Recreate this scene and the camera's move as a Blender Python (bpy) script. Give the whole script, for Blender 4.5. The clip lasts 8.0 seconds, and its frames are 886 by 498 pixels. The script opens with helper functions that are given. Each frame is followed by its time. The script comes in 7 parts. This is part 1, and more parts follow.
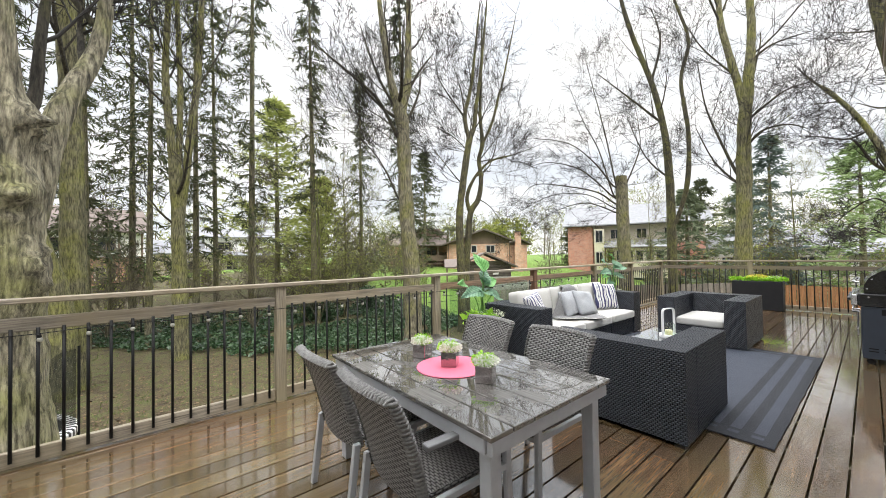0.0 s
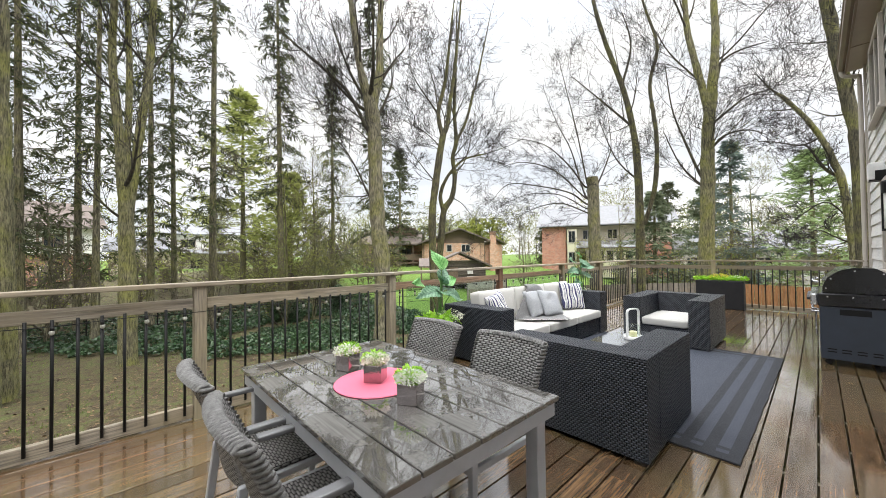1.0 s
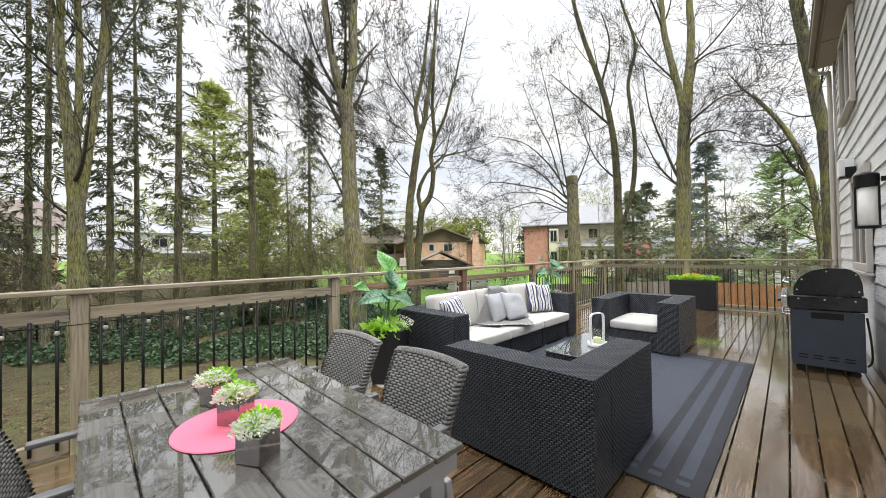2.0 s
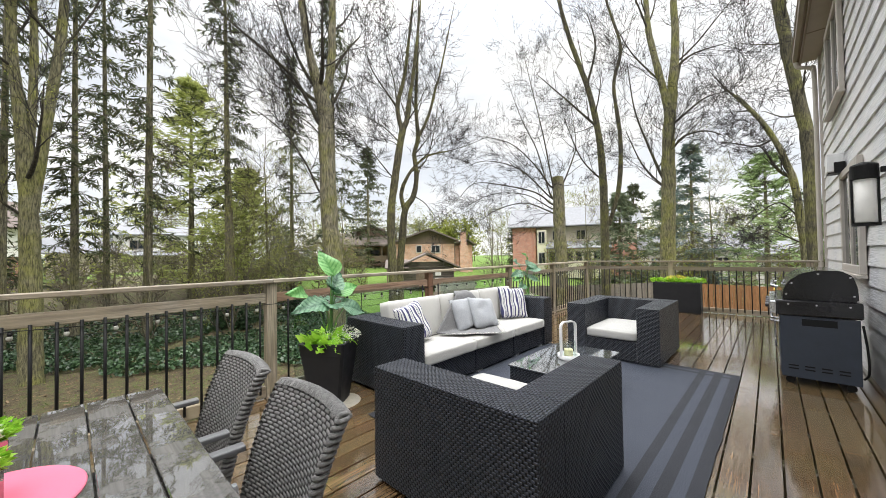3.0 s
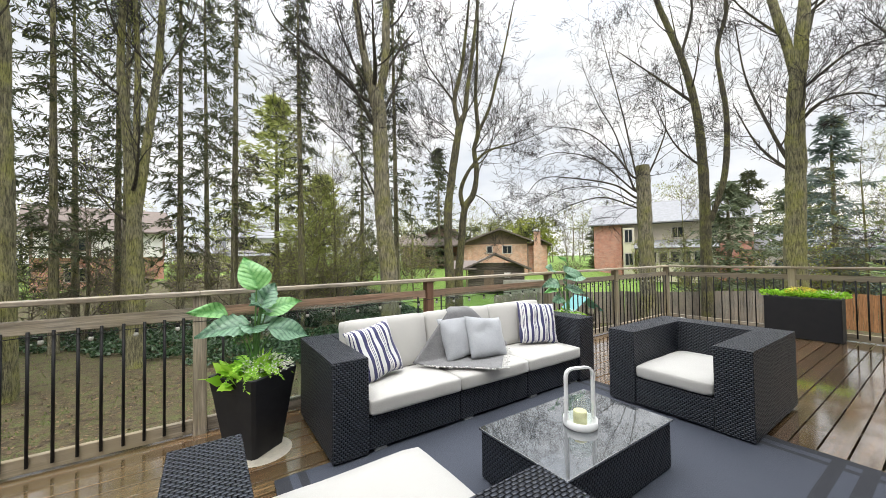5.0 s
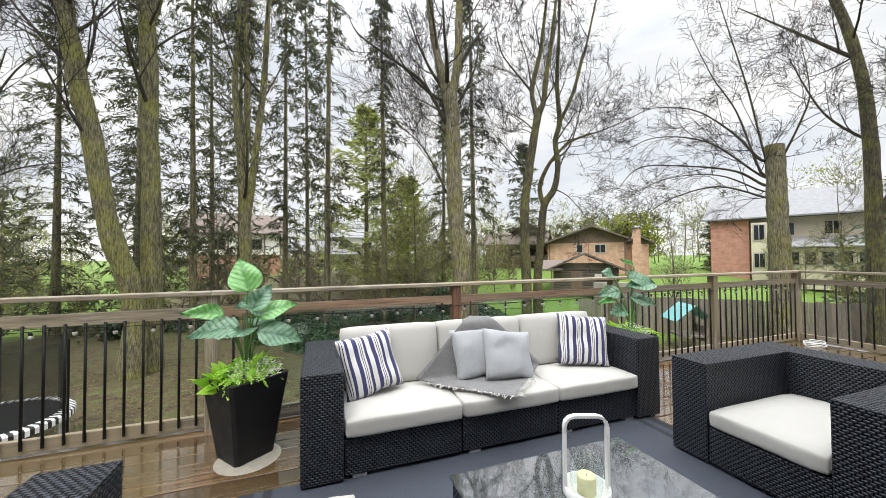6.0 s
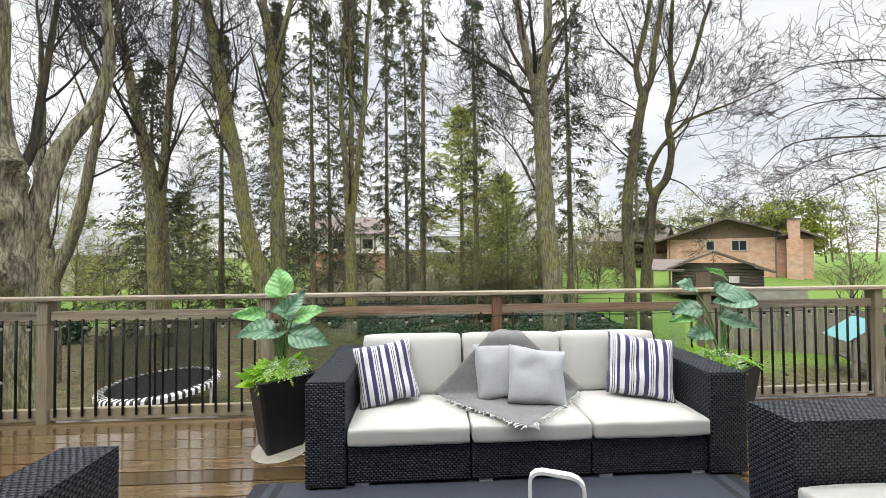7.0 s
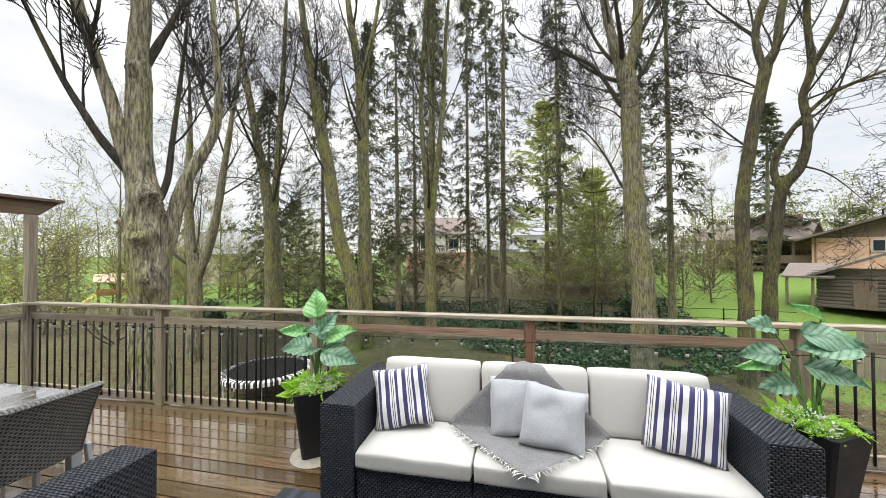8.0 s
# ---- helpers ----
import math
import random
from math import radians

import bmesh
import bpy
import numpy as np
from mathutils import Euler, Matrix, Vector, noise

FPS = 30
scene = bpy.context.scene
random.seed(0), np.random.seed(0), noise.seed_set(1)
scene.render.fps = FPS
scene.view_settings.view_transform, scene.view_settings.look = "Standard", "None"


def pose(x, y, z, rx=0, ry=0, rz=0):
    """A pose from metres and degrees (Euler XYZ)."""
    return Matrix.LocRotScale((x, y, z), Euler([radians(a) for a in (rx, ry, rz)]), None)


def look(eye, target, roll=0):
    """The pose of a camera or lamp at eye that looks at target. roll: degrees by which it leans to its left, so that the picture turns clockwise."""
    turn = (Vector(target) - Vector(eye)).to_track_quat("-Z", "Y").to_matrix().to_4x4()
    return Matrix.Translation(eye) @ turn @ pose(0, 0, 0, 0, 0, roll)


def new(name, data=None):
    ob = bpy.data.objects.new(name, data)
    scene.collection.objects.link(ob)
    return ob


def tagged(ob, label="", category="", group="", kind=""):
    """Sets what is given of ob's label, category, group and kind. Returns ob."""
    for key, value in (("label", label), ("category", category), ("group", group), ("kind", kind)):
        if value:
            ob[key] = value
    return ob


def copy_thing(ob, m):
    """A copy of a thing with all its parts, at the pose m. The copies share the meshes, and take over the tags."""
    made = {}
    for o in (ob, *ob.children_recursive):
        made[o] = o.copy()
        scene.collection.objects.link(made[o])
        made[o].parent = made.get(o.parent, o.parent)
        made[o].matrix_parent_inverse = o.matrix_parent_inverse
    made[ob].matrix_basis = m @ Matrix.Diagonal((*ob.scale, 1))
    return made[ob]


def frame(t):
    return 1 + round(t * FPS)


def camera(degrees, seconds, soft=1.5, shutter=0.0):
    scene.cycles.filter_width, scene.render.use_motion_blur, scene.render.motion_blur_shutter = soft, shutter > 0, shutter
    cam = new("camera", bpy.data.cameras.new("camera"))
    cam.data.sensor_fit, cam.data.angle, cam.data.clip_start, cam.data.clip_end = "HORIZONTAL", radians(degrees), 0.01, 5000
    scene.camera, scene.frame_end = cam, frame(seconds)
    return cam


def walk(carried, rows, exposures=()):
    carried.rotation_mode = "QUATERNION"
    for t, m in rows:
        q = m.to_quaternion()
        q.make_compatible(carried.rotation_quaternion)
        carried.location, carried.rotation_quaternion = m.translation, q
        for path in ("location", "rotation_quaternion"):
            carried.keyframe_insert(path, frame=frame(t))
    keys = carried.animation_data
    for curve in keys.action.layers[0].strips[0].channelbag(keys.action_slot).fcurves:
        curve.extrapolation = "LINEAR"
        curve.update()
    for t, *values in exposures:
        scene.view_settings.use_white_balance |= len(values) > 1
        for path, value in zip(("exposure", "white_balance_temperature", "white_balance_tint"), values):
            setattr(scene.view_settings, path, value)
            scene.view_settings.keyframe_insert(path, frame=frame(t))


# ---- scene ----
cam = camera(103.4, 8.0, soft=0.6)
PATH = [
    (0, (2.589, 1.605, 1.335), (3.857, 3.152, 1.374), -1.0),
    (0.5, (2.778, 1.641, 1.311), (4.106, 3.136, 1.346), -0.8),
    (1, (2.996, 1.693, 1.303), (4.361, 3.155, 1.337), -0.7),
    (1.5, (3.274, 1.697, 1.294), (4.668, 3.131, 1.324), -0.8),
    (1.7, (3.386, 1.697, 1.302), (4.794, 3.116, 1.332), -0.8),
    (2.8, (3.976, 1.730, 1.312), (5.429, 3.105, 1.346), -0.9),
    (3, (4.109, 1.744, 1.300), (5.57, 3.110, 1.338), -0.9),
    (3.5, (4.395, 1.744, 1.317), (5.846, 3.120, 1.359), -1.0),
    (4, (4.699, 1.796, 1.323), (6.088, 3.235, 1.366), -0.9),
    (4.5, (5.049, 1.809, 1.331), (6.318, 3.354, 1.375), -0.9),
    (4.7, (5.206, 1.816, 1.337), (6.420, 3.406, 1.382), -0.9),
    (5.8, (6.094, 1.885, 1.362), (6.870, 3.730, 1.406), -0.5),
    (6, (6.228, 1.89, 1.367), (6.894, 3.775, 1.411), -0.45),
    (6.5, (6.569, 1.901, 1.404), (6.967, 3.861, 1.444), -0.5),
    (7, (6.876, 1.900, 1.451), (6.97, 3.898, 1.485), -0.45),
    (7.5, (7.156, 1.921, 1.562), (6.959, 3.912, 1.589), -0.3),
    (8, (7.424, 1.955, 1.674), (7.015, 3.913, 1.7), -0.3),
]
EXPOSURES = [(0, 0.54, 6800, 8), (1, 0.51, 6800, 8), (3, 0.45, 6800, 8), (4.5, 0.42, 6800, 8), (6, 0.34, 6800, 8), (8, 0.37, 6800, 8)]
walk(cam, [(t, look(eye, target, roll)) for t, eye, target, roll in PATH], EXPOSURES)


# ---- light ----
world = bpy.data.worlds.new("overcast")
scene.world = world
world.use_nodes = True
wn, wl = world.node_tree.nodes, world.node_tree.links
wbg = wn["Background"]
sky = wn.new("ShaderNodeTexSky")
sky.sky_type = "NISHITA"
sky.sun_disc = False
sky.sun_elevation, sky.sun_rotation = radians(48), radians(200)
skys = wn.new("ShaderNodeVectorMath")
skys.operation = "SCALE"
skys.inputs["Scale"].default_value = 0.10
wl.new(sky.outputs[0], skys.inputs[0])
wtc = wn.new("ShaderNodeTexCoord")
wmap = wn.new("ShaderNodeMapping")
wmap.inputs["Scale"].default_value = (1.6, 1.6, 5.0)
wl.new(wtc.outputs["Generated"], wmap.inputs[0])
wno = wn.new("ShaderNodeTexNoise")
wno.inputs["Scale"].default_value, wno.inputs["Detail"].default_value = 1.6, 5
wl.new(wmap.outputs[0], wno.inputs[0])
wcr = wn.new("ShaderNodeValToRGB")
wcr.color_ramp.elements[0].position, wcr.color_ramp.elements[0].color = 0.34, (0.62, 0.66, 0.74, 1)
wcr.color_ramp.elements[1].position, wcr.color_ramp.elements[1].color = 0.62, (0.85, 0.855, 0.88, 1)
wl.new(wno.outputs[0], wcr.inputs[0])
wmx = wn.new("ShaderNodeMixRGB")
wmx.inputs[0].default_value = 0.93
wl.new(skys.outputs[0], wmx.inputs[1])
wl.new(wcr.outputs[0], wmx.inputs[2])
# an overcast sky is brightest overhead
wsep = wn.new("ShaderNodeSeparateXYZ")
wl.new(wtc.outputs["Generated"], wsep.inputs[0])
wzen = wn.new("ShaderNodeMapRange")
wzen.interpolation_type = "SMOOTHSTEP"
wl.new(wsep.outputs[2], wzen.inputs[0])
for i, v in ((1, 0.42), (2, 1.0), (3, 1.0), (4, 5.2)):
    wzen.inputs[i].default_value = v
wsc = wn.new("ShaderNodeVectorMath")
wsc.operation = "SCALE"
wl.new(wmx.outputs[0], wsc.inputs[0])
wl.new(wzen.outputs[0], wsc.inputs["Scale"])
wl.new(wsc.outputs[0], wbg.inputs[0])
wbg.inputs[1].default_value = 1.03
sun = new("sun", bpy.data.lights.new("sun", "SUN"))
sun.data.energy, sun.data.angle, sun.data.color = 1.2, radians(35), (1, 0.97, 0.92)
sun.matrix_world = look((0, 0, 30), (8, 14, 5))


# ---- materials ----
def mat(name):
    m = bpy.data.materials.new(name)
    m.use_nodes = True
    return m, m.node_tree.nodes, m.node_tree.links, m.node_tree.nodes["Principled BSDF"]


def coords(n, l, kind="Object", scale=(1, 1, 1)):
    tc = n.new("ShaderNodeTexCoord")
    mp = n.new("ShaderNodeMapping")
    mp.inputs["Scale"].default_value = scale
    l.new(tc.outputs[kind], mp.inputs[0])
    return mp.outputs[0]


def noise_tex(n, l, vec, scale, detail=4, rough=0.6):
    t = n.new("ShaderNodeTexNoise")
    t.inputs["Scale"].default_value, t.inputs["Detail"].default_value, t.inputs["Roughness"].default_value = scale, detail, rough
    l.new(vec, t.inputs[0])
    return t.outputs[0]


def ramp(n, l, fac, *stops):
    r = n.new("ShaderNodeValToRGB")
    e = r.color_ramp.elements
    while len(e) < len(stops):
        e.new(0.5)
    for el, (p, c) in zip(e, stops):
        el.position = p
        el.color = (*c, 1) if isinstance(c, tuple) else (c, c, c, 1)
    l.new(fac, r.inputs[0])
    return r.outputs[0]


def mixc(n, l, fac, a, b, mode="MIX"):
    m = n.new("ShaderNodeMixRGB")
    m.blend_type = mode
    for i, v in ((0, fac), (1, a), (2, b)):
        if isinstance(v, (int, float)):
            m.inputs[i].default_value = v if i == 0 else (v, v, v, 1)
        elif isinstance(v, tuple):
            m.inputs[i].default_value = (*v, 1)
        else:
            l.new(v, m.inputs[i])
    return m.outputs[0]


def bump(n, l, p, height, strength=0.4, dist=0.01):
    b = n.new("ShaderNodeBump")
    b.inputs["Strength"].default_value, b.inputs["Distance"].default_value = strength, dist
    l.new(height, b.inputs["Height"])
    l.new(b.outputs[0], p.inputs["Normal"])


def plain(name, col, rough=0.5, metal=0.0, var=0.15, scale=8.0, bumps=0.1, kind="Object", dist=0.004, obvar=0.0):
    """A painted, moulded or stone surface with mottling at two scales."""
    m, n, l, p = mat(name)
    v = coords(n, l, kind)
    a = noise_tex(n, l, v, scale, 5)
    b = noise_tex(n, l, v, scale * 9, 3)
    lo = tuple(c * (1 - var) for c in col)
    hi = tuple(min(1, c * (1 + var)) for c in col)
    c = ramp(n, l, a, (0.3, lo), (0.7, hi))
    c = mixc(n, l, 0.35 * var * 4 if var < 0.25 else 0.35, c, ramp(n, l, b, (0.3, lo), (0.7, hi)))
    if obvar:
        oi = n.new("ShaderNodeObjectInfo")
        c = mixc(n, l, 1.0, c, ramp(n, l, oi.outputs["Random"], (0, 1 - obvar), (1, 1.0)), "MULTIPLY")
    l.new(c, p.inputs["Base Color"])
    l.new(ramp(n, l, a, (0.3, rough * 0.85), (0.7, min(1, rough * 1.15))), p.inputs["Roughness"])
    p.inputs["Metallic"].default_value = metal
    if bumps:
        bump(n, l, p, b, bumps, dist)
    return m


def wood(name, dark, light, rough=(0.3, 0.6), stain=None, axis=0, wet=0.0, obvar=0.35, grain=1.0):
    """Sawn timber: grain along one axis, knots, stains, a piece-to-piece shift and, where wet, patches of standing water."""
    m, n, l, p = mat(name)
    oi = n.new("ShaderNodeObjectInfo")
    tc = n.new("ShaderNodeTexCoord")
    shift = n.new("ShaderNodeVectorMath")
    shift.operation = "MULTIPLY_ADD"
    l.new(oi.outputs["Random"], shift.inputs[0])
    shift.inputs[1].default_value = (17, 31, 11)
    l.new(tc.outputs["Object"], shift.inputs[2])
    sc = [22 * grain, 22 * grain, 22 * grain]
    sc[axis] = 1.2 * grain
    mp = n.new("ShaderNodeMapping")
    mp.inputs["Scale"].default_value = sc
    l.new(shift.outputs[0], mp.inputs[0])
    g = noise_tex(n, l, mp.outputs[0], 1.6, 7, 0.7)
    sc2 = [60 * grain] * 3
    sc2[axis] = 2.0
    mp2 = n.new("ShaderNodeMapping")
    mp2.inputs["Scale"].default_value = sc2
    l.new(shift.outputs[0], mp2.inputs[0])
    fine = noise_tex(n, l, mp2.outputs[0], 2.0, 4, 0.6)
    c = ramp(n, l, g, (0.28, dark), (0.72, light))
    c = mixc(n, l, 0.7, c, ramp(n, l, fine, (0.36, 0.30), (0.60, 1.0)), "MULTIPLY")
    geo = n.new("ShaderNodeNewGeometry")
    big = noise_tex(n, l, geo.outputs["Position"], 1.1, 5, 0.65)
    if stain:
        c = mixc(n, l, ramp(n, l, big, (0.42, 0.0), (0.62, 0.85)), c, stain)
    c = mixc(n, l, 1.0, c, ramp(n, l, oi.outputs["Random"], (0, 1 - obvar), (1, 1.0)), "MULTIPLY")
    l.new(c, p.inputs["Base Color"])
    r = ramp(n, l, fine, (0.3, rough[0]), (0.7, rough[1]))
    if wet:
        pud = noise_tex(n, l, geo.outputs["Position"], 3.2, 8, 0.72)
        wmask = ramp(n, l, pud, (0.5 - 0.12 * wet, 0.0), (0.62 - 0.1 * wet, 1.0))
        r = mixc(n, l, wmask, r, 0.10)
        hgt = mixc(n, l, wmask, mixc(n, l, 0.5, fine, g), 0.5)
        bump(n, l, p, hgt, 0.55, 0.005)
        l.new(mixc(n, l, wmask, 0.55 * wet, 1.0), p.inputs["Coat Weight"])
        p.inputs["Coat IOR"].default_value = 1.8
        p.inputs["Coat Roughness"].default_value = 0.09
    else:
        bump(n, l, p, mixc(n, l, 0.5, fine, g), 0.5, 0.004)
    l.new(r, p.inputs["Roughness"])
    return m


def wicker(name, dark, light, bw, rh, rough=0.4, depth=0.006):
    """Woven strands: rounded cells in rows, every second row shifted by half a cell, on the unwrapped faces."""
    m, n, l, p = mat(name)
    v = coords(n, l, "UV")

    def calc(op, a, b=None):
        k = n.new("ShaderNodeMath")
        k.operation = op
        for i, q in enumerate((a, b)):
            if isinstance(q, (int, float)):
                k.inputs[i].default_value = q
            elif q is not None:
                l.new(q, k.inputs[i])
        return k.outputs[0]

    wob = noise_tex(n, l, v, 9, 3)
    sx = n.new("ShaderNodeSeparateXYZ")
    l.new(v, sx.inputs[0])
    vv = calc("ADD", calc("DIVIDE", sx.outputs[1], rh), calc("MULTIPLY", wob, 0.9))
    row = calc("FLOOR", vv)
    uu = calc("ADD", calc("DIVIDE", sx.outputs[0], bw), calc("MULTIPLY", row, 0.5))
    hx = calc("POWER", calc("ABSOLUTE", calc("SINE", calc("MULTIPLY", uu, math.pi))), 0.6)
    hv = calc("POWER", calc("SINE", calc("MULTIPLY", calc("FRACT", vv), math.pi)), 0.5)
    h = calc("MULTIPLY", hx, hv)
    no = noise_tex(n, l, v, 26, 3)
    # shade between the strands is painted: colour drops to dark where the weave dips
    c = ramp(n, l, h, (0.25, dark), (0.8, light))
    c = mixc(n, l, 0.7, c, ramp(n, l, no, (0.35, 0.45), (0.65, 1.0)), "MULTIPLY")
    l.new(c, p.inputs["Base Color"])
    p.inputs["Roughness"].default_value = rough
    # specular fades in the dips too, for the occlusion that bump leaves out
    l.new(ramp(n, l, h, (0.2, 0.04), (0.75, 0.6)), p.inputs["Specular IOR Level"])
    bump(n, l, p, h, 1.0, depth)
    return m


def fabric(name, col, scale=400, var=0.05, rough=0.95, stripes=None):
    m, n, l, p = mat(name)
    v = coords(n, l, "Object")
    wv = noise_tex(n, l, v, scale, 2)
    fold = noise_tex(n, l, v, 7, 4)
    c = ramp(n, l, wv, (0.3, tuple(x * (1 - var * 2) for x in col)), (0.7, col))
    c = mixc(n, l, 0.5, c, ramp(n, l, fold, (0.3, tuple(x * (1 - var) for x in col)), (0.7, col)))
    if stripes:
        uv = n.new("ShaderNodeUVMap")
        sx = n.new("ShaderNodeSeparateXYZ")
        l.new(uv.outputs[0], sx.inputs[0])
        fr = n.new("ShaderNodeMath")
        fr.operation = "FRACT"
        mu = n.new("ShaderNodeMath")
        mu.operation = "MULTIPLY"
        mu.inputs[1].default_value = stripes[0]
        l.new(sx.outputs[0], mu.inputs[0])
        l.new(mu.outputs[0], fr.inputs[0])
        r = n.new("ShaderNodeValToRGB")
        r.color_ramp.interpolation = "CONSTANT"
        e = r.color_ramp.elements
        marks = [(0.0, 0), (0.12, 1), (0.36, 0), (0.46, 1), (0.50, 0), (0.56, 1), (0.60, 0), (0.70, 1), (0.86, 0)]
        while len(e) < len(marks):
            e.new(0.5)
        for el, (pp, on) in zip(e, marks):
            el.position, el.color = pp, (on, on, on, 1)
        l.new(fr.outputs[0], r.inputs[0])
        c = mixc(n, l, r.outputs[0], c, stripes[1])
    l.new(c, p.inputs["Base Color"])
    p.inputs["Roughness"].default_value = rough
    p.inputs["Sheen Weight"].default_value = 0.2
    bump(n, l, p, mixc(n, l, 0.75, wv, fold), 0.35, 0.012)
    return m


def bark(name, dark, light, moss, mossy=0.5, furrow=0.25):
    m, n, l, p = mat(name)
    v = coords(n, l, "Object", (9, 9, 1.6))
    a = noise_tex(n, l, v, 1.6, 8, 0.75)
    ob = coords(n, l, "Object")
    b = noise_tex(n, l, ob, 1.3, 4)
    c = ramp(n, l, a, (0.33, dark), (0.66, light))
    c = mixc(n, l, ramp(n, l, b, (0.62 - 0.3 * mossy, 0.0), (0.80 - 0.3 * mossy, 0.75)), c, moss)
    fis = noise_tex(n, l, coords(n, l, "Object", (26, 26, 4)), 1.2, 5, 0.7)
    c = mixc(n, l, 0.85, c, ramp(n, l, fis, (0.38, 0.20), (0.55, 1.0)), "MULTIPLY")
    # long dark furrows between the plates
    wav = n.new("ShaderNodeTexVoronoi")
    wav.feature = "DISTANCE_TO_EDGE"
    warp = mixc(n, l, 0.16, coords(n, l, "Object", (13, 13, 1.9)), noise_tex(n, l, coords(n, l, "Object", (4, 4, 4)), 1.5, 4), "ADD")
    l.new(warp, wav.inputs["Vector"])
    wav.inputs["Scale"].default_value = 1.0
    plate = ramp(n, l, wav.outputs["Distance"], (0.0, 0.3), (0.14, 1.0))
    c = mixc(n, l, furrow, c, plate, "MULTIPLY")
    l.new(c, p.inputs["Base Color"])
    p.inputs["Roughness"].default_value = 0.9
    bump(n, l, p, mixc(n, l, 0.35 * furrow, mixc(n, l, 0.5, a, fis), plate), 1.0, 0.06)
    return m


def leafy(name, dark, light, rough=0.5, trans=0.25):
    m, n, l, p = mat(name)
    geo = n.new("ShaderNodeNewGeometry")
    c = ramp(n, l, geo.outputs["Random Per Island"], (0.0, dark), (1.0, light))
    l.new(c, p.inputs["Base Color"])
    p.inputs["Roughness"].default_value = rough
    tr = n.new("ShaderNodeBsdfTranslucent")
    l.new(c, tr.inputs[0])
    mx = n.new("ShaderNodeMixShader")
    mx.inputs[0].default_value = trans
    l.new(p.outputs[0], mx.inputs[1])
    l.new(tr.outputs[0], mx.inputs[2])
    l.new(mx.outputs[0], n["Material Output"].inputs[0])
    return m


def glass(name, tint=(0.95, 0.98, 0.97), rough=0.0, solid=False):
    """A pane: clear with a mirror sheen that grows at grazing angles; solid glass refracts."""
    m, n, l, p = mat(name)
    if solid:
        p.inputs["Transmission Weight"].default_value = 1.0
        p.inputs["Base Color"].default_value = (*tint, 1)
        p.inputs["Roughness"].default_value = rough
        p.inputs["IOR"].default_value = 1.3
        return m
    tr = n.new("ShaderNodeBsdfTransparent")
    tr.inputs[0].default_value = (*tint, 1)
    gl = n.new("ShaderNodeBsdfGlossy")
    gl.inputs["Roughness"].default_value = rough
    lw = n.new("ShaderNodeLayerWeight")
    fr = n.new("ShaderNodeMath")
    fr.operation = "POWER"
    l.new(lw.outputs["Facing"], fr.inputs[0])
    fr.inputs[1].default_value = 4.0
    mr = n.new("ShaderNodeMapRange")
    l.new(fr.outputs[0], mr.inputs[0])
    mr.inputs[3].default_value, mr.inputs[4].default_value = 0.05, 0.7
    mx = n.new("ShaderNodeMixShader")
    l.new(mr.outputs[0], mx.inputs[0])
    l.new(tr.outputs[0], mx.inputs[1])
    l.new(gl.outputs[0], mx.inputs[2])
    l.new(mx.outputs[0], n["Material Output"].inputs[0])
    return m


M_DECK = wood("wet deck boards", (0.045, 0.022, 0.009), (0.36, 0.215, 0.11), (0.12, 0.34), (0.155, 0.115, 0.055), 0, 1.25, 0.5)
M_RAIL = wood("weathered rail timber", (0.12, 0.098, 0.072), (0.62, 0.545, 0.44), (0.5, 0.8), (0.32, 0.26, 0.17), 0)
M_RAILY = wood("weathered cross rail timber", (0.13, 0.09, 0.06), (0.36, 0.27, 0.19), (0.5, 0.8), (0.22, 0.12, 0.07), 1)
M_POST = wood("weathered post timber", (0.12, 0.098, 0.072), (0.58, 0.50, 0.39), (0.5, 0.8), (0.32, 0.27, 0.17), 2)
M_REDPOST = wood("reddish cedar post", (0.20, 0.09, 0.05), (0.45, 0.25, 0.16), (0.45, 0.75), None, 2)
M_REDRAIL = wood("reddish cedar rail", (0.24, 0.13, 0.08), (0.55, 0.37, 0.26), (0.45, 0.75), (0.26, 0.2, 0.14), 0)
M_BLACK = plain("black powder coat", (0.007, 0.007, 0.0075), 0.5, 0.0, 0.2, 20)
M_BLACK.node_tree.nodes["Principled BSDF"].inputs["Specular IOR Level"].default_value = 0.25
M_PANE = glass("balustrade glass", (0.86, 0.92, 0.90))
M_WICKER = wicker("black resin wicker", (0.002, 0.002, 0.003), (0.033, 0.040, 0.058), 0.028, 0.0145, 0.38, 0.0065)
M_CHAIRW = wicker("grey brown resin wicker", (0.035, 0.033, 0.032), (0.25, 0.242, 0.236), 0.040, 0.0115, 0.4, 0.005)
M_CHAIRRIM = plain("grey wicker binding", (0.17, 0.165, 0.16), 0.42, 0, 0.6, 60, 0.8)
M_ARM = plain("dark grey armrest", (0.15, 0.15, 0.155), 0.35, 0.1, 0.1, 15)
M_ALU = plain("grey powder coated aluminium", (0.42, 0.43, 0.45), 0.42, 0.2, 0.08, 15)


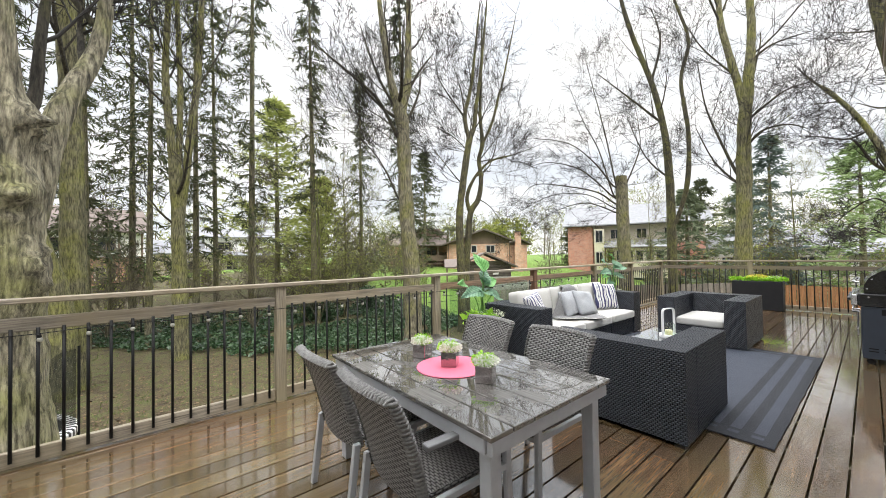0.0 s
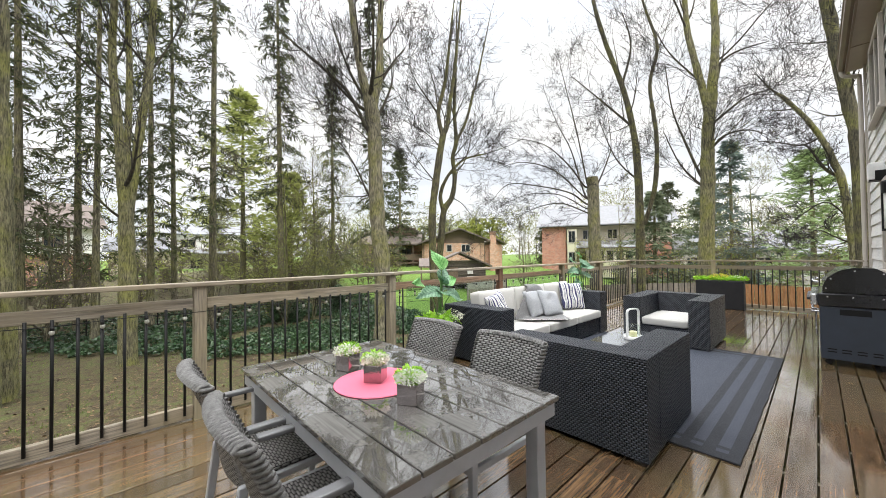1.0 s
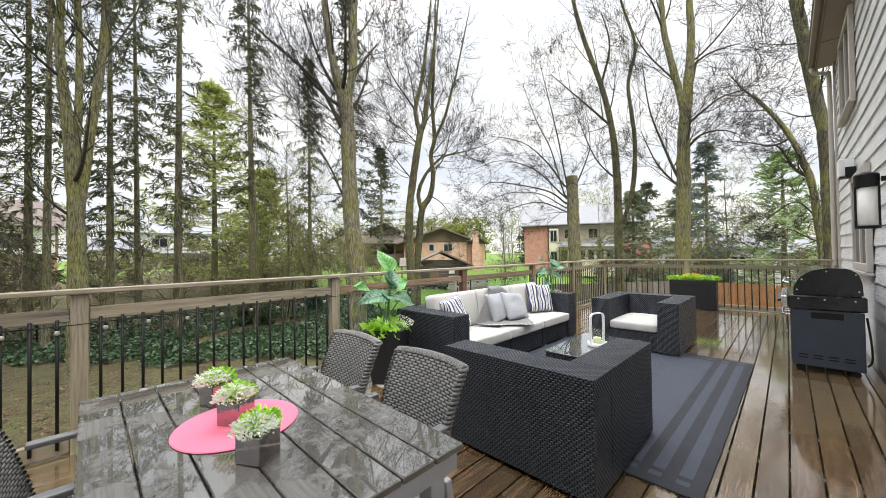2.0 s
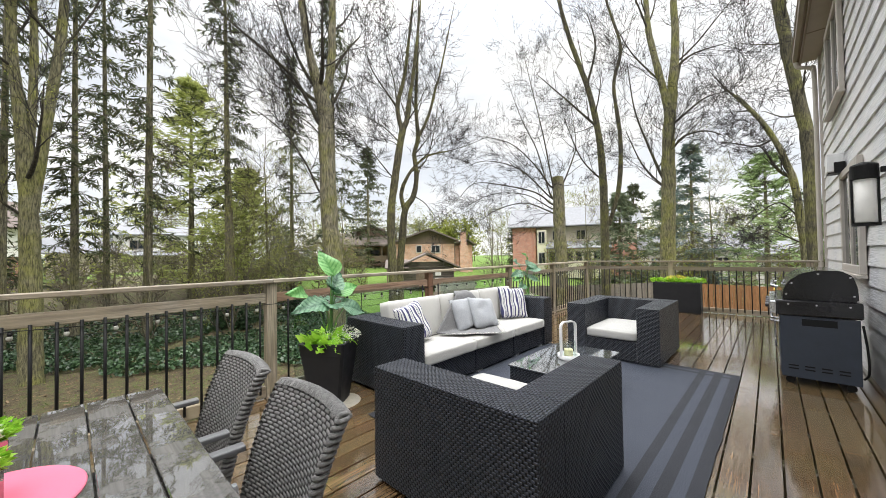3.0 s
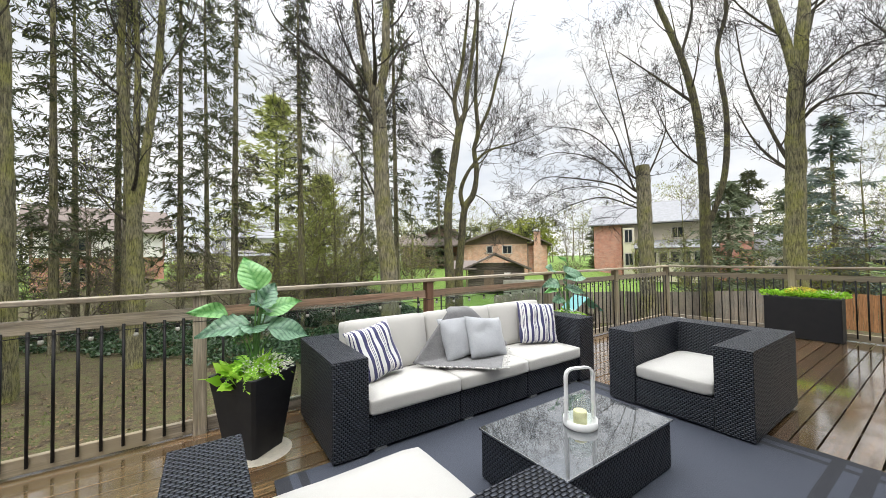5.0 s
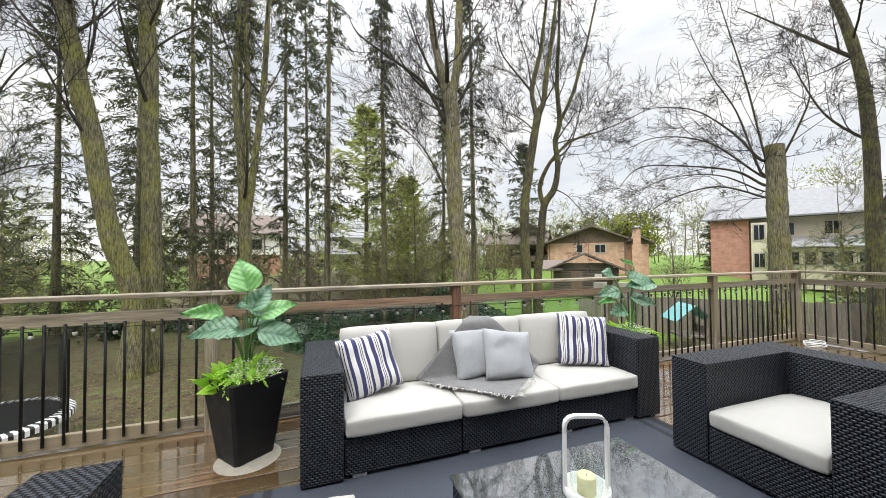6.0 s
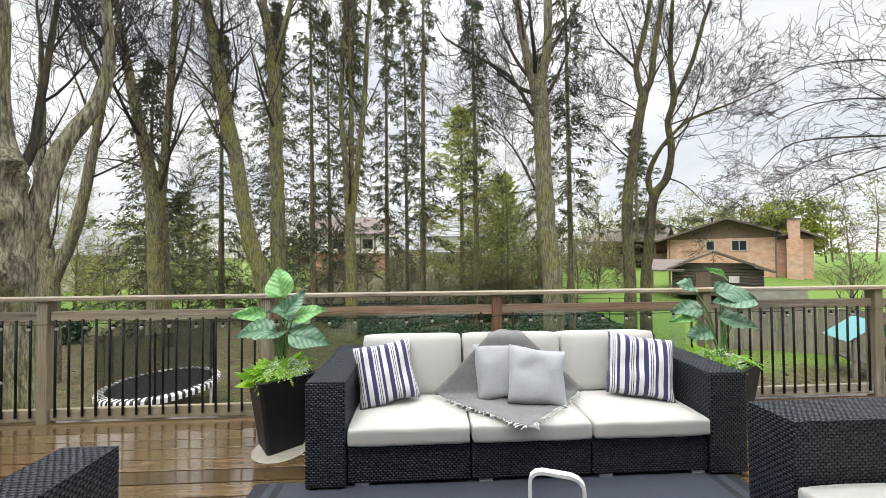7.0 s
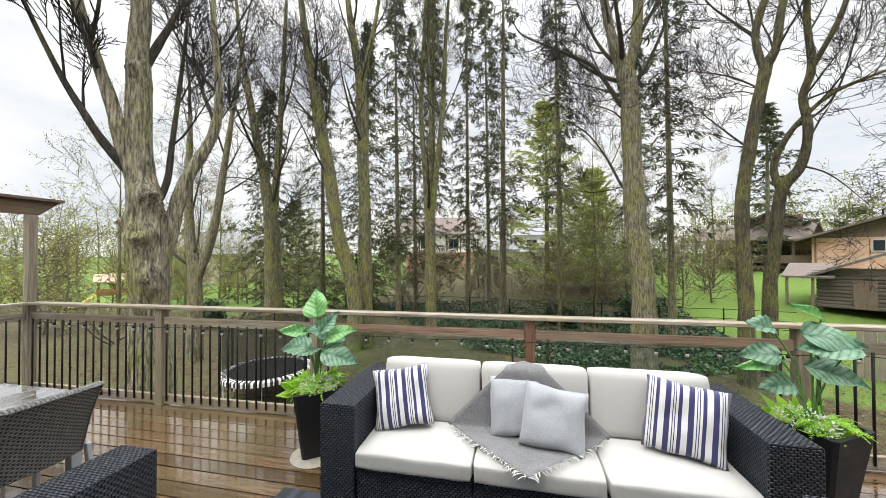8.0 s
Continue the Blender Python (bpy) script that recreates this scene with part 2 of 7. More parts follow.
def wet_composite(name):
    """Grey composite under a broken film of rain: beads and pools mirror the sky, the rest stays dull."""
    m, n, l, p = mat(name)
    geo = n.new("ShaderNodeNewGeometry")
    a = noise_tex(n, l, geo.outputs["Position"], 5.5, 9, 0.66)
    b = noise_tex(n, l, coords(n, l, "Object", (60, 2, 60)), 2.0, 4)
    oi = n.new("ShaderNodeObjectInfo")
    c = ramp(n, l, b, (0.3, (0.105, 0.10, 0.093)), (0.7, (0.165, 0.158, 0.148)))
    c = mixc(n, l, 1.0, c, ramp(n, l, oi.outputs["Random"], (0, 0.88), (1, 1.0)), "MULTIPLY")
    film = ramp(n, l, a, (0.43, 0.0), (0.48, 1.0))
    l.new(mixc(n, l, film, c, mixc(n, l, 0.7, c, (0.07, 0.066, 0.06))), p.inputs["Base Color"])
    l.new(mixc(n, l, film, 0.2, 0.025), p.inputs["Roughness"])
    l.new(film, p.inputs["Coat Weight"])
    p.inputs["Coat IOR"].default_value, p.inputs["Coat Roughness"].default_value = 1.9, 0.02
    bump(n, l, p, film, 0.18, 0.002)
    return m


M_SLAT = wet_composite("wet grey composite slat")
M_CUSH = fabric("off white cushion cloth", (0.50, 0.49, 0.465), 350, 0.07)
M_GREYP = fabric("pale grey pillow cloth", (0.40, 0.415, 0.44), 130, 0.22)
M_STRIPE = fabric("navy striped pillow cloth", (0.64, 0.635, 0.63), 300, 0.04, stripes=(8.0, (0.035, 0.035, 0.11)))
M_THROW = fabric("grey herringbone throw", (0.23, 0.23, 0.235), 120, 0.4)
M_PLASTIC = plain("black planter plastic", (0.006, 0.0065, 0.009), 0.62, 0, 0.25, 6)
M_SIDING = wood("white painted siding", (0.74, 0.74, 0.76), (0.86, 0.86, 0.88), (0.5, 0.7), (0.76, 0.74, 0.72), 0, 0, 0.07)
M_SOFFIT = plain("tan soffit metal", (0.36, 0.31, 0.27), 0.5, 0, 0.1, 3)
M_FASCIA = plain("brown fascia metal", (0.21, 0.16, 0.13), 0.45, 0, 0.15, 4)
M_TRIM = plain("taupe window trim", (0.48, 0.44, 0.40), 0.5, 0, 0.08, 5)
M_DARKGLASS = plain("dark window glass", (0.02, 0.025, 0.03), 0.04, 0, 0.2, 2, 0)
M_STEEL = plain("brushed steel", (0.55, 0.55, 0.56), 0.25, 1.0, 0.1, 30)
M_WHITEMETAL = plain("white painted metal", (0.8, 0.8, 0.8), 0.35, 0, 0.05, 20)
M_BARK = bark("grey brown bark", (0.05, 0.044, 0.031), (0.38, 0.345, 0.235), (0.24, 0.235, 0.07), 0.55)
M_BARKOLD = bark("furrowed mossy bark", (0.06, 0.052, 0.036), (0.60, 0.54, 0.38), (0.36, 0.36, 0.13), 0.5, 0.5)
M_MOSS = bark("moss green bark", (0.05, 0.046, 0.028), (0.33, 0.305, 0.175), (0.27, 0.27, 0.07), 0.6)
M_DARKBARK = bark("dark wet bark", (0.022, 0.02, 0.013), (0.17, 0.15, 0.09), (0.20, 0.20, 0.055), 0.55)
M_TWIG = plain("dark twigs", (0.022, 0.018, 0.016), 0.9, 0, 0.3, 3, 0)
# bark darkened in its colour so that upper limbs look backlit against the sky
M_LIMB_BACKLIT = bark("backlit upper limbs", (0.022, 0.019, 0.015), (0.11, 0.095, 0.07), (0.12, 0.115, 0.04), 0.35)
M_BRUSH = plain("brown brush", (0.15, 0.125, 0.085), 0.9, 0, 0.35, 2, 0)
M_TWIGB = plain("brown twigs", (0.12, 0.10, 0.07), 0.9, 0, 0.3, 3, 0)
M_NEEDLE = leafy("dark spruce needles", (0.03, 0.04, 0.018), (0.12, 0.14, 0.06), 0.7, 0.3)
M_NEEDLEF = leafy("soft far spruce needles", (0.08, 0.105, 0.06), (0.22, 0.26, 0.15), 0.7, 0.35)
M_GREENFIR = leafy("mid green fir sprays", (0.16, 0.23, 0.09), (0.38, 0.50, 0.22), 0.6, 0.4)
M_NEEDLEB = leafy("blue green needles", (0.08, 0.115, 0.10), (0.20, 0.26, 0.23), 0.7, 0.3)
M_PINE = leafy("soft green pine needles", (0.22, 0.25, 0.07), (0.50, 0.54, 0.19), 0.6, 0.5)
M_BUD = leafy("fresh spring buds", (0.18, 0.21, 0.03), (0.40, 0.43, 0.10), 0.6, 0.45)
M_IVY = leafy("dark ivy leaves", (0.012, 0.035, 0.014), (0.07, 0.13, 0.055), 0.3, 0.15)
M_GRASSB = leafy("grass blades", (0.06, 0.11, 0.015), (0.18, 0.26, 0.05), 0.6, 0.3)
M_LITTER = leafy("dead leaves", (0.035, 0.02, 0.011), (0.21, 0.135, 0.07), 0.7, 0.1)


# ---- helpers of this place ----
def uvbox(bm):
    uv = bm.loops.layers.uv.verify()
    for f in bm.faces:
        a = max(range(3), key=lambda i: abs(f.normal[i]))
        i, j = ((1, 2), (0, 2), (0, 1))[a]
        for lp in f.loops:
            lp[uv].uv = (lp.vert.co[i], lp.vert.co[j])


def part(name, bm, material, parent=None, label="", smooth=False, uv=True):
    """Links a bmesh as one mesh object, under a thing or part where one is given."""
    bm.normal_update()
    if uv:
        uvbox(bm)
    me = bpy.data.meshes.new(name)
    bm.to_mesh(me)
    bm.free()
    me.materials.append(material)
    if smooth:
        me.shade_smooth()
    ob = new(name, me)
    if parent:
        ob.parent = parent
    if label:
        ob["label"] = label
    return ob


def thing(name, label, category, group="", at=None, kind=""):
    ob = new(name)
    if at:
        ob.matrix_basis = at
    return tagged(ob, label, category, group, kind)


def box(x0, x1, y0, y1, z0, z1, bev=0.0, bm=None, seg=2):
    made = bmesh.new()
    bmesh.ops.create_cube(made, size=1, matrix=Matrix.LocRotScale(((x0 + x1) / 2, (y0 + y1) / 2, (z0 + z1) / 2), None, (x1 - x0, y1 - y0, z1 - z0)))
    if bev:
        bmesh.ops.bevel(made, geom=made.edges[:], offset=bev, segments=seg, affect="EDGES", profile=0.5)
    if bm is None:
        return made
    tmp = bpy.data.meshes.new("tmp")
    made.to_mesh(tmp)
    made.free()
    bm.from_mesh(tmp)
    bpy.data.meshes.remove(tmp)
    return bm


def cyl(r0, r1, h, n=24, at=Matrix(), bm=None, caps=True):
    """A tapered cylinder standing at the origin of `at`."""
    bm = bm or bmesh.new()
    bmesh.ops.create_cone(bm, cap_ends=caps, segments=n, radius1=r0, radius2=r1, depth=h, matrix=at @ Matrix.Translation((0, 0, h / 2)))
    return bm


def lathe(profile, n=24, bm=None):
    """A turned shape from (radius, height) pairs."""
    bm = bm or bmesh.new()
    rings = [[bm.verts.new((r * math.cos(6.2832 * k / n), r * math.sin(6.2832 * k / n), z)) for k in range(n)] for r, z in profile]
    for a, b in zip(rings, rings[1:]):
        for k in range(n):
            bm.faces.new((a[k], a[(k + 1) % n], b[(k + 1) % n], b[k]))
    return bm


class Tubes:
    """Collects tapered tubes and leaf quads as plain lists, for one quick mesh."""

    def __init__(self):
        self.v, self.f = [], []

    def tube(self, pts, radii, n=5):
        base = len(self.v)
        side = None
        for i, p in enumerate(pts):
            d = (pts[min(i + 1, len(pts) - 1)] - pts[max(i - 1, 0)]).normalized()
            if side is None:
                side = d.cross(Vector((0.31, 0.83, 0.11)))
                if side.length < 0.05:
                    side = d.cross(Vector((1, 0, 0)))
            side = (side - d * side.dot(d)).normalized()
            up = d.cross(side)
            for k in range(n):
                a = 6.28318 * k / n
                self.v.append(p + (side * math.cos(a) + up * math.sin(a)) * radii[i])
        for i in range(len(pts) - 1):
            for k in range(n):
                a, b = base + i * n + k, base + i * n + (k + 1) % n
                self.f.append((a, b, b + n, a + n))

    def leaf(self, p, along, side):
        b = len(self.v)
        self.v += [p, p + along * 0.5 + side, p + along, p + along * 0.5 - side]
        self.f.append((b, b + 1, b + 2, b + 3))

    def mesh(self, name, material, parent=None, smooth=True, label=""):
        me = bpy.data.meshes.new(name)
        me.from_pydata(self.v, [], self.f)
        me.materials.append(material)
        if smooth:
            me.shade_smooth()
        ob = new(name, me)
        if parent:
            ob.parent = parent
        if label:
            ob["label"] = label
        return ob


def wire(name, pts, r, material, parent=None, n=8, label=""):
    t = Tubes()
    t.tube([Vector(p) for p in pts], [r] * len(pts), n)
    return t.mesh(name, material, parent, True, label)


def smooth_line(pts, steps=6):
    """A Catmull-Rom line through the points."""
    pts = [Vector(p) for p in pts]
    out = []
    for i in range(len(pts) - 1):
        a, b, c, d = pts[max(i - 1, 0)], pts[i], pts[i + 1], pts[min(i + 2, len(pts) - 1)]
        for k in range(steps):
            t = k / steps
            out.append(0.5 * ((2 * b) + (c - a) * t + (2 * a - 5 * b + 4 * c - d) * t * t + (3 * b - a - 3 * c + d) * t ** 3))
    return out + [pts[-1]]


# ---- ground ----
def lift(v, a, b):
    v = min(1, max(0, (v - a) / (b - a)))
    return v * v * (3 - 2 * v)


def ground_z(x, y):
    rise = 2.6 * lift(y + 0.25 * max(0, x - 10), 19, 42) * lift(x, -12, 14) + 1.0 * lift(y, 26, 60) * (1 - lift(x, -12, 14))
    return -2.5 + rise + 0.10 * noise.noise(Vector((x * 0.25, y * 0.25, 0))) + 0.03 * noise.noise(Vector((x * 1.3, y * 1.3, 4)))


LEFT_X, RIGHT_X, WALL_Y, RAIL_Z = 1.52, 13.42, 1.0, 1.1
RAIL_Y, RAIL_END = 5.16, 5.30


def rail_y(x):
    """The long railing runs a little out of square with the house."""
    return RAIL_Y + (RAIL_END - RAIL_Y) * (x - LEFT_X) / (RIGHT_X - LEFT_X)


def build_ground():
    m, n, l, p = mat("leaf littered lawn")
    geo = n.new("ShaderNodeNewGeometry")
    a = noise_tex(n, l, geo.outputs["Position"], 0.12, 5)
    b = noise_tex(n, l, geo.outputs["Position"], 3.5, 6, 0.7)
    c = noise_tex(n, l, geo.outputs["Position"], 22, 4, 0.7)
    grass = ramp(n, l, c, (0.3, (0.06, 0.115, 0.016)), (0.7, (0.17, 0.27, 0.042)))
    soil = ramp(n, l, b, (0.32, (0.036, 0.025, 0.013)), (0.47, (0.11, 0.082, 0.04)), (0.6, (0.105, 0.12, 0.034)))
    soil = mixc(n, l, 0.8, soil, ramp(n, l, c, (0.36, 0.3), (0.62, 1.0)), "MULTIPLY")
    sp = n.new("ShaderNodeSeparateXYZ")
    l.new(geo.outputs["Position"], sp.inputs[0])

    def span(out, lo, hi):
        r = n.new("ShaderNodeMapRange")
        r.interpolation_type = "SMOOTHSTEP"
        l.new(out, r.inputs[0])
        r.inputs[1].default_value, r.inputs[2].default_value = lo, hi
        return r.outputs[0]

    east = mixc(n, l, 1.0, span(sp.outputs[0], 15.0, 18), span(sp.outputs[1], 12, 15), "MULTIPLY")
    west = mixc(n, l, 1.0, span(sp.outputs[0], -3, -9), span(sp.outputs[1], 21, 27), "MULTIPLY")
    far = mixc(n, l, 1.0, mixc(n, l, 1.0, east, west, "LIGHTEN"), span(sp.outputs[1], 44, 52), "LIGHTEN")
    k = mixc(n, l, 0.35, far, ramp(n, l, a, (0.4, 0.0), (0.62, 1.0)))
    col = mixc(n, l, ramp(n, l, mixc(n, l, 0.3, k, b), (0.40, 0.0), (0.54, 1.0)), soil, grass)
    l.new(col, p.inputs["Base Color"])
    p.inputs["Roughness"].default_value = 0.95
    bump(n, l, p, c, 0.8, 0.05)
    xs = [-900, -400, -200, -120] + [i * 1.5 for i in range(-50, 61)] + [120, 200, 400, 900]
    ys = [-900, -300, -100, -40] + [i * 1.5 for i in range(-12, 60)] + [110, 160, 240, 400, 900]
    bm = bmesh.new()
    rows = [[bm.verts.new((x, y, ground_z(x, y))) for x in xs] for y in ys]
    for r0, r1 in zip(rows, rows[1:]):
        for i in range(len(xs) - 1):
            bm.faces.new((r0[i], r0[i + 1], r1[i + 1], r1[i]))
    g = part("ground", bm, m, smooth=True, uv=False)
    tagged(g, "sloping back yard of damp soil, leaf litter and spring grass", "ground", kind="structure")


build_ground()


# ---- the house whose deck this is ----
def build_house_wall():
    wall = thing("wall_house", "white lap siding wall of the house beside the deck", "wall", kind="structure")
    x0, x1, top = -3.0, RIGHT_X - 0.05, 4.95
    part("sheathing", box(x0, x1, WALL_Y - 0.25, WALL_Y - 0.02, -2.6, top), M_SIDING, wall)
    part("end_wall", box(x1 - 0.2, x1, WALL_Y - 7.0, WALL_Y - 0.26, -2.6, top), M_SIDING, wall)
    part("corner_board", box(x1 - 0.09, x1 + 0.02, WALL_Y - 0.03, WALL_Y + 0.035, -0.05, top), M_TRIM, wall)
    # each lap board leans out at its lower edge
    lap, bm = 0.205, None
    bm = bmesh.new()
    v = [bm.verts.new(c) for c in ((x0, 0, 0), (x1 - 0.09, 0, 0), (x1 - 0.09, -0.02, lap + 0.012), (x0, -0.02, lap + 0.012),
                                   (x0, -0.022, 0), (x1 - 0.09, -0.022, 0))]
    bm.faces.new((v[0], v[1], v[2], v[3]))
    bm.faces.new((v[4], v[5], v[1], v[0]))
    first = part("siding_board", bm, M_SIDING, wall)
    for i in range(25):
        ob = first if i == 0 else new("siding_board", first.data)
        ob.parent = wall
        ob.matrix_basis = pose(0, WALL_Y + 0.012, -0.1 + i * lap)
    return wall


def build_window(name, x0, x1, z0, z1):
    w = thing(name, "taupe framed window with dark glass in white siding", "window", kind="structure")
    y = WALL_Y + 0.012
    bm = bmesh.new()
    for a, b, c, d in ((x0 - 0.09, x0, z0 - 0.09, z1 + 0.09), (x1, x1 + 0.09, z0 - 0.09, z1 + 0.09), (x0, x1, z1, z1 + 0.09), (x0, x1, z0 - 0.09, z0)):
        box(a, b, y, y + 0.05, c, d, 0.006, bm, 1)
    part("window_frame", bm, M_TRIM, w)
    part("window_sill", box(x0 - 0.12, x1 + 0.12, y, y + 0.08, z0 - 0.13, z0 - 0.095, 0.005), M_TRIM, w)
    mid = (x0 + x1) / 2
    part("mullion", box(mid - 0.03, mid + 0.03, y, y + 0.04, z0, z1, 0.005), M_TRIM, w)
    for a, b in ((x0, mid - 0.03), (mid + 0.03, x1)):
        part("pane", box(a, b, y + 0.004, y + 0.02, z0, z1), M_DARKGLASS, w)


def build_eave():
    e = thing("eave", "brown fascia, gutter and tan soffit under the roof edge", "eave", kind="structure")
    x1 = RIGHT_X + 0.02
    part("soffit", box(-3, x1, WALL_Y + 0.0, WALL_Y + 0.24, 4.78, 4.80), M_SOFFIT, e)
    part("fascia", box(-3, x1, WALL_Y + 0.24, WALL_Y + 0.265, 4.74, 4.95), M_FASCIA, e)
    bm = bmesh.new()
    prof = [(0.366, 4.80), (0.40, 4.79), (0.45, 4.83), (0.455, 4.92), (0.47, 4.93), (0.44, 4.935), (0.435, 4.84), (0.40, 4.81), (0.37, 4.815)]
    a = [bm.verts.new((-3, WALL_Y + y - 0.1, z)) for y, z in prof]
    b = [bm.verts.new((x1, WALL_Y + y - 0.1, z)) for y, z in prof]
    for i in range(len(prof)):
        j = (i + 1) % len(prof)
        bm.faces.new((a[i], a[j], b[j], b[i]))
    bm.faces.new(a)
    bm.faces.new(b)
    part("gutter", bm, M_FASCIA, e)
    bm = bmesh.new()
    v = [bm.verts.new(c) for c in ((-3, WALL_Y + 0.32, 4.955), (x1, WALL_Y + 0.32, 4.955), (x1, WALL_Y - 4, 6.9), (-3, WALL_Y - 4, 6.9))]
    bm.faces.new(v)
    part("roof", bm, plain("grey shingles", (0.10, 0.09, 0.085), 0.9, 0, 0.3, 5, 0.5), e)
    part("soffit_joint", box(12.2, 12.22, WALL_Y + 0.01, WALL_Y + 0.235, 4.774, 4.782), M_FASCIA, e)
    wire("downspout", smooth_line([(x1 - 0.06, WALL_Y + 0.31, 4.80), (x1 - 0.06, WALL_Y + 0.28, 4.70), (x1 - 0.06, WALL_Y + 0.12, 4.62), (x1 - 0.06, WALL_Y + 0.08, 4.4), (x1 - 0.06, WALL_Y + 0.08, 2.0), (x1 - 0.06, WALL_Y + 0.08, -2.4)]), 0.035, M_TRIM, e, 10)


build_house_wall()
build_window("window_1", 9.85, 10.95, 1.12, 2.2)
build_window("window_2", 10.8, 12.0, 3.4, 4.5)
build_eave()


# ---- railings ----
def build_rail(name, p0, p1, posts, label, glassed=(), tall=(), red=()):
    """A run of posts, cap, upper rail, kick board and round black balusters, from p0 to p1 in plan."""
    run = thing(name, label, "railing", kind="structure")
    d = Vector((p1[0] - p0[0], p1[1] - p0[1], 0))
    size = d.length
    run.matrix_basis = pose(p0[0], p0[1], 0, 0, 0, math.degrees(math.atan2(d.y, d.x)))
    for i, s in enumerate(posts):
        top = 2.18 if i in tall else RAIL_Z - 0.03
        part("post", box(s - 0.045, s + 0.045, -0.045, 0.045, -0.35, top, 0.006, seg=1), M_REDPOST if i in red else M_POST, run)
    cuts = [0] + [s for s in posts if 0.4 < s < size - 0.4] + [size]
    joint = [0] + [s for i, s in enumerate(posts) if 0.4 < s < size - 0.4 and i % 2 == 0] + [size]
    for a, b in zip(joint, joint[1:]):
        for c0, c1, up in ((-0.07, -0.004, 0.0), (0.004, 0.07, -0.004)):
            part("cap_rail", box(a + 0.001, b - 0.001, c0, c1, RAIL_Z - 0.03, RAIL_Z + 0.006 + up, 0.006, seg=1), M_RAIL, run)
    first = None
    for i, (a, b) in enumerate(zip(cuts, cuts[1:])):
        near = [s for s in posts if abs(s - a) < 0.1]
        a1, b1 = a + (0.045 if near else 0), b - (0.045 if [s for s in posts if abs(s - b) < 0.1] else 0)
        tone = M_REDRAIL if i in glassed else M_RAIL
        part("upper_rail", box(a1 + 0.001, b1 - 0.001, -0.019, 0.019, 0.885, 0.975, 0.005, seg=1), tone, run)
        part("kick_board", box(a1 + 0.001, b1 - 0.001, -0.019, 0.019, 0.012, 0.115, 0.005, seg=1), M_RAIL, run)
        if i in glassed:
            part("glass_panel", box(a1 + 0.17, b1 - 0.17, -0.028, -0.021, 0.09, 0.915, 0.001, seg=1), M_PANE, run, "clear glass panel").visible_shadow = False
            spots = [a1 + 0.11, b1 - 0.11]
        else:
            k = max(2, round((b1 - a1) / 0.117))
            spots = [a1 + (j + 0.5) * (b1 - a1) / k for j in range(k)]
        for s in spots:
            if first is None:
                first = part("baluster", cyl(0.0095, 0.0095, 0.855, 8, pose(0, -0.03, 0.05)), M_BLACK, run, smooth=True)
                ob = first
            else:
                ob = new("baluster", first.data)
                ob.parent = run
            ob.matrix_basis = pose(s, 0, 0)
    return run


POSTS = [1.52, 3.50, 5.41, 7.54, 9.62, 11.44, 13.42]
build_rail("railing_north", (LEFT_X, RAIL_Y), (RIGHT_X, RAIL_END), [x - LEFT_X for x in POSTS],
           "weathered timber deck railing with black balusters and glass panels", (2, 3), (0,), (3,))
build_rail("railing_east", (RIGHT_X, RAIL_END - 0.05), (RIGHT_X, WALL_Y + 0.05), [1.85, 4.03], "weathered timber deck railing with round black balusters")
build_rail("railing_west", (LEFT_X, WALL_Y + 0.05), (LEFT_X, RAIL_Y - 0.05), [0.3, 2.2], "weathered timber deck railing with round black balusters")


# ---- tree kit ----
def limb(T, start, d, size, r, rng, n, bend=0.25, lift_up=0.12, steps=5):
    pts, radii = [start], [r]
    p, d = start.copy(), d.normalized()
    for i in range(steps):
        d = (d + Vector((rng.uniform(-1, 1), rng.uniform(-1, 1), rng.uniform(-0.6, 0.8))) * bend + Vector((0, 0, lift_up))).normalized()
        p = p + d * (size / steps)
        pts.append(p.copy())
        radii.append(max(0.006, r * (1 - 0.85 * (i + 1) / steps)))
    T.tube(pts, radii, n)
    return pts, radii


def spread(d, rng, angle):
    """A way that leaves d at about the angle, to a chance side."""
    side = d.cross(Vector((rng.uniform(-1, 1), rng.uniform(-1, 1), rng.uniform(-1, 1))))
    if side.length < 1e-3:
        side = Vector((1, 0, 0))
    return (d * math.cos(angle) + side.normalized() * math.sin(angle)).normalized()


def grow(T, F, start, d, size, r, rng, level, dens, up, leaves=None):
    steps = (7, 5, 4, 2)[3 - level] if level <= 3 else 7
    n = 7 if r > 0.08 else 5 if r > 0.03 else 3
    pts, radii = limb(T if r > 0.03 else F, start, d, size, r, rng, n, 0.10 + 0.045 * (3 - level), up * (0.5 if level < 2 else 1), steps)
    if level == 0:
        if leaves is not None:
            for p in pts[1:]:
                for _ in range(leaves[1]):
                    q = p + Vector((rng.uniform(-1, 1), rng.uniform(-1, 1), rng.uniform(-1, 1))) * 0.12
                    s = leaves[2]
                    leaves[0].leaf(q, spread(Vector((0, 0, 1)), rng, rng.uniform(0, 3)) * s, spread(Vector((0, 1, 0)), rng, rng.uniform(0, 3)) * s * 0.35)
        return
    kids = max(2, round(dens[3 - level] if level <= 3 else dens[0]))
    for i in range(kids):
        t = 0.22 + 0.76 * (i + rng.random()) / kids
        f = t * (len(pts) - 1)
        a = min(int(f), len(pts) - 2)
        p = pts[a].lerp(pts[a + 1], f - a)
        way = (pts[a + 1] - pts[a]).normalized()
        rr = max(0.0085, (radii[a] * (1 - f + a) + radii[a + 1] * (f - a)) * rng.uniform(0.4, 0.62))
        grow(T, F, p, spread(way, rng, radians(rng.uniform(28, 62))), size * rng.uniform(0.42, 0.66), rr, rng, level - 1, dens, up, leaves)


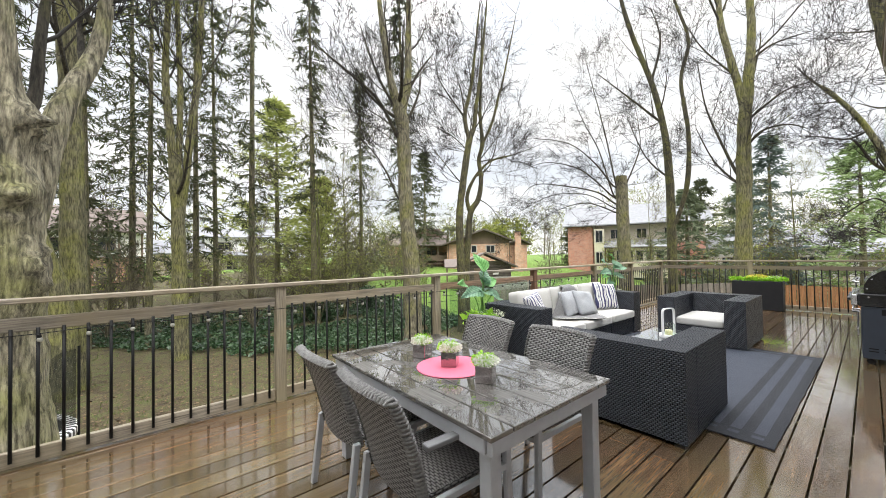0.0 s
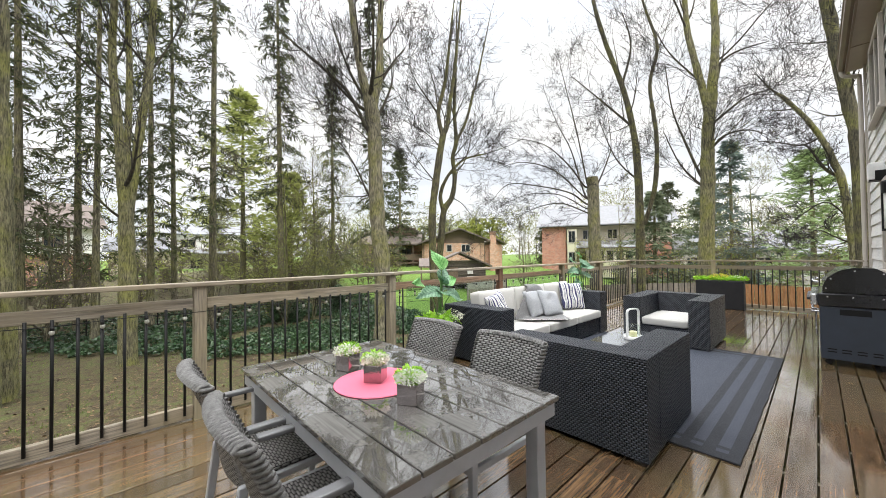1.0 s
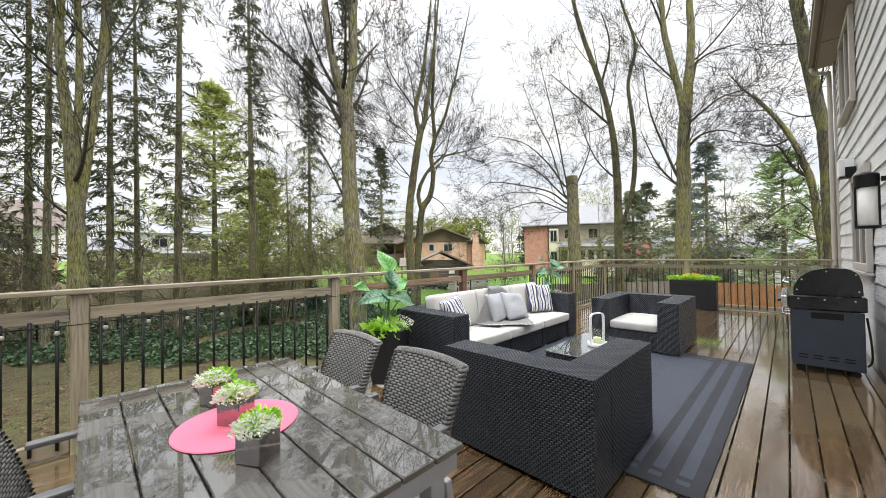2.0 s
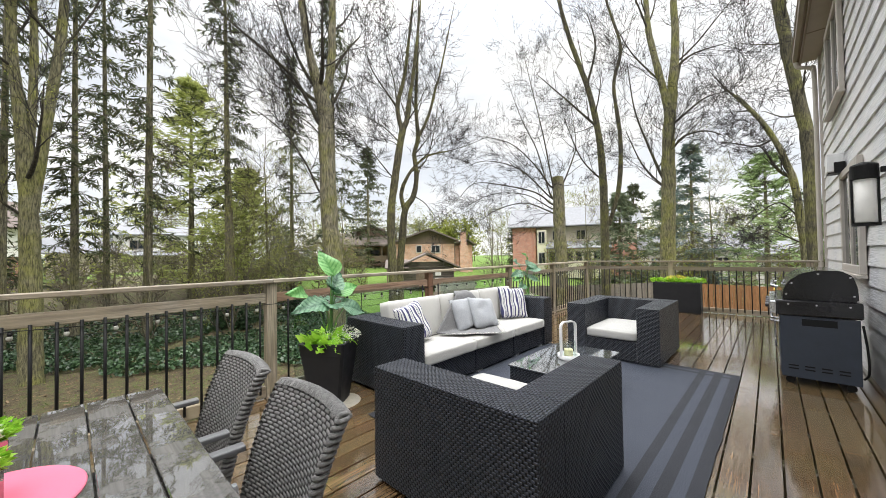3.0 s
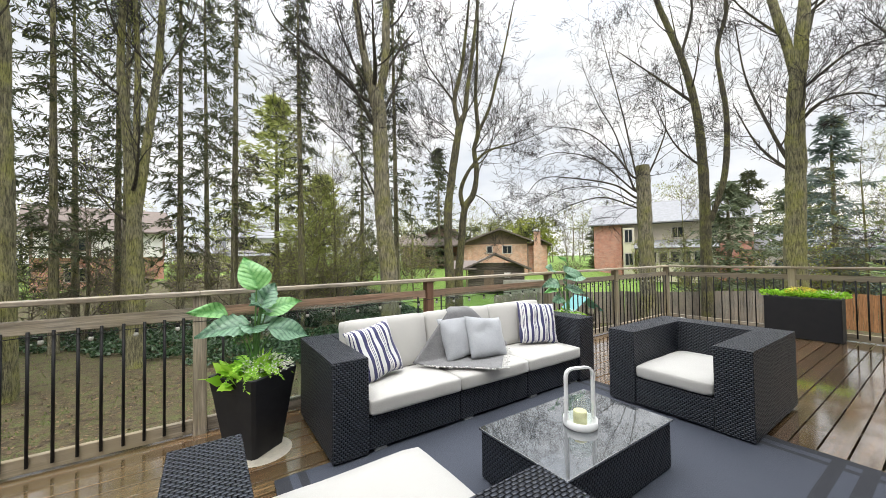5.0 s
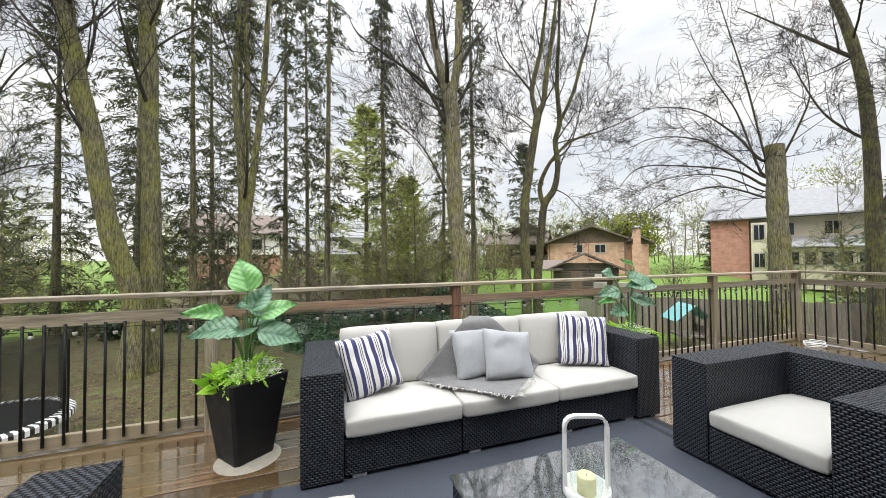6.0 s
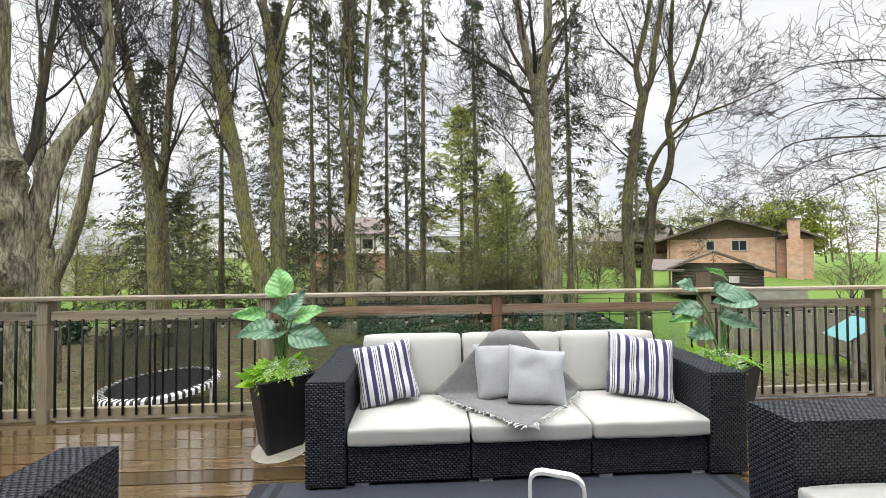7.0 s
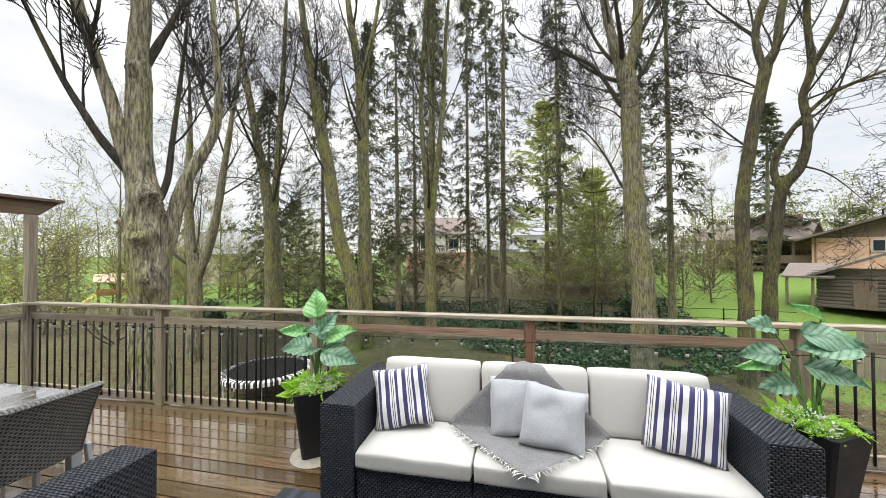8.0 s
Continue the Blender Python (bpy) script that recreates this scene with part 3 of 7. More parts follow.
def stem(T, line, n=10, rough=0.04, rng=random, steps=6):
    """A trunk along (x, y, z, radius) points, uneven in girth."""
    pts = smooth_line([p[:3] for p in line], steps)
    rad = []
    for i in range(len(pts)):
        f = i / steps
        a = min(int(f), len(line) - 2)
        r = line[a][3] * (1 - f + a) + line[a + 1][3] * (f - a)
        rad.append(r * (1 + rough * rng.uniform(-1, 1) * 6 / steps))
    T.tube(pts, rad, n)
    return pts, rad


def bare_tree(name, label, stems, seed, limbs=9, size=4.5, dens=(6, 5, 4), up=0.1, trunk_mat=None, buds=0, low=0.45, twig=None, extra=(), knob=0.14, sides=16, steps=6, lumps=()):
    """Stems are lists of (x, y, z, radius); z counts from the ground."""
    rng = random.Random(seed)
    x, y = stems[0][0][:2]
    z0 = ground_z(x, y) - 0.1
    tree = thing(name, label, "tree", at=Matrix.Translation((x, y, z0)))
    T, F, L = Tubes(), Tubes(), Tubes()
    lv = (L, buds, 0.06) if buds else None
    bark_mat = trunk_mat or M_BARK
    axis = []
    for st in stems:
        K = Tubes()
        line = [(px - x, py - y, pz, r) for px, py, pz, r in st]
        foot = line[0]
        if foot[2] < 0.1:
            line = [(foot[0], foot[1], foot[2] - 0.2, foot[3] * 1.45), (foot[0], foot[1], foot[2] + 0.35, foot[3] * 1.08)] + line[1:]
        pts, rad = stem(K, line, sides, 0.05, rng, steps)
        axis += pts
        for i, v in enumerate(K.v):
            c = pts[i // sides]
            K.v[i] = c + (v - c) * (1 + knob * (noise.noise(Vector((v.x * 3, v.y * 3, v.z * 1.4 + seed))) + 0.55 * noise.noise(Vector((v.x * 8, v.y * 8, v.z * 3.2))) + 0.3 * noise.noise(Vector((v.x * 19, v.y * 19, v.z * 5)))))
        # burls and healed branch scars swell the trunk where they sit
        for lx, ly, lz, lr, lh in lumps:
            q = Vector((lx - x, ly - y, lz))
            for i, v in enumerate(K.v):
                g = math.exp(-((v - q).length / lr) ** 2)
                if g > 0.02:
                    c = pts[i // sides]
                    K.v[i] = v + (v - c).normalized() * lh * g * (1 + 0.9 * noise.noise(v * 11) + 0.5 * math.sin((v - q).length / lr * 9))
        K.mesh("trunk", bark_mat, tree)
        for i in range(limbs):
            t = low + (1 - low) * (i + rng.random()) / limbs
            f = t * (len(pts) - 1)
            a = min(int(f), len(pts) - 2)
            way = spread((pts[a + 1] - pts[a]).normalized(), rng, radians(rng.uniform(25, 66)))
            grow(T, F, pts[a].lerp(pts[a + 1], f - a), way, size * rng.uniform(0.55, 1.1) * (1.15 - 0.4 * t), max(0.02, rad[a] * rng.uniform(0.2, 0.42)), rng, 3, dens, up, lv)
        if limbs:
            grow(T, F, pts[-1], (pts[-1] - pts[-3]).normalized(), size * 0.9, rad[-1], rng, 3, dens, up, lv)
        else:
            K2 = Tubes()
            c = len(K2.v)
            ring = [pts[-1] + Vector((math.cos(k * 0.5236), math.sin(k * 0.5236), 0)) * rad[-1] for k in range(12)]
            K2.v += ring
            K2.f.append(tuple(range(12)))
            K2.mesh("cut_face", M_TWIGB, tree, False)
    for line, r0 in extra:
        K = Tubes()
        # each limb springs from the heart of the stem beside it
        root = Vector((line[0][0] - x, line[0][1] - y, line[0][2]))
        heart = min(axis, key=lambda q: (q - root).length)
        foot = [tuple(heart)] if 0.05 < (heart - root).length < 0.9 else []
        pts = smooth_line(foot + [(a - x, b - y, c) for a, b, c in line], 5)
        rad = [r0 * (1 - 0.86 * i / len(pts)) * (1 + 0.06 * rng.uniform(-1, 1)) for i in range(len(pts))]
        K.tube(pts, rad, 9)
        K.mesh("limb", bark_mat if r0 > 0.12 else M_LIMB_BACKLIT, tree)
        for i in range(max(5, len(pts) // 2) if len(line) > 4 else 5, len(pts), 4 if len(line) > 4 else 2):
            grow(T, F, pts[i], spread((pts[i] - pts[i - 1]).normalized(), rng, radians(rng.uniform(25, 60))), size * rng.uniform(0.35, 0.7), rad[i] * 0.5, rng, 3, dens, up, lv)
    # crown limbs take the darkened bark, their backlit shade painted in
    tagged(T.mesh("crown", M_LIMB_BACKLIT, tree, label="bare spreading limbs, darkened as if backlit"), kind="stuff")
    tagged(F.mesh("twigwork", twig or M_TWIG, tree), kind="stuff")
    if buds:
        tagged(L.mesh("bud_foliage", M_BUD, tree, False), kind="stuff")
    return tree


def conifer(name, label, x, y, h, r, spread_r, seed, needle=None, first=0.15, whorls=26, tufts=9, droop=0.25, lean=(0, 0), fill=1.0, tuft=0.22, trunk_mat=None, wide=0.085):
    rng = random.Random(seed)
    z0 = ground_z(x, y) - 0.1
    tree = thing(name, label, "tree", at=Matrix.Translation((x, y, z0)))
    K, T, N = Tubes(), Tubes(), Tubes()
    pts, rad = stem(K, [(0, 0, -0.2, r * 1.3), (lean[0] * 0.3, lean[1] * 0.3, h * 0.3, r * 0.85), (lean[0] * 0.7, lean[1] * 0.7, h * 0.7, r * 0.5), (*lean, h, 0.02)], 9, 0.03, rng)
    for w in range(whorls * 3):
        t = first + (1 - first) * ((w + rng.random()) / (whorls * 3))
        f = t * (len(pts) - 1)
        a = min(int(f), len(pts) - 2)
        c = pts[a].lerp(pts[a + 1], f - a)
        if rng.random() > fill:
            continue
        rr = spread_r * min(1, (1.04 - t) * 1.5) * rng.uniform(0.35, 1.1)
        ang = rng.uniform(0, 6.283)
        out = Vector((math.cos(ang), math.sin(ang), 0.1 - droop * rng.uniform(0.3, 1.8)))
        tip = c + out * rr
        mid = c + Vector((out.x, out.y, 0.12 * rng.uniform(-1, 1))) * rr * 0.5
        line = smooth_line([c, mid, tip], 3)
        T.tube(line, [0.02 * (1 - 0.85 * i / 6) for i in range(len(line))], 3)
        across = Vector((-out.y, out.x, 0))
        bare = rng.uniform(0.05, 0.45)
        for j in range(tufts):
            s = bare + (1 - bare) * (j + rng.random()) / tufts
            i = min(int(s * 6), 5)
            p = line[i].lerp(line[i + 1], s * 6 - i)
            for sg in (-1, 1):
                if rng.random() < 0.2:
                    continue
                side = across * sg * rng.uniform(0.2, 1) + out * rng.uniform(0.0, 0.9) + Vector((0, 0, rng.uniform(-1.2 * (droop + 0.35), 0.35)))
                size = tuft * rng.uniform(0.5, 1.6)
                d = side.normalized()
                N.leaf(p, d * size, spread(d, rng, 1.57) * size * wide)
                N.leaf(p + d * size * 0.3, (d + Vector((rng.uniform(-0.5, 0.5), rng.uniform(-0.5, 0.5), -0.3))).normalized() * size * 0.8, spread(d, rng, 1.57) * size * wide * 0.95)
    K.mesh("trunk", trunk_mat or M_BARK, tree)
    tagged(T.mesh("branchwork", M_TWIGB, tree), kind="stuff")
    tagged(N.mesh("foliage", needle or M_NEEDLE, tree, False), kind="stuff")
    return tree


# ---- furniture on the deck ----
def soft_box(x0, x1, y0, y1, z0, z1, bev=0.04, puff=0.02, seed=1, cuts=7):
    """A cushion: rounded edges, a puffed face and slight dents."""
    bm = box(x0, x1, y0, y1, z0, z1)
    bmesh.ops.subdivide_edges(bm, edges=bm.edges[:], cuts=cuts, use_grid_fill=True)
    c = Vector(((x0 + x1) / 2, (y0 + y1) / 2, (z0 + z1) / 2))
    h = Vector(((x1 - x0) / 2, (y1 - y0) / 2, (z1 - z0) / 2))
    for v in bm.verts:
        d = v.co - c
        core = Vector([max(-(h[i] - bev), min(h[i] - bev, d[i])) for i in range(3)])
        off = d - core
        if off.length > 1e-6:
            off = off.normalized() * bev
        q = core + off
        u = Vector([q[i] / h[i] for i in range(3)])
        thin = min(range(3), key=lambda i: h[i])
        o = [i for i in range(3) if i != thin]
        q[thin] += math.copysign(puff * (1 - u[o[0]] ** 2) * (1 - u[o[1]] ** 2), q[thin]) + 0.006 * noise.noise(q * 5 + Vector((seed, 0, 0)))
        q[o[0]] += 0.006 * noise.noise(q * 4 + Vector((0, seed, 3)))
        v.co = c + q
    return bm


def pillow(name, label, w, h, t, m, material, seed):
    """A scatter pillow with pinched corners, standing in its own x and z."""
    th = tagged(new(name), label, "pillow", "scatter pillows on the sofa")
    th.matrix_basis = m
    bm = bmesh.new()
    n = 16
    uvl = bm.loops.layers.uv.verify()
    rows = {}
    for s in (-1, 1):
        for i in range(n + 1):
            for j in range(n + 1):
                u, v = 2 * i / n - 1, 2 * j / n - 1
                edge = (1 - u ** 4) * (1 - v ** 4)
                if s == 1 and (i in (0, n) or j in (0, n)):
                    rows[s, i, j] = rows[-1, i, j]
                    continue
                pinch = 1 - 0.07 * (1 - u * u) * abs(v) ** 3 - 0.0
                pinchv = 1 - 0.07 * (1 - v * v) * abs(u) ** 3
                co = Vector((u * w / 2 * pinchv, s * t / 2 * max(0, edge) ** 0.45, (v * pinch + 1) * h / 2))
                co += 0.016 * Vector((noise.noise(co * 7 + Vector((seed, 0, 0))), 1.6 * noise.noise(co * 9 + Vector((0, seed, 0))) * edge, noise.noise(co * 6)))
                rows[s, i, j] = bm.verts.new(co)
    for s in (-1, 1):
        for i in range(n):
            for j in range(n):
                f = [rows[s, i, j], rows[s, i + 1, j], rows[s, i + 1, j + 1], rows[s, i, j + 1]]
                face = bm.faces.new(f if s == -1 else f[::-1])
                for lp in face.loops:
                    lp[uvl].uv = (lp.vert.co.x, lp.vert.co.z)
    part("pillow_cover", bm, material, th, smooth=True, uv=False)
    return th


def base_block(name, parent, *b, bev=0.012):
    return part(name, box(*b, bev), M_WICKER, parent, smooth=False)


def build_sofa():
    s = thing("outdoor_sofa", "black wicker three-seat outdoor sofa with off-white cushions", "sofa")
    x0, x1, y0, y1 = 6.12, 8.96, 4.105, 5.03
    base_block("arm", s, x0, x0 + 0.25, y0, y1, 0.02, 0.67)
    base_block("arm", s, x1 - 0.25, x1, y0, y1, 0.02, 0.67)
    w = (x1 - x0 - 0.5) / 3
    for i in range(3):
        a = x0 + 0.25 + i * w
        base_block("seat_base", s, a + 0.003, a + w - 0.003, y0 + 0.02, y1 - 0.24, 0.03, 0.262)
        base_block("back_panel", s, a + 0.003, a + w - 0.003, y1 - 0.235, y1, 0.03, 0.67)
        part("seat_cushion", soft_box(a + 0.004, a + w - 0.004, y0 - 0.015, y1 - 0.40, 0.264, 0.385, 0.026, 0.010, i), M_CUSH, s, "off-white seat cushion", True)
        bm = soft_box(a + 0.006, a + w - 0.006, -0.09, 0.09, 0, 0.45, 0.032, 0.008, 5 + i)
        bmesh.ops.transform(bm, matrix=pose(0, y1 - 0.36, 0.375, -9), verts=bm.verts)
        part("back_cushion", bm, M_CUSH, s, "off-white back cushion", True)
    for a in (x0 + 0.06, x1 - 0.12, x0 + 0.3, x1 - 0.36, x0 + 0.3 + w, x0 + 0.3 + 2 * w):
        part("foot", box(a, a + 0.09, y0 + 0.03, y0 + 0.1, 0, 0.03, 0.004), M_ALU, s)
    for a in (x0 + 0.06, x1 - 0.12):
        part("foot", box(a, a + 0.09, y1 - 0.12, y1 - 0.04, 0, 0.03, 0.004), M_ALU, s)


def build_armchair(label, x0, x1, y0, y1, back, arms):
    """Back at x0 (back = -1) or x1 (back = 1); arms: which y sides carry one."""
    c = thing("wicker_armchair", label, "armchair", "black wicker armchairs")
    t = 0.235
    bx = (x0, x0 + t) if back < 0 else (x1 - t, x1)
    ax = (x0 + t + 0.0005, x1) if back < 0 else (x0, x1 - t - 0.0005)
    base_block("backrest", c, *bx, y0, y1, 0.025, 0.655, bev=0.004)
    lo, hi = y0, y1
    if "low" in arms:
        base_block("arm", c, *ax, y0, y0 + t, 0.025, 0.6545, bev=0.004)
        lo = y0 + t + 0.002
    if "high" in arms:
        base_block("arm", c, *ax, y1 - t, y1, 0.025, 0.6545, bev=0.004)
        hi = y1 - t - 0.002
    base_block("seat_base", c, ax[0] + 0.004, ax[1] - 0.004, lo, hi, 0.025, 0.255)
    cx = (ax[0], ax[1] + 0.01) if back < 0 else (ax[0] - 0.01, ax[1])
    part("seat_cushion", soft_box(*cx, lo + 0.004, hi - 0.004, 0.257, 0.375, 0.035, 0.016, 3), M_CUSH, c, "off-white seat cushion", True)
    for a in (x0 + 0.05, x1 - 0.13):
        for b in (y0 + 0.03, y1 - 0.1):
            part("foot", box(a, a + 0.08, b, b + 0.07, 0.0, 0.03, 0.004), M_ALU, c)


def build_coffee_table():
    t = thing("coffee_table", "low black wicker coffee table with wet glass top", "coffee table")
    x0, x1, y0, y1 = 6.82, 7.87, 2.87, 3.5
    base_block("wicker_body", t, x0 + 0.01, x1 - 0.01, y0 + 0.01, y1 - 0.01, 0.014, 0.295)
    m, n, l, p = mat("wet table glass")
    v = coords(n, l, "Object")
    a = noise_tex(n, l, v, 16, 5, 0.6)
    l.new(ramp(n, l, a, (0.45, (0.04, 0.045, 0.05)), (0.62, (0.10, 0.11, 0.12))), p.inputs["Base Color"])
    l.new(ramp(n, l, a, (0.45, 0.01), (0.65, 0.05)), p.inputs["Roughness"])
    p.inputs["Coat Weight"].default_value = 1.0
    p.inputs["Coat Roughness"].default_value = 0.02
    p.inputs["Coat IOR"].default_value = 2.0
    p.inputs["IOR"].default_value = 2.0
    bump(n, l, p, a, 0.06, 0.01)
    part("glass_top", box(x0, x1, y0, y1, 0.297, 0.310, 0.003), m, t, "wet glass top with rain drops")


def build_lantern():
    z = 0.311
    L = thing("candle_lantern", "white metal hoop lantern with glass and cream candle", "lantern", at=pose(7.34, 3.16, z, 0, 0, -20))
    part("tray", lathe([(0.0, 0.0), (0.095, 0.0), (0.10, 0.008), (0.10, 0.045), (0.094, 0.045), (0.093, 0.012), (0.0, 0.012)], 32), M_WHITEMETAL, L, smooth=True)
    bm = bmesh.new()
    line = [Vector((-0.094, 0, 0.03)), Vector((-0.094, 0, 0.30))] + [Vector((-0.094 + 0.045 * (1 - math.cos(a)), 0, 0.30 + 0.045 * math.sin(a))) for a in (0.5, 1.0, 1.57)]
    line += [Vector((-q.x, 0, q.z)) for q in line[::-1]]
    ringz = []
    for i, q in enumerate(line):
        d = (line[min(i + 1, len(line) - 1)] - line[max(i - 1, 0)]).normalized()
        nrm = Vector((-d.z, 0, d.x)) * 0.006
        ringz.append([bm.verts.new(q + nrm * a + Vector((0, 0.013 * b, 0))) for a, b in ((1, 1), (1, -1), (-1, -1), (-1, 1))])
    for a, b in zip(ringz, ringz[1:]):
        for k in range(4):
            bm.faces.new((a[k], a[(k + 1) % 4], b[(k + 1) % 4], b[k]))
    part("handle", bm, M_WHITEMETAL, L)
    part("glass_jar", lathe([(0.06, 0.014), (0.068, 0.05), (0.07, 0.12), (0.062, 0.16), (0.05, 0.175)], 28), glass("lantern glass", (0.93, 0.97, 0.96)), L, smooth=True)
    cm = plain("cream candle wax", (0.78, 0.72, 0.42), 0.5, 0, 0.06, 10)
    candle = part("candle", lathe([(0, 0.013), (0.04, 0.013), (0.04, 0.085), (0.036, 0.09), (0.0, 0.084)], 24), cm, L, "cream candle", True)
    part("wick", cyl(0.0015, 0.001, 0.012, 6, pose(0, 0, 0.083)), M_BLACK, candle)


def build_dining_table():
    t = thing("dining_table", "grey aluminium dining table with wet slatted top", "table")
    x0, x1, y0, y1, z = 3.51, 4.42, 2.48, 3.94, 0.68
    n = 7
    w = (x1 - x0) / n
    first = None
    for i in range(n):
        if first is None:
            first = part("tabletop_slat", box(0, w - 0.006, 0, y1 - y0, 0, 0.022, 0.003, seg=1), M_SLAT, t)
            ob = first
        else:
            ob = new("tabletop_slat", first.data)
            ob.parent = t
        ob.matrix_basis = pose(x0 + 0.003 + i * w, y0, z - 0.022)
    for a, b, c, d in ((x0 + 0.02, x1 - 0.02, y0 + 0.012, y0 + 0.042), (x0 + 0.02, x1 - 0.02, y1 - 0.042, y1 - 0.012),
                       (x0 + 0.012, x0 + 0.042, y0 + 0.045, y1 - 0.045), (x1 - 0.042, x1 - 0.012, y0 + 0.045, y1 - 0.045)):
        part("apron", box(a, b, c, d, z - 0.085, z - 0.023, 0.003, seg=1), M_ALU, t)
    for a in (x0 + 0.045, x1 - 0.108):
        for b in (y0 + 0.045, y1 - 0.108):
            part("leg", box(a, a + 0.063, b, b + 0.063, 0, z - 0.024, 0.004, seg=1), M_ALU, t)


def dining_chair():
    """A stacking armchair that faces its own +y, seat centre over the origin."""
    c = thing("dining_chair", "grey-brown wicker dining chair with grey metal arms", "chair", "chairs round the dining table")
    w = 0.235
    bm = box(-w + 0.02, w - 0.02, -0.2, 0.23, 0.385, 0.415, 0.01)
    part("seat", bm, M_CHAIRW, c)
    # back: a curved, raked woven panel, thicker at its rolled rim
    bm = bmesh.new()
    nx, nz = 10, 12
    g = {}
    for s in (0, 1):
        for i in range(nx + 1):
            for j in range(nz + 1):
                u, v = 2 * i / nx - 1, j / nz
                half = w * (1.0 - 0.10 * (1 - v))
                y = -0.215 - 0.10 * v - 0.055 * v ** 3 - 0.03 * (1 - u * u) + 0.012
                z = 0.36 + 0.465 * v - 0.008 * u * u * v
                g[s, i, j] = bm.verts.new((u * half, y - 0.036 * s, z - 0.006 * s * v))
    for i in range(nx):
        for j in range(nz):
            bm.faces.new((g[0, i, j], g[0, i + 1, j], g[0, i + 1, j + 1], g[0, i, j + 1])[::-1])
            bm.faces.new((g[1, i, j], g[1, i + 1, j], g[1, i + 1, j + 1], g[1, i, j + 1]))
    for i in range(nx):
        bm.faces.new((g[0, i, nz], g[0, i + 1, nz], g[1, i + 1, nz], g[1, i, nz]))
        bm.faces.new((g[0, i + 1, 0], g[0, i, 0], g[1, i, 0], g[1, i + 1, 0]))
    for j in range(nz):
        bm.faces.new((g[0, 0, j], g[0, 0, j + 1], g[1, 0, j + 1], g[1, 0, j]))
        bm.faces.new((g[0, nx, j + 1], g[0, nx, j], g[1, nx, j], g[1, nx, j + 1]))
    bmesh.ops.recalc_face_normals(bm, faces=bm.faces[:])
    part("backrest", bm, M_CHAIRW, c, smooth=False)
    # the strands turn over the edge in a row of short ribs
    T = Tubes()
    for k in range(26):
        v = (k + 0.5) / 26
        for sx in (-1, 1):
            x, y, z = sx * w * (1.0 - 0.10 * (1 - v)), -0.203 - 0.10 * v - 0.055 * v ** 3, 0.36 + 0.457 * v
            T.tube([Vector((x - sx * 0.008, y + 0.004, z)), Vector((x + sx * 0.005, y - 0.006, z)), Vector((x + sx * 0.005, y - 0.030, z)), Vector((x - sx * 0.008, y - 0.040, z))], [0.0085] * 4, 5)
    for k in range(24):
        u = 2 * (k + 0.5) / 24 - 1
        x, y, z = u * w, -0.358 - 0.03 * (1 - u * u), 0.825 - 0.008 * u * u
        T.tube([Vector((x, y + 0.004, z - 0.008)), Vector((x, y - 0.006, z + 0.005)), Vector((x, y - 0.030, z + 0.001)), Vector((x, y - 0.040, z - 0.012))], [0.010] * 4, 5)
    T.mesh("back_rim", M_CHAIRRIM, c)
    for sx in (-1, 1):
        x = sx * (w + 0.004)
        for y0, y1, z1 in ((0.20, 0.215, 0.60), (-0.25, -0.20, 0.40)):
            bm = box(x - 0.014, x + 0.014, y0 - 0.018, y0 + 0.018, 0, z1, 0.004, seg=1)
            for v in bm.verts:
                if v.co.z < 0.2:
                    v.co.y += (0.02 if y0 > 0 else -0.05)
            part("leg", bm, M_ALU, c, "grey metal leg")
        bm = box(x - 0.022, x + 0.022, -0.24, 0.245, 0.6, 0.622, 0.006, seg=2)
        part("armrest", bm, M_ARM, c, "flat dark grey armrest")
        part("side_rail", box(x - 0.012, x + 0.012, -0.2, 0.2, 0.37, 0.40, 0.003, seg=1), M_ALU, c)
    part("front_rail", box(-w, w, 0.19, 0.215, 0.36, 0.384, 0.003, seg=1), M_ALU, c)
    return c


def build_chairs():
    c = dining_chair()
    c.matrix_basis = pose(3.615, 3.5, 0, 0, 0, -90)
    copy_thing(c, pose(3.62, 2.92, 0, 0, 0, -92))
    copy_thing(c, pose(4.305, 3.57, 0, 0, 0, 90))
    copy_thing(c, pose(4.31, 2.94, 0, 0, 0, 89))


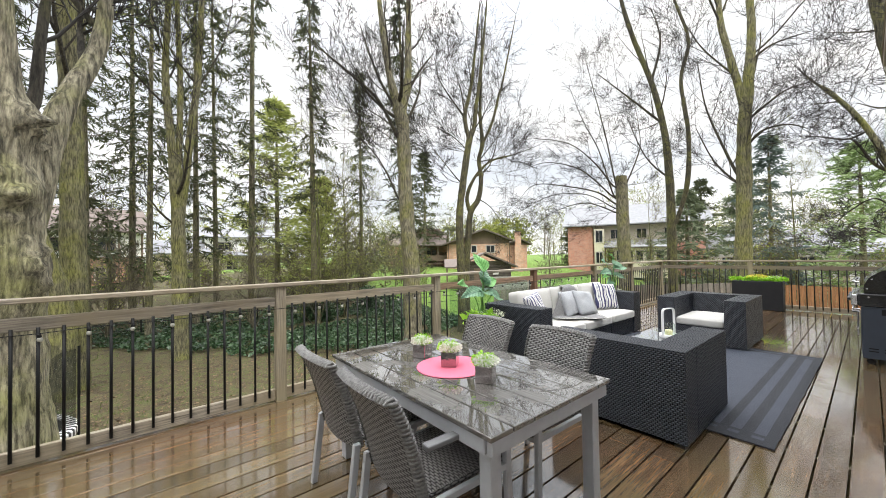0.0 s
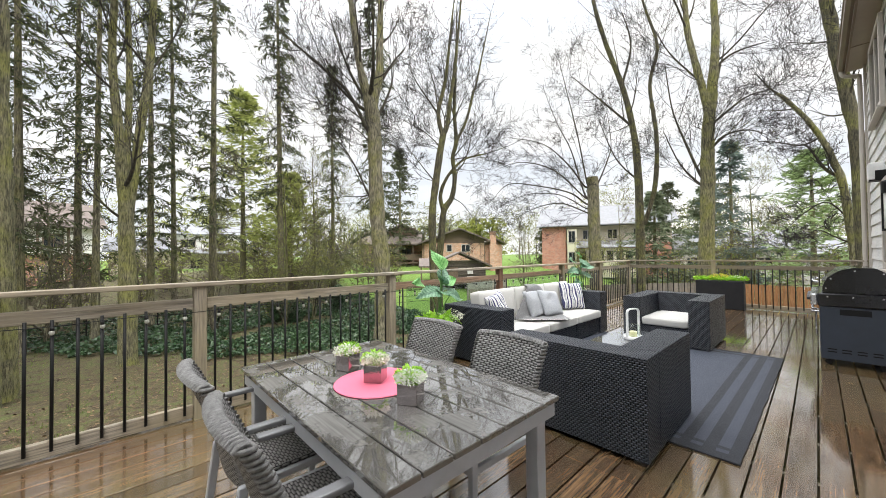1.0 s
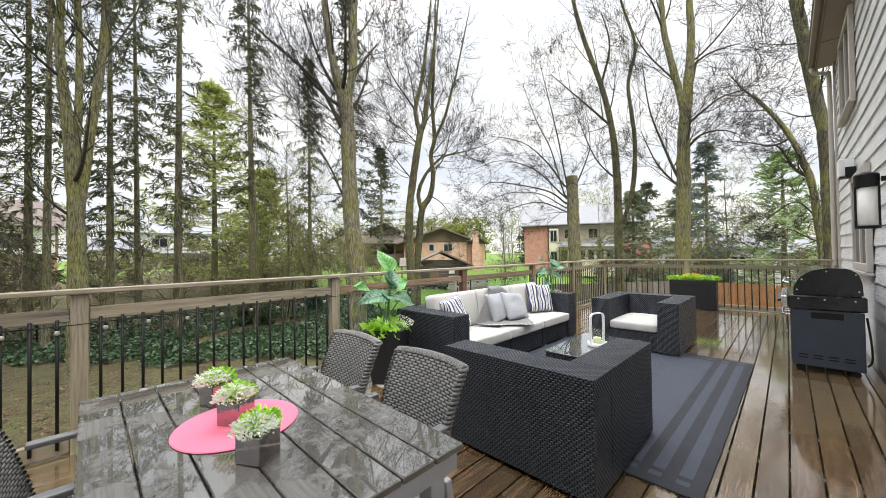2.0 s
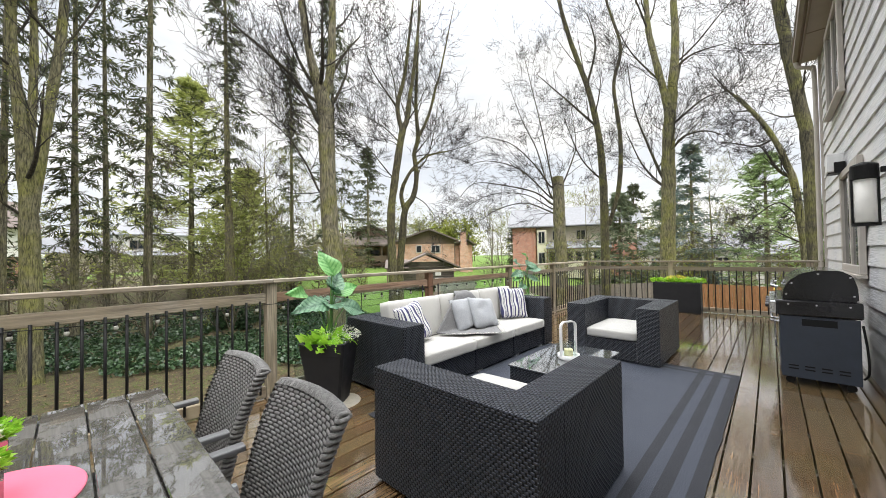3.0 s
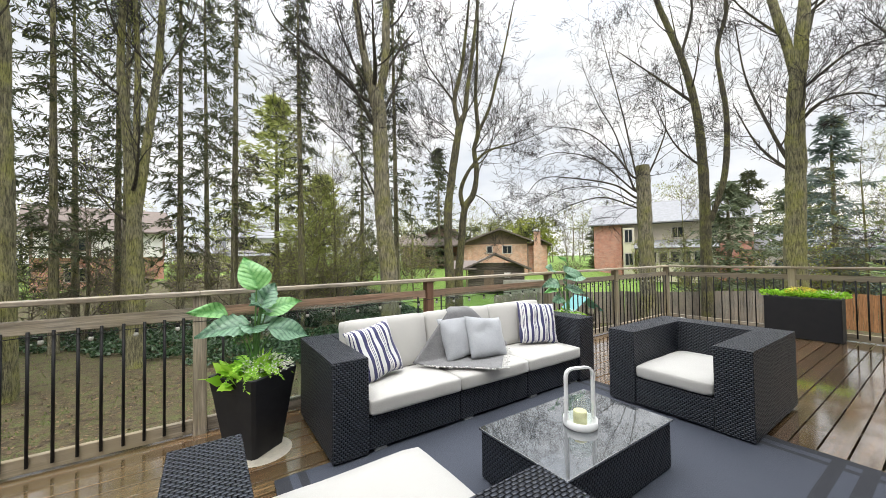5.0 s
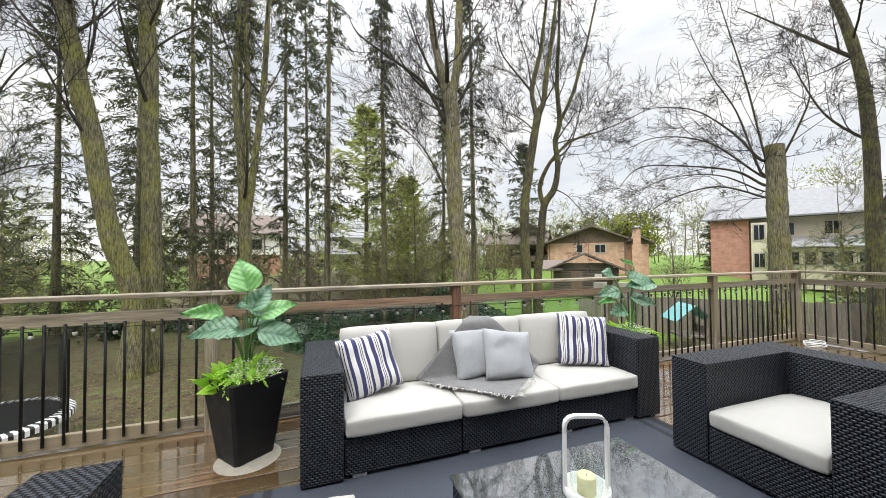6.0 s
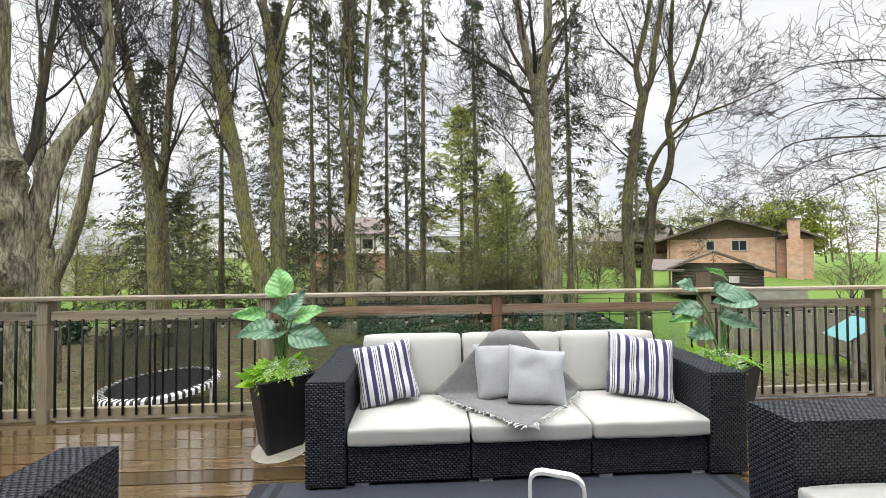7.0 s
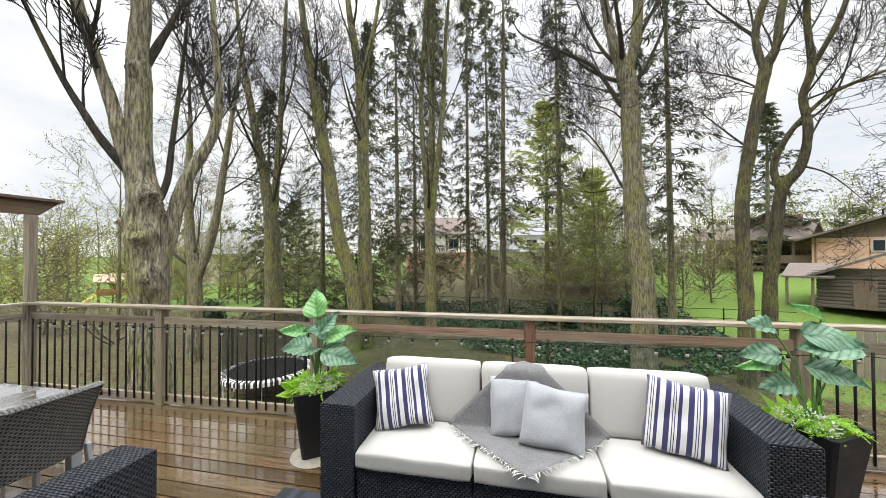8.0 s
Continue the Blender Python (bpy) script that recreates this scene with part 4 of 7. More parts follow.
def build_rug():
    m, n, l, p = mat("charcoal woven rug")
    v = coords(n, l, "UV")
    sx = n.new("ShaderNodeSeparateXYZ")
    l.new(v, sx.inputs[0])
    wv = noise_tex(n, l, v, 160, 3)
    base = ramp(n, l, wv, (0.3, (0.026, 0.031, 0.044)), (0.7, (0.066, 0.076, 0.104)))
    dark = ramp(n, l, wv, (0.3, (0.009, 0.010, 0.014)), (0.7, (0.026, 0.029, 0.039)))
    r = n.new("ShaderNodeValToRGB")
    r.color_ramp.interpolation = "CONSTANT"
    e = r.color_ramp.elements
    marks = [(0.0, 1), (0.07, 0), (0.135, 1), (0.205, 0), (0.27, 1), (0.335, 0)]
    while len(e) < len(marks):
        e.new(0.5)
    for el, (pp, on) in zip(e, marks):
        el.position, el.color = pp, (on, on, on, 1)
    l.new(sx.outputs[1], r.inputs[0])
    r2 = n.new("ShaderNodeValToRGB")
    r2.color_ramp.interpolation = "CONSTANT"
    e = r2.color_ramp.elements
    marks = [(0.0, 1), (0.026, 0), (0.04, 1), (0.058, 0), (0.94, 1), (0.956, 0), (0.974, 1)]
    while len(e) < len(marks):
        e.new(0.5)
    for el, (pp, on) in zip(e, marks):
        el.position, el.color = pp, (on, on, on, 1)
    half = n.new("ShaderNodeMath")
    half.operation = "DIVIDE"
    half.inputs[1].default_value = 3.08
    l.new(sx.outputs[0], half.inputs[0])
    l.new(half.outputs[0], r2.inputs[0])
    band = mixc(n, l, 1.0, r.outputs[0], r2.outputs[0], "LIGHTEN")
    l.new(mixc(n, l, band, base, dark), p.inputs["Base Color"])
    p.inputs["Roughness"].default_value = 0.75
    bump(n, l, p, wv, 0.6, 0.004)
    bm = bmesh.new()
    nx, ny = 60, 42
    g = [[bm.verts.new((3.08 * i / nx + 0.006 * noise.noise(Vector((i * 0.2, j * 0.2, 1))), 2.15 * j / ny + 0.006 * noise.noise(Vector((i * 0.2, j * 0.2, 5))),
                        0.010 + 0.003 * noise.noise(Vector((i * 0.25, j * 0.25, 0))))) for i in range(nx + 1)] for j in range(ny + 1)]
    for a, b in zip(g, g[1:]):
        for i in range(nx):
            bm.faces.new((a[i], a[i + 1], b[i + 1], b[i]))
    edge = [e for e in bm.edges if e.is_boundary]
    made = bmesh.ops.extrude_edge_only(bm, edges=edge)["geom"]
    for v in made:
        if isinstance(v, bmesh.types.BMVert):
            v.co.z = 0.0
    rug = part("rug", bm, m)
    rug.matrix_basis = pose(5.76, 2.04, 0.001, 0, 0, -0.8)
    tagged(rug, "damp charcoal outdoor rug with dark stripes along its edges", "rug")


build_sofa()
build_armchair("black wicker one-armed chair with off-white seat cushion", 5.335, 6.37, 2.41, 3.46, -1, ("low",))
build_armchair("black wicker armchair with off-white seat cushion", 8.59, 9.69, 2.66, 3.715, 1, ("low", "high"))
build_coffee_table()
build_lantern()
build_dining_table()
build_chairs()
build_rug()


# ---- trees ----
def build_trees():
    # the old maple that stands against the deck
    bare_tree("old_maple", "old maple with furrowed mossy bark, burls and heavy limbs", [[(1.53, 6.63, 0, 0.46), (1.53, 6.63, 1.6, 0.36), (1.52, 6.62, 3.0, 0.275), (1.5, 6.6, 4.3, 0.26), (1.46, 6.55, 5.2, 0.225), (1.42, 6.5, 6.0, 0.175), (1.42, 6.5, 7.3, 0.16), (1.42, 6.51, 8.2, 0.14), (1.5, 6.6, 11, 0.09), (1.5, 6.7, 13, 0.05)]], 11,
              3, 3.0, (6, 5, 4), 0.2, M_BARKOLD, 0, 0.8, M_TWIG,
              [([(1.40, 6.48, 5.4), (1.30, 6.36, 6.0), (1.20, 6.24, 6.7), (1.1, 6.12, 7.25), (0.98, 5.98, 8.0), (0.8, 5.75, 9.6), (0.6, 5.5, 11.5)], 0.15), ([(1.42, 6.5, 5.45), (1.28, 6.34, 5.7), (1.13, 6.15, 6.06), (1.02, 6.01, 6.4), (0.86, 5.8, 6.95), (0.6, 5.5, 8.0), (0.3, 5.1, 9.5)], 0.085),
               ([(1.55, 6.68, 4.0), (1.66, 6.80, 4.5), (1.73, 6.88, 5.04), (1.84, 7.0, 5.6), (2.05, 7.27, 6.35), (2.12, 7.35, 7.0), (2.09, 7.32, 7.9), (2.05, 7.3, 9.0), (2.2, 7.4, 11.5)], 0.165), ([(1.55, 6.68, 5.1), (1.66, 6.78, 5.5), (1.69, 6.83, 6.1), (1.75, 6.9, 7.0), (1.82, 6.98, 8.2), (1.9, 7.1, 10)], 0.075),
               ([(1.45, 6.55, 7.3), (1.58, 6.7, 7.8), (1.7, 6.85, 8.3), (1.95, 7.1, 9.4), (2.1, 7.2, 10.6)], 0.09)], 0.2, 30, 16,
              ((1.66, 6.50, 5.22, 0.14, 0.13), (1.60, 6.36, 4.5, 0.24, 0.07), (1.68, 6.42, 3.85, 0.24, 0.09), (1.50, 6.38, 7.2, 0.14, 0.07), (1.28, 6.35, 4.75, 0.12, 0.07), (1.70, 6.60, 5.0, 0.12, 0.07)))
    bare_tree("maple", "grey maple with several stems", [[(-4.9, 13.4, 0, 0.26), (-4.9, 13.4, 3.2, 0.24), (-5.3, 13.5, 5.5, 0.17), (-5.6, 13.8, 10, 0.08)],
                                                       [(-4.9, 13.4, 3.0, 0.15), (-4.3, 13.6, 5.0, 0.16), (-3.9, 13.8, 8.0, 0.12), (-3.4, 14, 12, 0.05)]], 12, 5, 4, (5, 4, 4), 0.12, M_BARK)
    bare_tree("maple", "mossy maple that forks low into upright limbs",
              [[(-4.94, 17.98, 0, 0.454), (-4.94, 17.98, 2.81, 0.413), (-4.98, 17.95, 4.44, 0.387), (-5.03, 17.91, 6.14, 0.35), (-5.27, 17.73, 8.15, 0.247), (-5.61, 17.48, 10.53, 0.207), (-5.88, 17.28, 12.62, 0.157), (-6.14, 17.1, 14.91, 0.107), (-6.46, 16.88, 18.91, 0.037)],
               [(-4.97, 17.96, 6.14, 0.213), (-4.79, 18.09, 9.01, 0.165), (-4.66, 18.19, 11.87, 0.141), (-4.51, 18.3, 15.85, 0.104), (-4.4, 18.38, 19.85, 0.036)]],
              13, 6, 4.6, (5, 4, 4), 0.14, M_MOSS, 0, 0.45, M_TWIG,
              [([(-5.27, 17.73, 7.9), (-5.96, 17.22, 8.13), (-6.84, 16.58, 8.11)], 0.074),
               ([(-5.54, 17.54, 10.3), (-6.19, 17.06, 11.29), (-6.87, 16.56, 13.11)], 0.061),
               ([(-4.81, 18.08, 8.24), (-4.02, 18.66, 10.78), (-3.45, 19.08, 11.78)], 0.063),
               ([(-4.83, 18.06, 6.21), (-4.01, 18.67, 7.21), (-2.92, 19.47, 7.78)], 0.063),
               ([(-4.69, 18.17, 11.34), (-4.2, 18.53, 13.63), (-3.95, 18.71, 16.17)], 0.077)])
    bare_tree("maple", "mossy maple that leans aside",
              [[(0.48, 16.13, 0, 0.333), (0.48, 16.13, 2.68, 0.303), (-0.05, 15.88, 4.81, 0.287), (-0.4, 15.71, 7.42, 0.273), (-0.74, 15.55, 9.55, 0.248), (-0.99, 15.43, 11.44, 0.214), (-1.32, 15.28, 13.7, 0.159), (-1.73, 15.09, 17.7, 0.056)]],
              14, 7, 4.2, (5, 4, 4), 0.12, M_MOSS, 0, 0.5, M_TWIG,
              [([(-0.94, 15.46, 11.02), (-1.71, 15.1, 11.66), (-2.75, 14.6, 12.15)], 0.054),
               ([(-0.66, 15.59, 9.56), (-0.41, 15.71, 11.38), (-0.75, 15.55, 13.92)], 0.076),
               ([(-0.81, 15.52, 9.97), (-1.55, 15.17, 10.44), (-2.16, 14.88, 10.7)], 0.054)])
    bare_tree("maple", "tall straight maple with mossy bark",
              [[(0.65, 16.94, 0, 0.34), (0.65, 16.94, 3.19, 0.309), (0.63, 16.94, 5.33, 0.286), (0.59, 16.92, 7.72, 0.274), (0.51, 16.89, 11.31, 0.251), (0.43, 16.85, 12.74, 0.227), (0.09, 16.71, 14.8, 0.154), (-0.37, 16.52, 18.8, 0.054)],
               [(0.53, 16.89, 12.04, 0.12), (0.79, 17.0, 13.56, 0.133), (1.1, 17.13, 15.13, 0.098), (1.65, 17.36, 19.13, 0.034)]],
              15, 8, 4.2, (5, 4, 4), 0.12, M_MOSS, 0, 0.5, M_TWIG,
              [([(0.53, 16.89, 11.31), (1.41, 17.26, 12.5), (2.5, 17.71, 13.41)], 0.048),
               ([(0.47, 16.87, 12.5), (-0.19, 16.59, 13.04), (-0.75, 16.36, 13.12)], 0.048)])
    bare_tree("maple", "mossy maple with slim forked stems",
              [[(3.3, 18.73, 0, 0.28), (3.3, 18.73, 2.52, 0.255), (3.26, 18.72, 4.93, 0.229), (3.07, 18.68, 8.16, 0.148), (2.87, 18.64, 10.85, 0.121), (2.95, 18.65, 13.57, 0.094), (3.09, 18.68, 16.33, 0.081), (3.23, 18.71, 20.33, 0.028)],
               [(3.31, 18.73, 5.47, 0.162), (3.58, 18.79, 8.19, 0.149), (3.92, 18.87, 11.51, 0.123), (4.07, 18.9, 14.85, 0.096), (4.21, 18.93, 16.54, 0.069), (4.44, 18.98, 20.54, 0.024)],
               [(3.26, 18.72, 7.09, 0.108), (3.33, 18.74, 10.9, 0.095), (3.24, 18.72, 14.16, 0.081), (3.35, 18.74, 16.38, 0.068), (3.49, 18.77, 20.38, 0.024)]],
              16, 8, 3.4, (5, 5, 4), 0.14, M_MOSS, 1, 0.35, M_TWIG,
              [([(3.79, 18.84, 10.67), (4.86, 19.08, 13.29), (5.28, 19.17, 15.9)], 0.055),
               ([(2.92, 18.65, 11.67), (2.28, 18.5, 13.75), (1.79, 18.4, 15.28)], 0.054)])
    bare_tree("maple", "large grey maple that forks high into heavy limbs",
              [[(11.57, 14.78, 0, 0.395), (11.57, 14.78, 3.0, 0.359), (11.4, 14.83, 5.11, 0.329), (11.31, 14.87, 7.25, 0.299), (11.26, 14.89, 9.41, 0.289), (11.15, 14.92, 10.33, 0.29), (10.74, 15.07, 11.89, 0.152), (10.46, 15.17, 13.94, 0.132), (10.08, 15.31, 17.94, 0.046)],
               [(11.19, 14.91, 10.18, 0.161), (11.48, 14.81, 11.75, 0.171), (11.54, 14.79, 13.68, 0.15), (11.63, 14.76, 17.68, 0.052)]],
              17, 7, 4.4, (5, 5, 4), 0.13, M_BARK, 0, 0.55, M_TWIG,
              [([(11.01, 14.98, 9.34), (10.22, 15.26, 10.88), (9.08, 15.67, 11.87), (7.75, 16.14, 12.93), (7.34, 16.29, 13.73)], 0.097),
               ([(11.03, 14.97, 6.52), (10.59, 15.13, 7.53), (9.95, 15.36, 8.59), (8.95, 15.72, 9.45)], 0.064),
               ([(11.04, 14.97, 10.53), (10.43, 15.18, 11.51), (9.93, 15.36, 12.72), (9.48, 15.52, 14.17)], 0.097),
               ([(11.48, 14.81, 11.43), (12.1, 14.59, 12.59), (12.67, 14.38, 13.41)], 0.075),
               ([(11.01, 14.98, 9.66), (10.11, 15.3, 10.23), (8.85, 15.75, 10.88)], 0.054),
               ([(11.29, 14.88, 8.33), (10.81, 15.05, 9.14), (9.9, 15.37, 9.71)], 0.053)])
    bare_tree("maple", "dark slender maple with wide thin twigs",
              [[(14.47, 14.66, 0, 0.221), (14.47, 14.66, 2.97, 0.201), (14.41, 14.69, 5.09, 0.191), (14.46, 14.66, 6.36, 0.18), (14.64, 14.56, 7.83, 0.169), (14.87, 14.42, 9.47, 0.157), (14.96, 14.37, 9.98, 0.157), (15.15, 14.26, 10.45, 0.114), (15.25, 14.2, 11.46, 0.103), (15.49, 14.06, 13.25, 0.082), (15.87, 13.84, 17.25, 0.029)],
               [(14.92, 14.39, 9.71, 0.094), (14.75, 14.5, 10.99, 0.106), (14.98, 14.36, 12.19, 0.084), (15.16, 14.26, 13.39, 0.073), (15.58, 14.03, 17.39, 0.026)]],
              18, 5, 3.4, (5, 4, 4), 0.08, M_DARKBARK, 0, 0.5, M_TWIG,
              [([(14.54, 14.62, 7.57), (14.04, 14.91, 8.25), (13.28, 15.36, 9.36)], 0.053),
               ([(14.79, 14.47, 9.32), (14.15, 14.85, 9.97), (12.93, 15.57, 10.67)], 0.042),
               ([(14.75, 14.5, 10.95), (14.33, 14.74, 11.59), (13.67, 15.13, 12.76), (13.42, 15.28, 14.09)], 0.053),
               ([(14.83, 14.45, 9.06), (14.39, 14.71, 9.37), (13.63, 15.15, 9.44)], 0.031),
               ([(14.75, 14.5, 10.88), (14.59, 14.59, 12.33), (14.2, 14.82, 13.78)], 0.053)])
    bare_tree("maple", "dark sinuous maple that forks at head height",
              [[(15.78, 15.75, 0, 0.228), (15.78, 15.75, 2.87, 0.207), (15.88, 15.68, 4.48, 0.183), (16.05, 15.57, 6.25, 0.171), (16.43, 15.32, 7.05, 0.135), (16.57, 15.22, 8.15, 0.123), (16.49, 15.27, 9.29, 0.112), (16.66, 15.16, 10.15, 0.112), (16.59, 15.21, 11.86, 0.09), (16.68, 15.15, 14.09, 0.067), (16.79, 15.07, 18.09, 0.023)],
               [(16.05, 15.57, 6.16, 0.103), (15.9, 15.67, 7.12, 0.103), (16.15, 15.5, 8.0, 0.091), (16.54, 15.24, 8.65, 0.067), (17.1, 14.87, 9.21, 0.055), (18.07, 14.22, 9.53, 0.031)],
               [(16.64, 15.17, 10.04, 0.078), (17.17, 14.82, 11.43, 0.076), (17.5, 14.6, 12.94, 0.065), (17.68, 14.48, 13.62, 0.053), (18.42, 13.99, 17.62, 0.019)]],
              19, 5, 3.0, (5, 4, 4), 0.06, M_DARKBARK, 0, 0.5, M_TWIG,
              [([(16.5, 15.27, 9.13), (17.29, 14.74, 9.31), (18.2, 14.13, 9.29)], 0.034),
               ([(16.43, 15.32, 7.05), (16.96, 14.96, 6.64), (17.6, 14.53, 5.6)], 0.034),
               ([(16.29, 15.41, 8.27), (16.99, 14.94, 8.94), (17.38, 14.68, 10.48), (17.62, 14.52, 12.35)], 0.045),
               ([(16.58, 15.21, 11.41), (16.34, 15.37, 12.86), (16.28, 15.41, 14.27)], 0.045)])
    bare_tree("lopped_tree", "lopped tree with a sawn top and drooping branches",
              [[(24.09, 10.84, 0, 0.383), (24.09, 10.84, 3.76, 0.348), (24.08, 10.88, 5.93, 0.333), (24.06, 10.9, 7.43, 0.333), (24.06, 10.91, 8.5, 0.317)]],
              20, 0, 3.8, (4, 4, 4), -0.03, M_BARK, 0, 0.5, M_TWIG,
              [([(23.92, 11.23, 6.89), (23.55, 12.05, 7.63), (22.87, 13.58, 8.18), (21.99, 15.54, 8.54), (21.55, 16.52, 7.64)], 0.071),
               ([(23.89, 11.3, 7.97), (23.5, 12.16, 9.42), (22.89, 13.53, 10.91), (21.98, 15.55, 11.63)], 0.071),
               ([(23.88, 11.31, 7.46), (23.58, 11.99, 10.26), (23.25, 12.72, 12.09), (22.92, 13.46, 14.51)], 0.059),
               ([(23.95, 11.15, 7.96), (23.74, 11.62, 11.06), (23.48, 12.22, 14.26), (23.29, 12.63, 16.45)], 0.059),
               ([(23.94, 11.19, 6.35), (23.28, 12.67, 7.06), (22.57, 14.25, 6.75), (22.04, 15.42, 6.0)], 0.059),
               ([(24.15, 10.72, 7.92), (24.42, 10.12, 9.52), (24.49, 9.95, 10.49), (24.41, 10.14, 12.51)], 0.058),
               ([(23.88, 11.31, 7.3), (23.16, 12.94, 9.16), (22.3, 14.85, 9.91), (21.61, 16.38, 9.54)], 0.059),
               ([(23.91, 11.24, 6.62), (23.28, 12.66, 7.58), (22.43, 14.56, 7.73), (21.59, 16.43, 6.89)], 0.047)])
    bare_tree("maple", "slim bent maple with rising forked stems",
              [[(27.47, 9.43, 0, 0.294), (27.47, 9.43, 3.52, 0.267), (27.46, 9.44, 8.17, 0.232), (27.39, 9.67, 11.81, 0.198), (27.21, 10.24, 14.86, 0.164), (26.93, 11.15, 18.1, 0.149), (26.73, 11.77, 20.98, 0.114), (26.54, 12.37, 24.98, 0.04)],
               [(27.54, 9.2, 5.65, 0.124), (27.73, 8.59, 8.07, 0.14), (27.77, 8.46, 11.23, 0.123), (27.68, 8.74, 14.49, 0.106), (27.81, 8.32, 16.88, 0.088), (27.6, 9.01, 19.98, 0.072), (27.41, 9.63, 23.98, 0.025)]],
              21, 6, 4.4, (5, 4, 4), 0.1, M_DARKBARK, 0, 0.5, M_TWIG,
              [([(27.21, 10.24, 14.86), (27.38, 9.7, 17.29), (27.25, 10.13, 19.64)], 0.091),
               ([(27.34, 9.82, 12.2), (27.0, 10.92, 13.53), (26.64, 12.08, 14.93), (26.26, 13.29, 16.39)], 0.108),
               ([(27.46, 9.44, 8.53), (27.08, 10.67, 10.14), (26.78, 11.61, 12.92)], 0.089)])
    bare_tree("maple", "stout mossy maple with a broad fork",
              [[(24.62, 5.5, 0, 0.367), (24.62, 5.5, 3.69, 0.334), (24.63, 5.42, 5.78, 0.306), (24.64, 5.37, 8.01, 0.293), (24.64, 5.34, 9.69, 0.279), (24.68, 5.1, 12.16, 0.222), (24.71, 4.94, 14.63, 0.166), (24.71, 4.97, 16.33, 0.139), (24.71, 5.02, 20.33, 0.049)],
               [(24.65, 5.3, 10.53, 0.126), (24.61, 5.53, 12.29, 0.155), (24.54, 6.02, 15.05, 0.144), (24.52, 6.14, 16.85, 0.116), (24.49, 6.33, 20.85, 0.041)]],
              22, 6, 4.6, (5, 4, 4), 0.1, M_MOSS, 0, 0.5, M_TWIG,
              [([(24.66, 5.22, 9.05), (24.75, 4.69, 9.61), (24.89, 3.83, 9.69), (25.0, 3.13, 9.27)], 0.083),
               ([(24.61, 5.58, 7.62), (24.51, 6.21, 9.45), (24.41, 6.78, 11.48), (24.37, 7.05, 13.94)], 0.098),
               ([(24.68, 5.1, 10.34), (24.88, 3.89, 11.26), (25.04, 2.87, 11.37)], 0.083),
               ([(24.61, 5.55, 7.2), (24.46, 6.48, 8.48), (24.35, 7.19, 10.39)], 0.084),
               ([(24.69, 5.08, 13.0), (24.82, 4.26, 13.55), (25.02, 3.01, 13.63)], 0.069),
               ([(24.6, 5.6, 12.59), (24.41, 6.83, 14.46), (24.29, 7.58, 16.26)], 0.071)])
    bare_tree("maple", "tall leaning maple beyond the house corner",
              [[(22.31, 0.6, 0, 0.217), (22.31, 0.6, 3.67, 0.197), (22.31, 0.61, 6.14, 0.198), (22.32, 0.67, 7.96, 0.199), (22.33, 0.83, 9.22, 0.192), (22.34, 1.06, 11.16, 0.205), (22.36, 1.29, 13.16, 0.188), (22.39, 1.61, 17.16, 0.066)]],
              23, 6, 3.6, (5, 5, 3), 0.08, M_DARKBARK, 0, 0.6, M_TWIG,
              [([(22.32, 0.79, 8.8), (22.36, 1.26, 8.84), (22.4, 1.78, 9.22)], 0.04),
               ([(22.35, 1.14, 11.61), (22.39, 1.71, 11.78), (22.45, 2.51, 12.22)], 0.041)])
    bare_tree("broken_tree", "leaning tree with a broken snag branch",
              [[(23.99, 0.74, 0, 0.144), (23.99, 0.74, 3.65, 0.131), (23.99, 0.83, 5.08, 0.132), (24.0, 1.04, 6.88, 0.123), (24.01, 1.64, 8.79, 0.092), (24.03, 2.43, 10.26, 0.084), (24.04, 2.75, 10.71, 0.049)]],
              24, 2, 2.0, (5, 4, 4), 0.05, M_MOSS, 0, 0.5, M_TWIG,
              [([(23.99, 1.01, 6.76), (24.01, 1.43, 7.18), (24.02, 1.82, 8.07), (24.02, 2.08, 8.34)], 0.089),
               ([(24.02, 2.08, 8.29), (24.05, 2.88, 8.63), (24.07, 3.62, 8.87)], 0.047),
               ([(23.99, 0.81, 5.03), (24.01, 1.39, 5.81), (24.02, 2.07, 5.42), (24.04, 2.62, 4.75)], 0.044),
               ([(23.99, 0.9, 4.2), (24.0, 1.26, 4.44), (24.02, 1.75, 4.69), (24.03, 2.46, 4.02)], 0.044)])
    # bare saplings and budding shrubs
    for i, (x, y, h, b) in enumerate(((0.8, 24.5, 6, 0), (6.5, 22.0, 7, 0), (11.5, 22, 9, 3), (9.6, 21.2, 8, 3), (14.6, 26, 7, 3), (-9, 26, 7, 3), (-14, 22, 7, 3), (-11, 15, 8, 3), (30, 20, 5, 0), (34, 13, 7, 1), (38, 5, 9, 3), (-20, 30, 8, 3), (21, 30, 7, 3))):
        bare_tree("young_tree", "slim young tree with fresh buds" if b else "slim bare young tree", [[(x, y, 0, 0.09), (x + 0.1, y, h * 0.4, 0.07), (x, y + 0.1, h, 0.02)]], 40 + i, 12, h * 0.42, (5, 4, 4), 0.1, M_MOSS if b else M_BARK, b, 0.15, M_TWIGB)
    # conifers
    sparse = "tall thin spruce with sparse dark drooping branches"
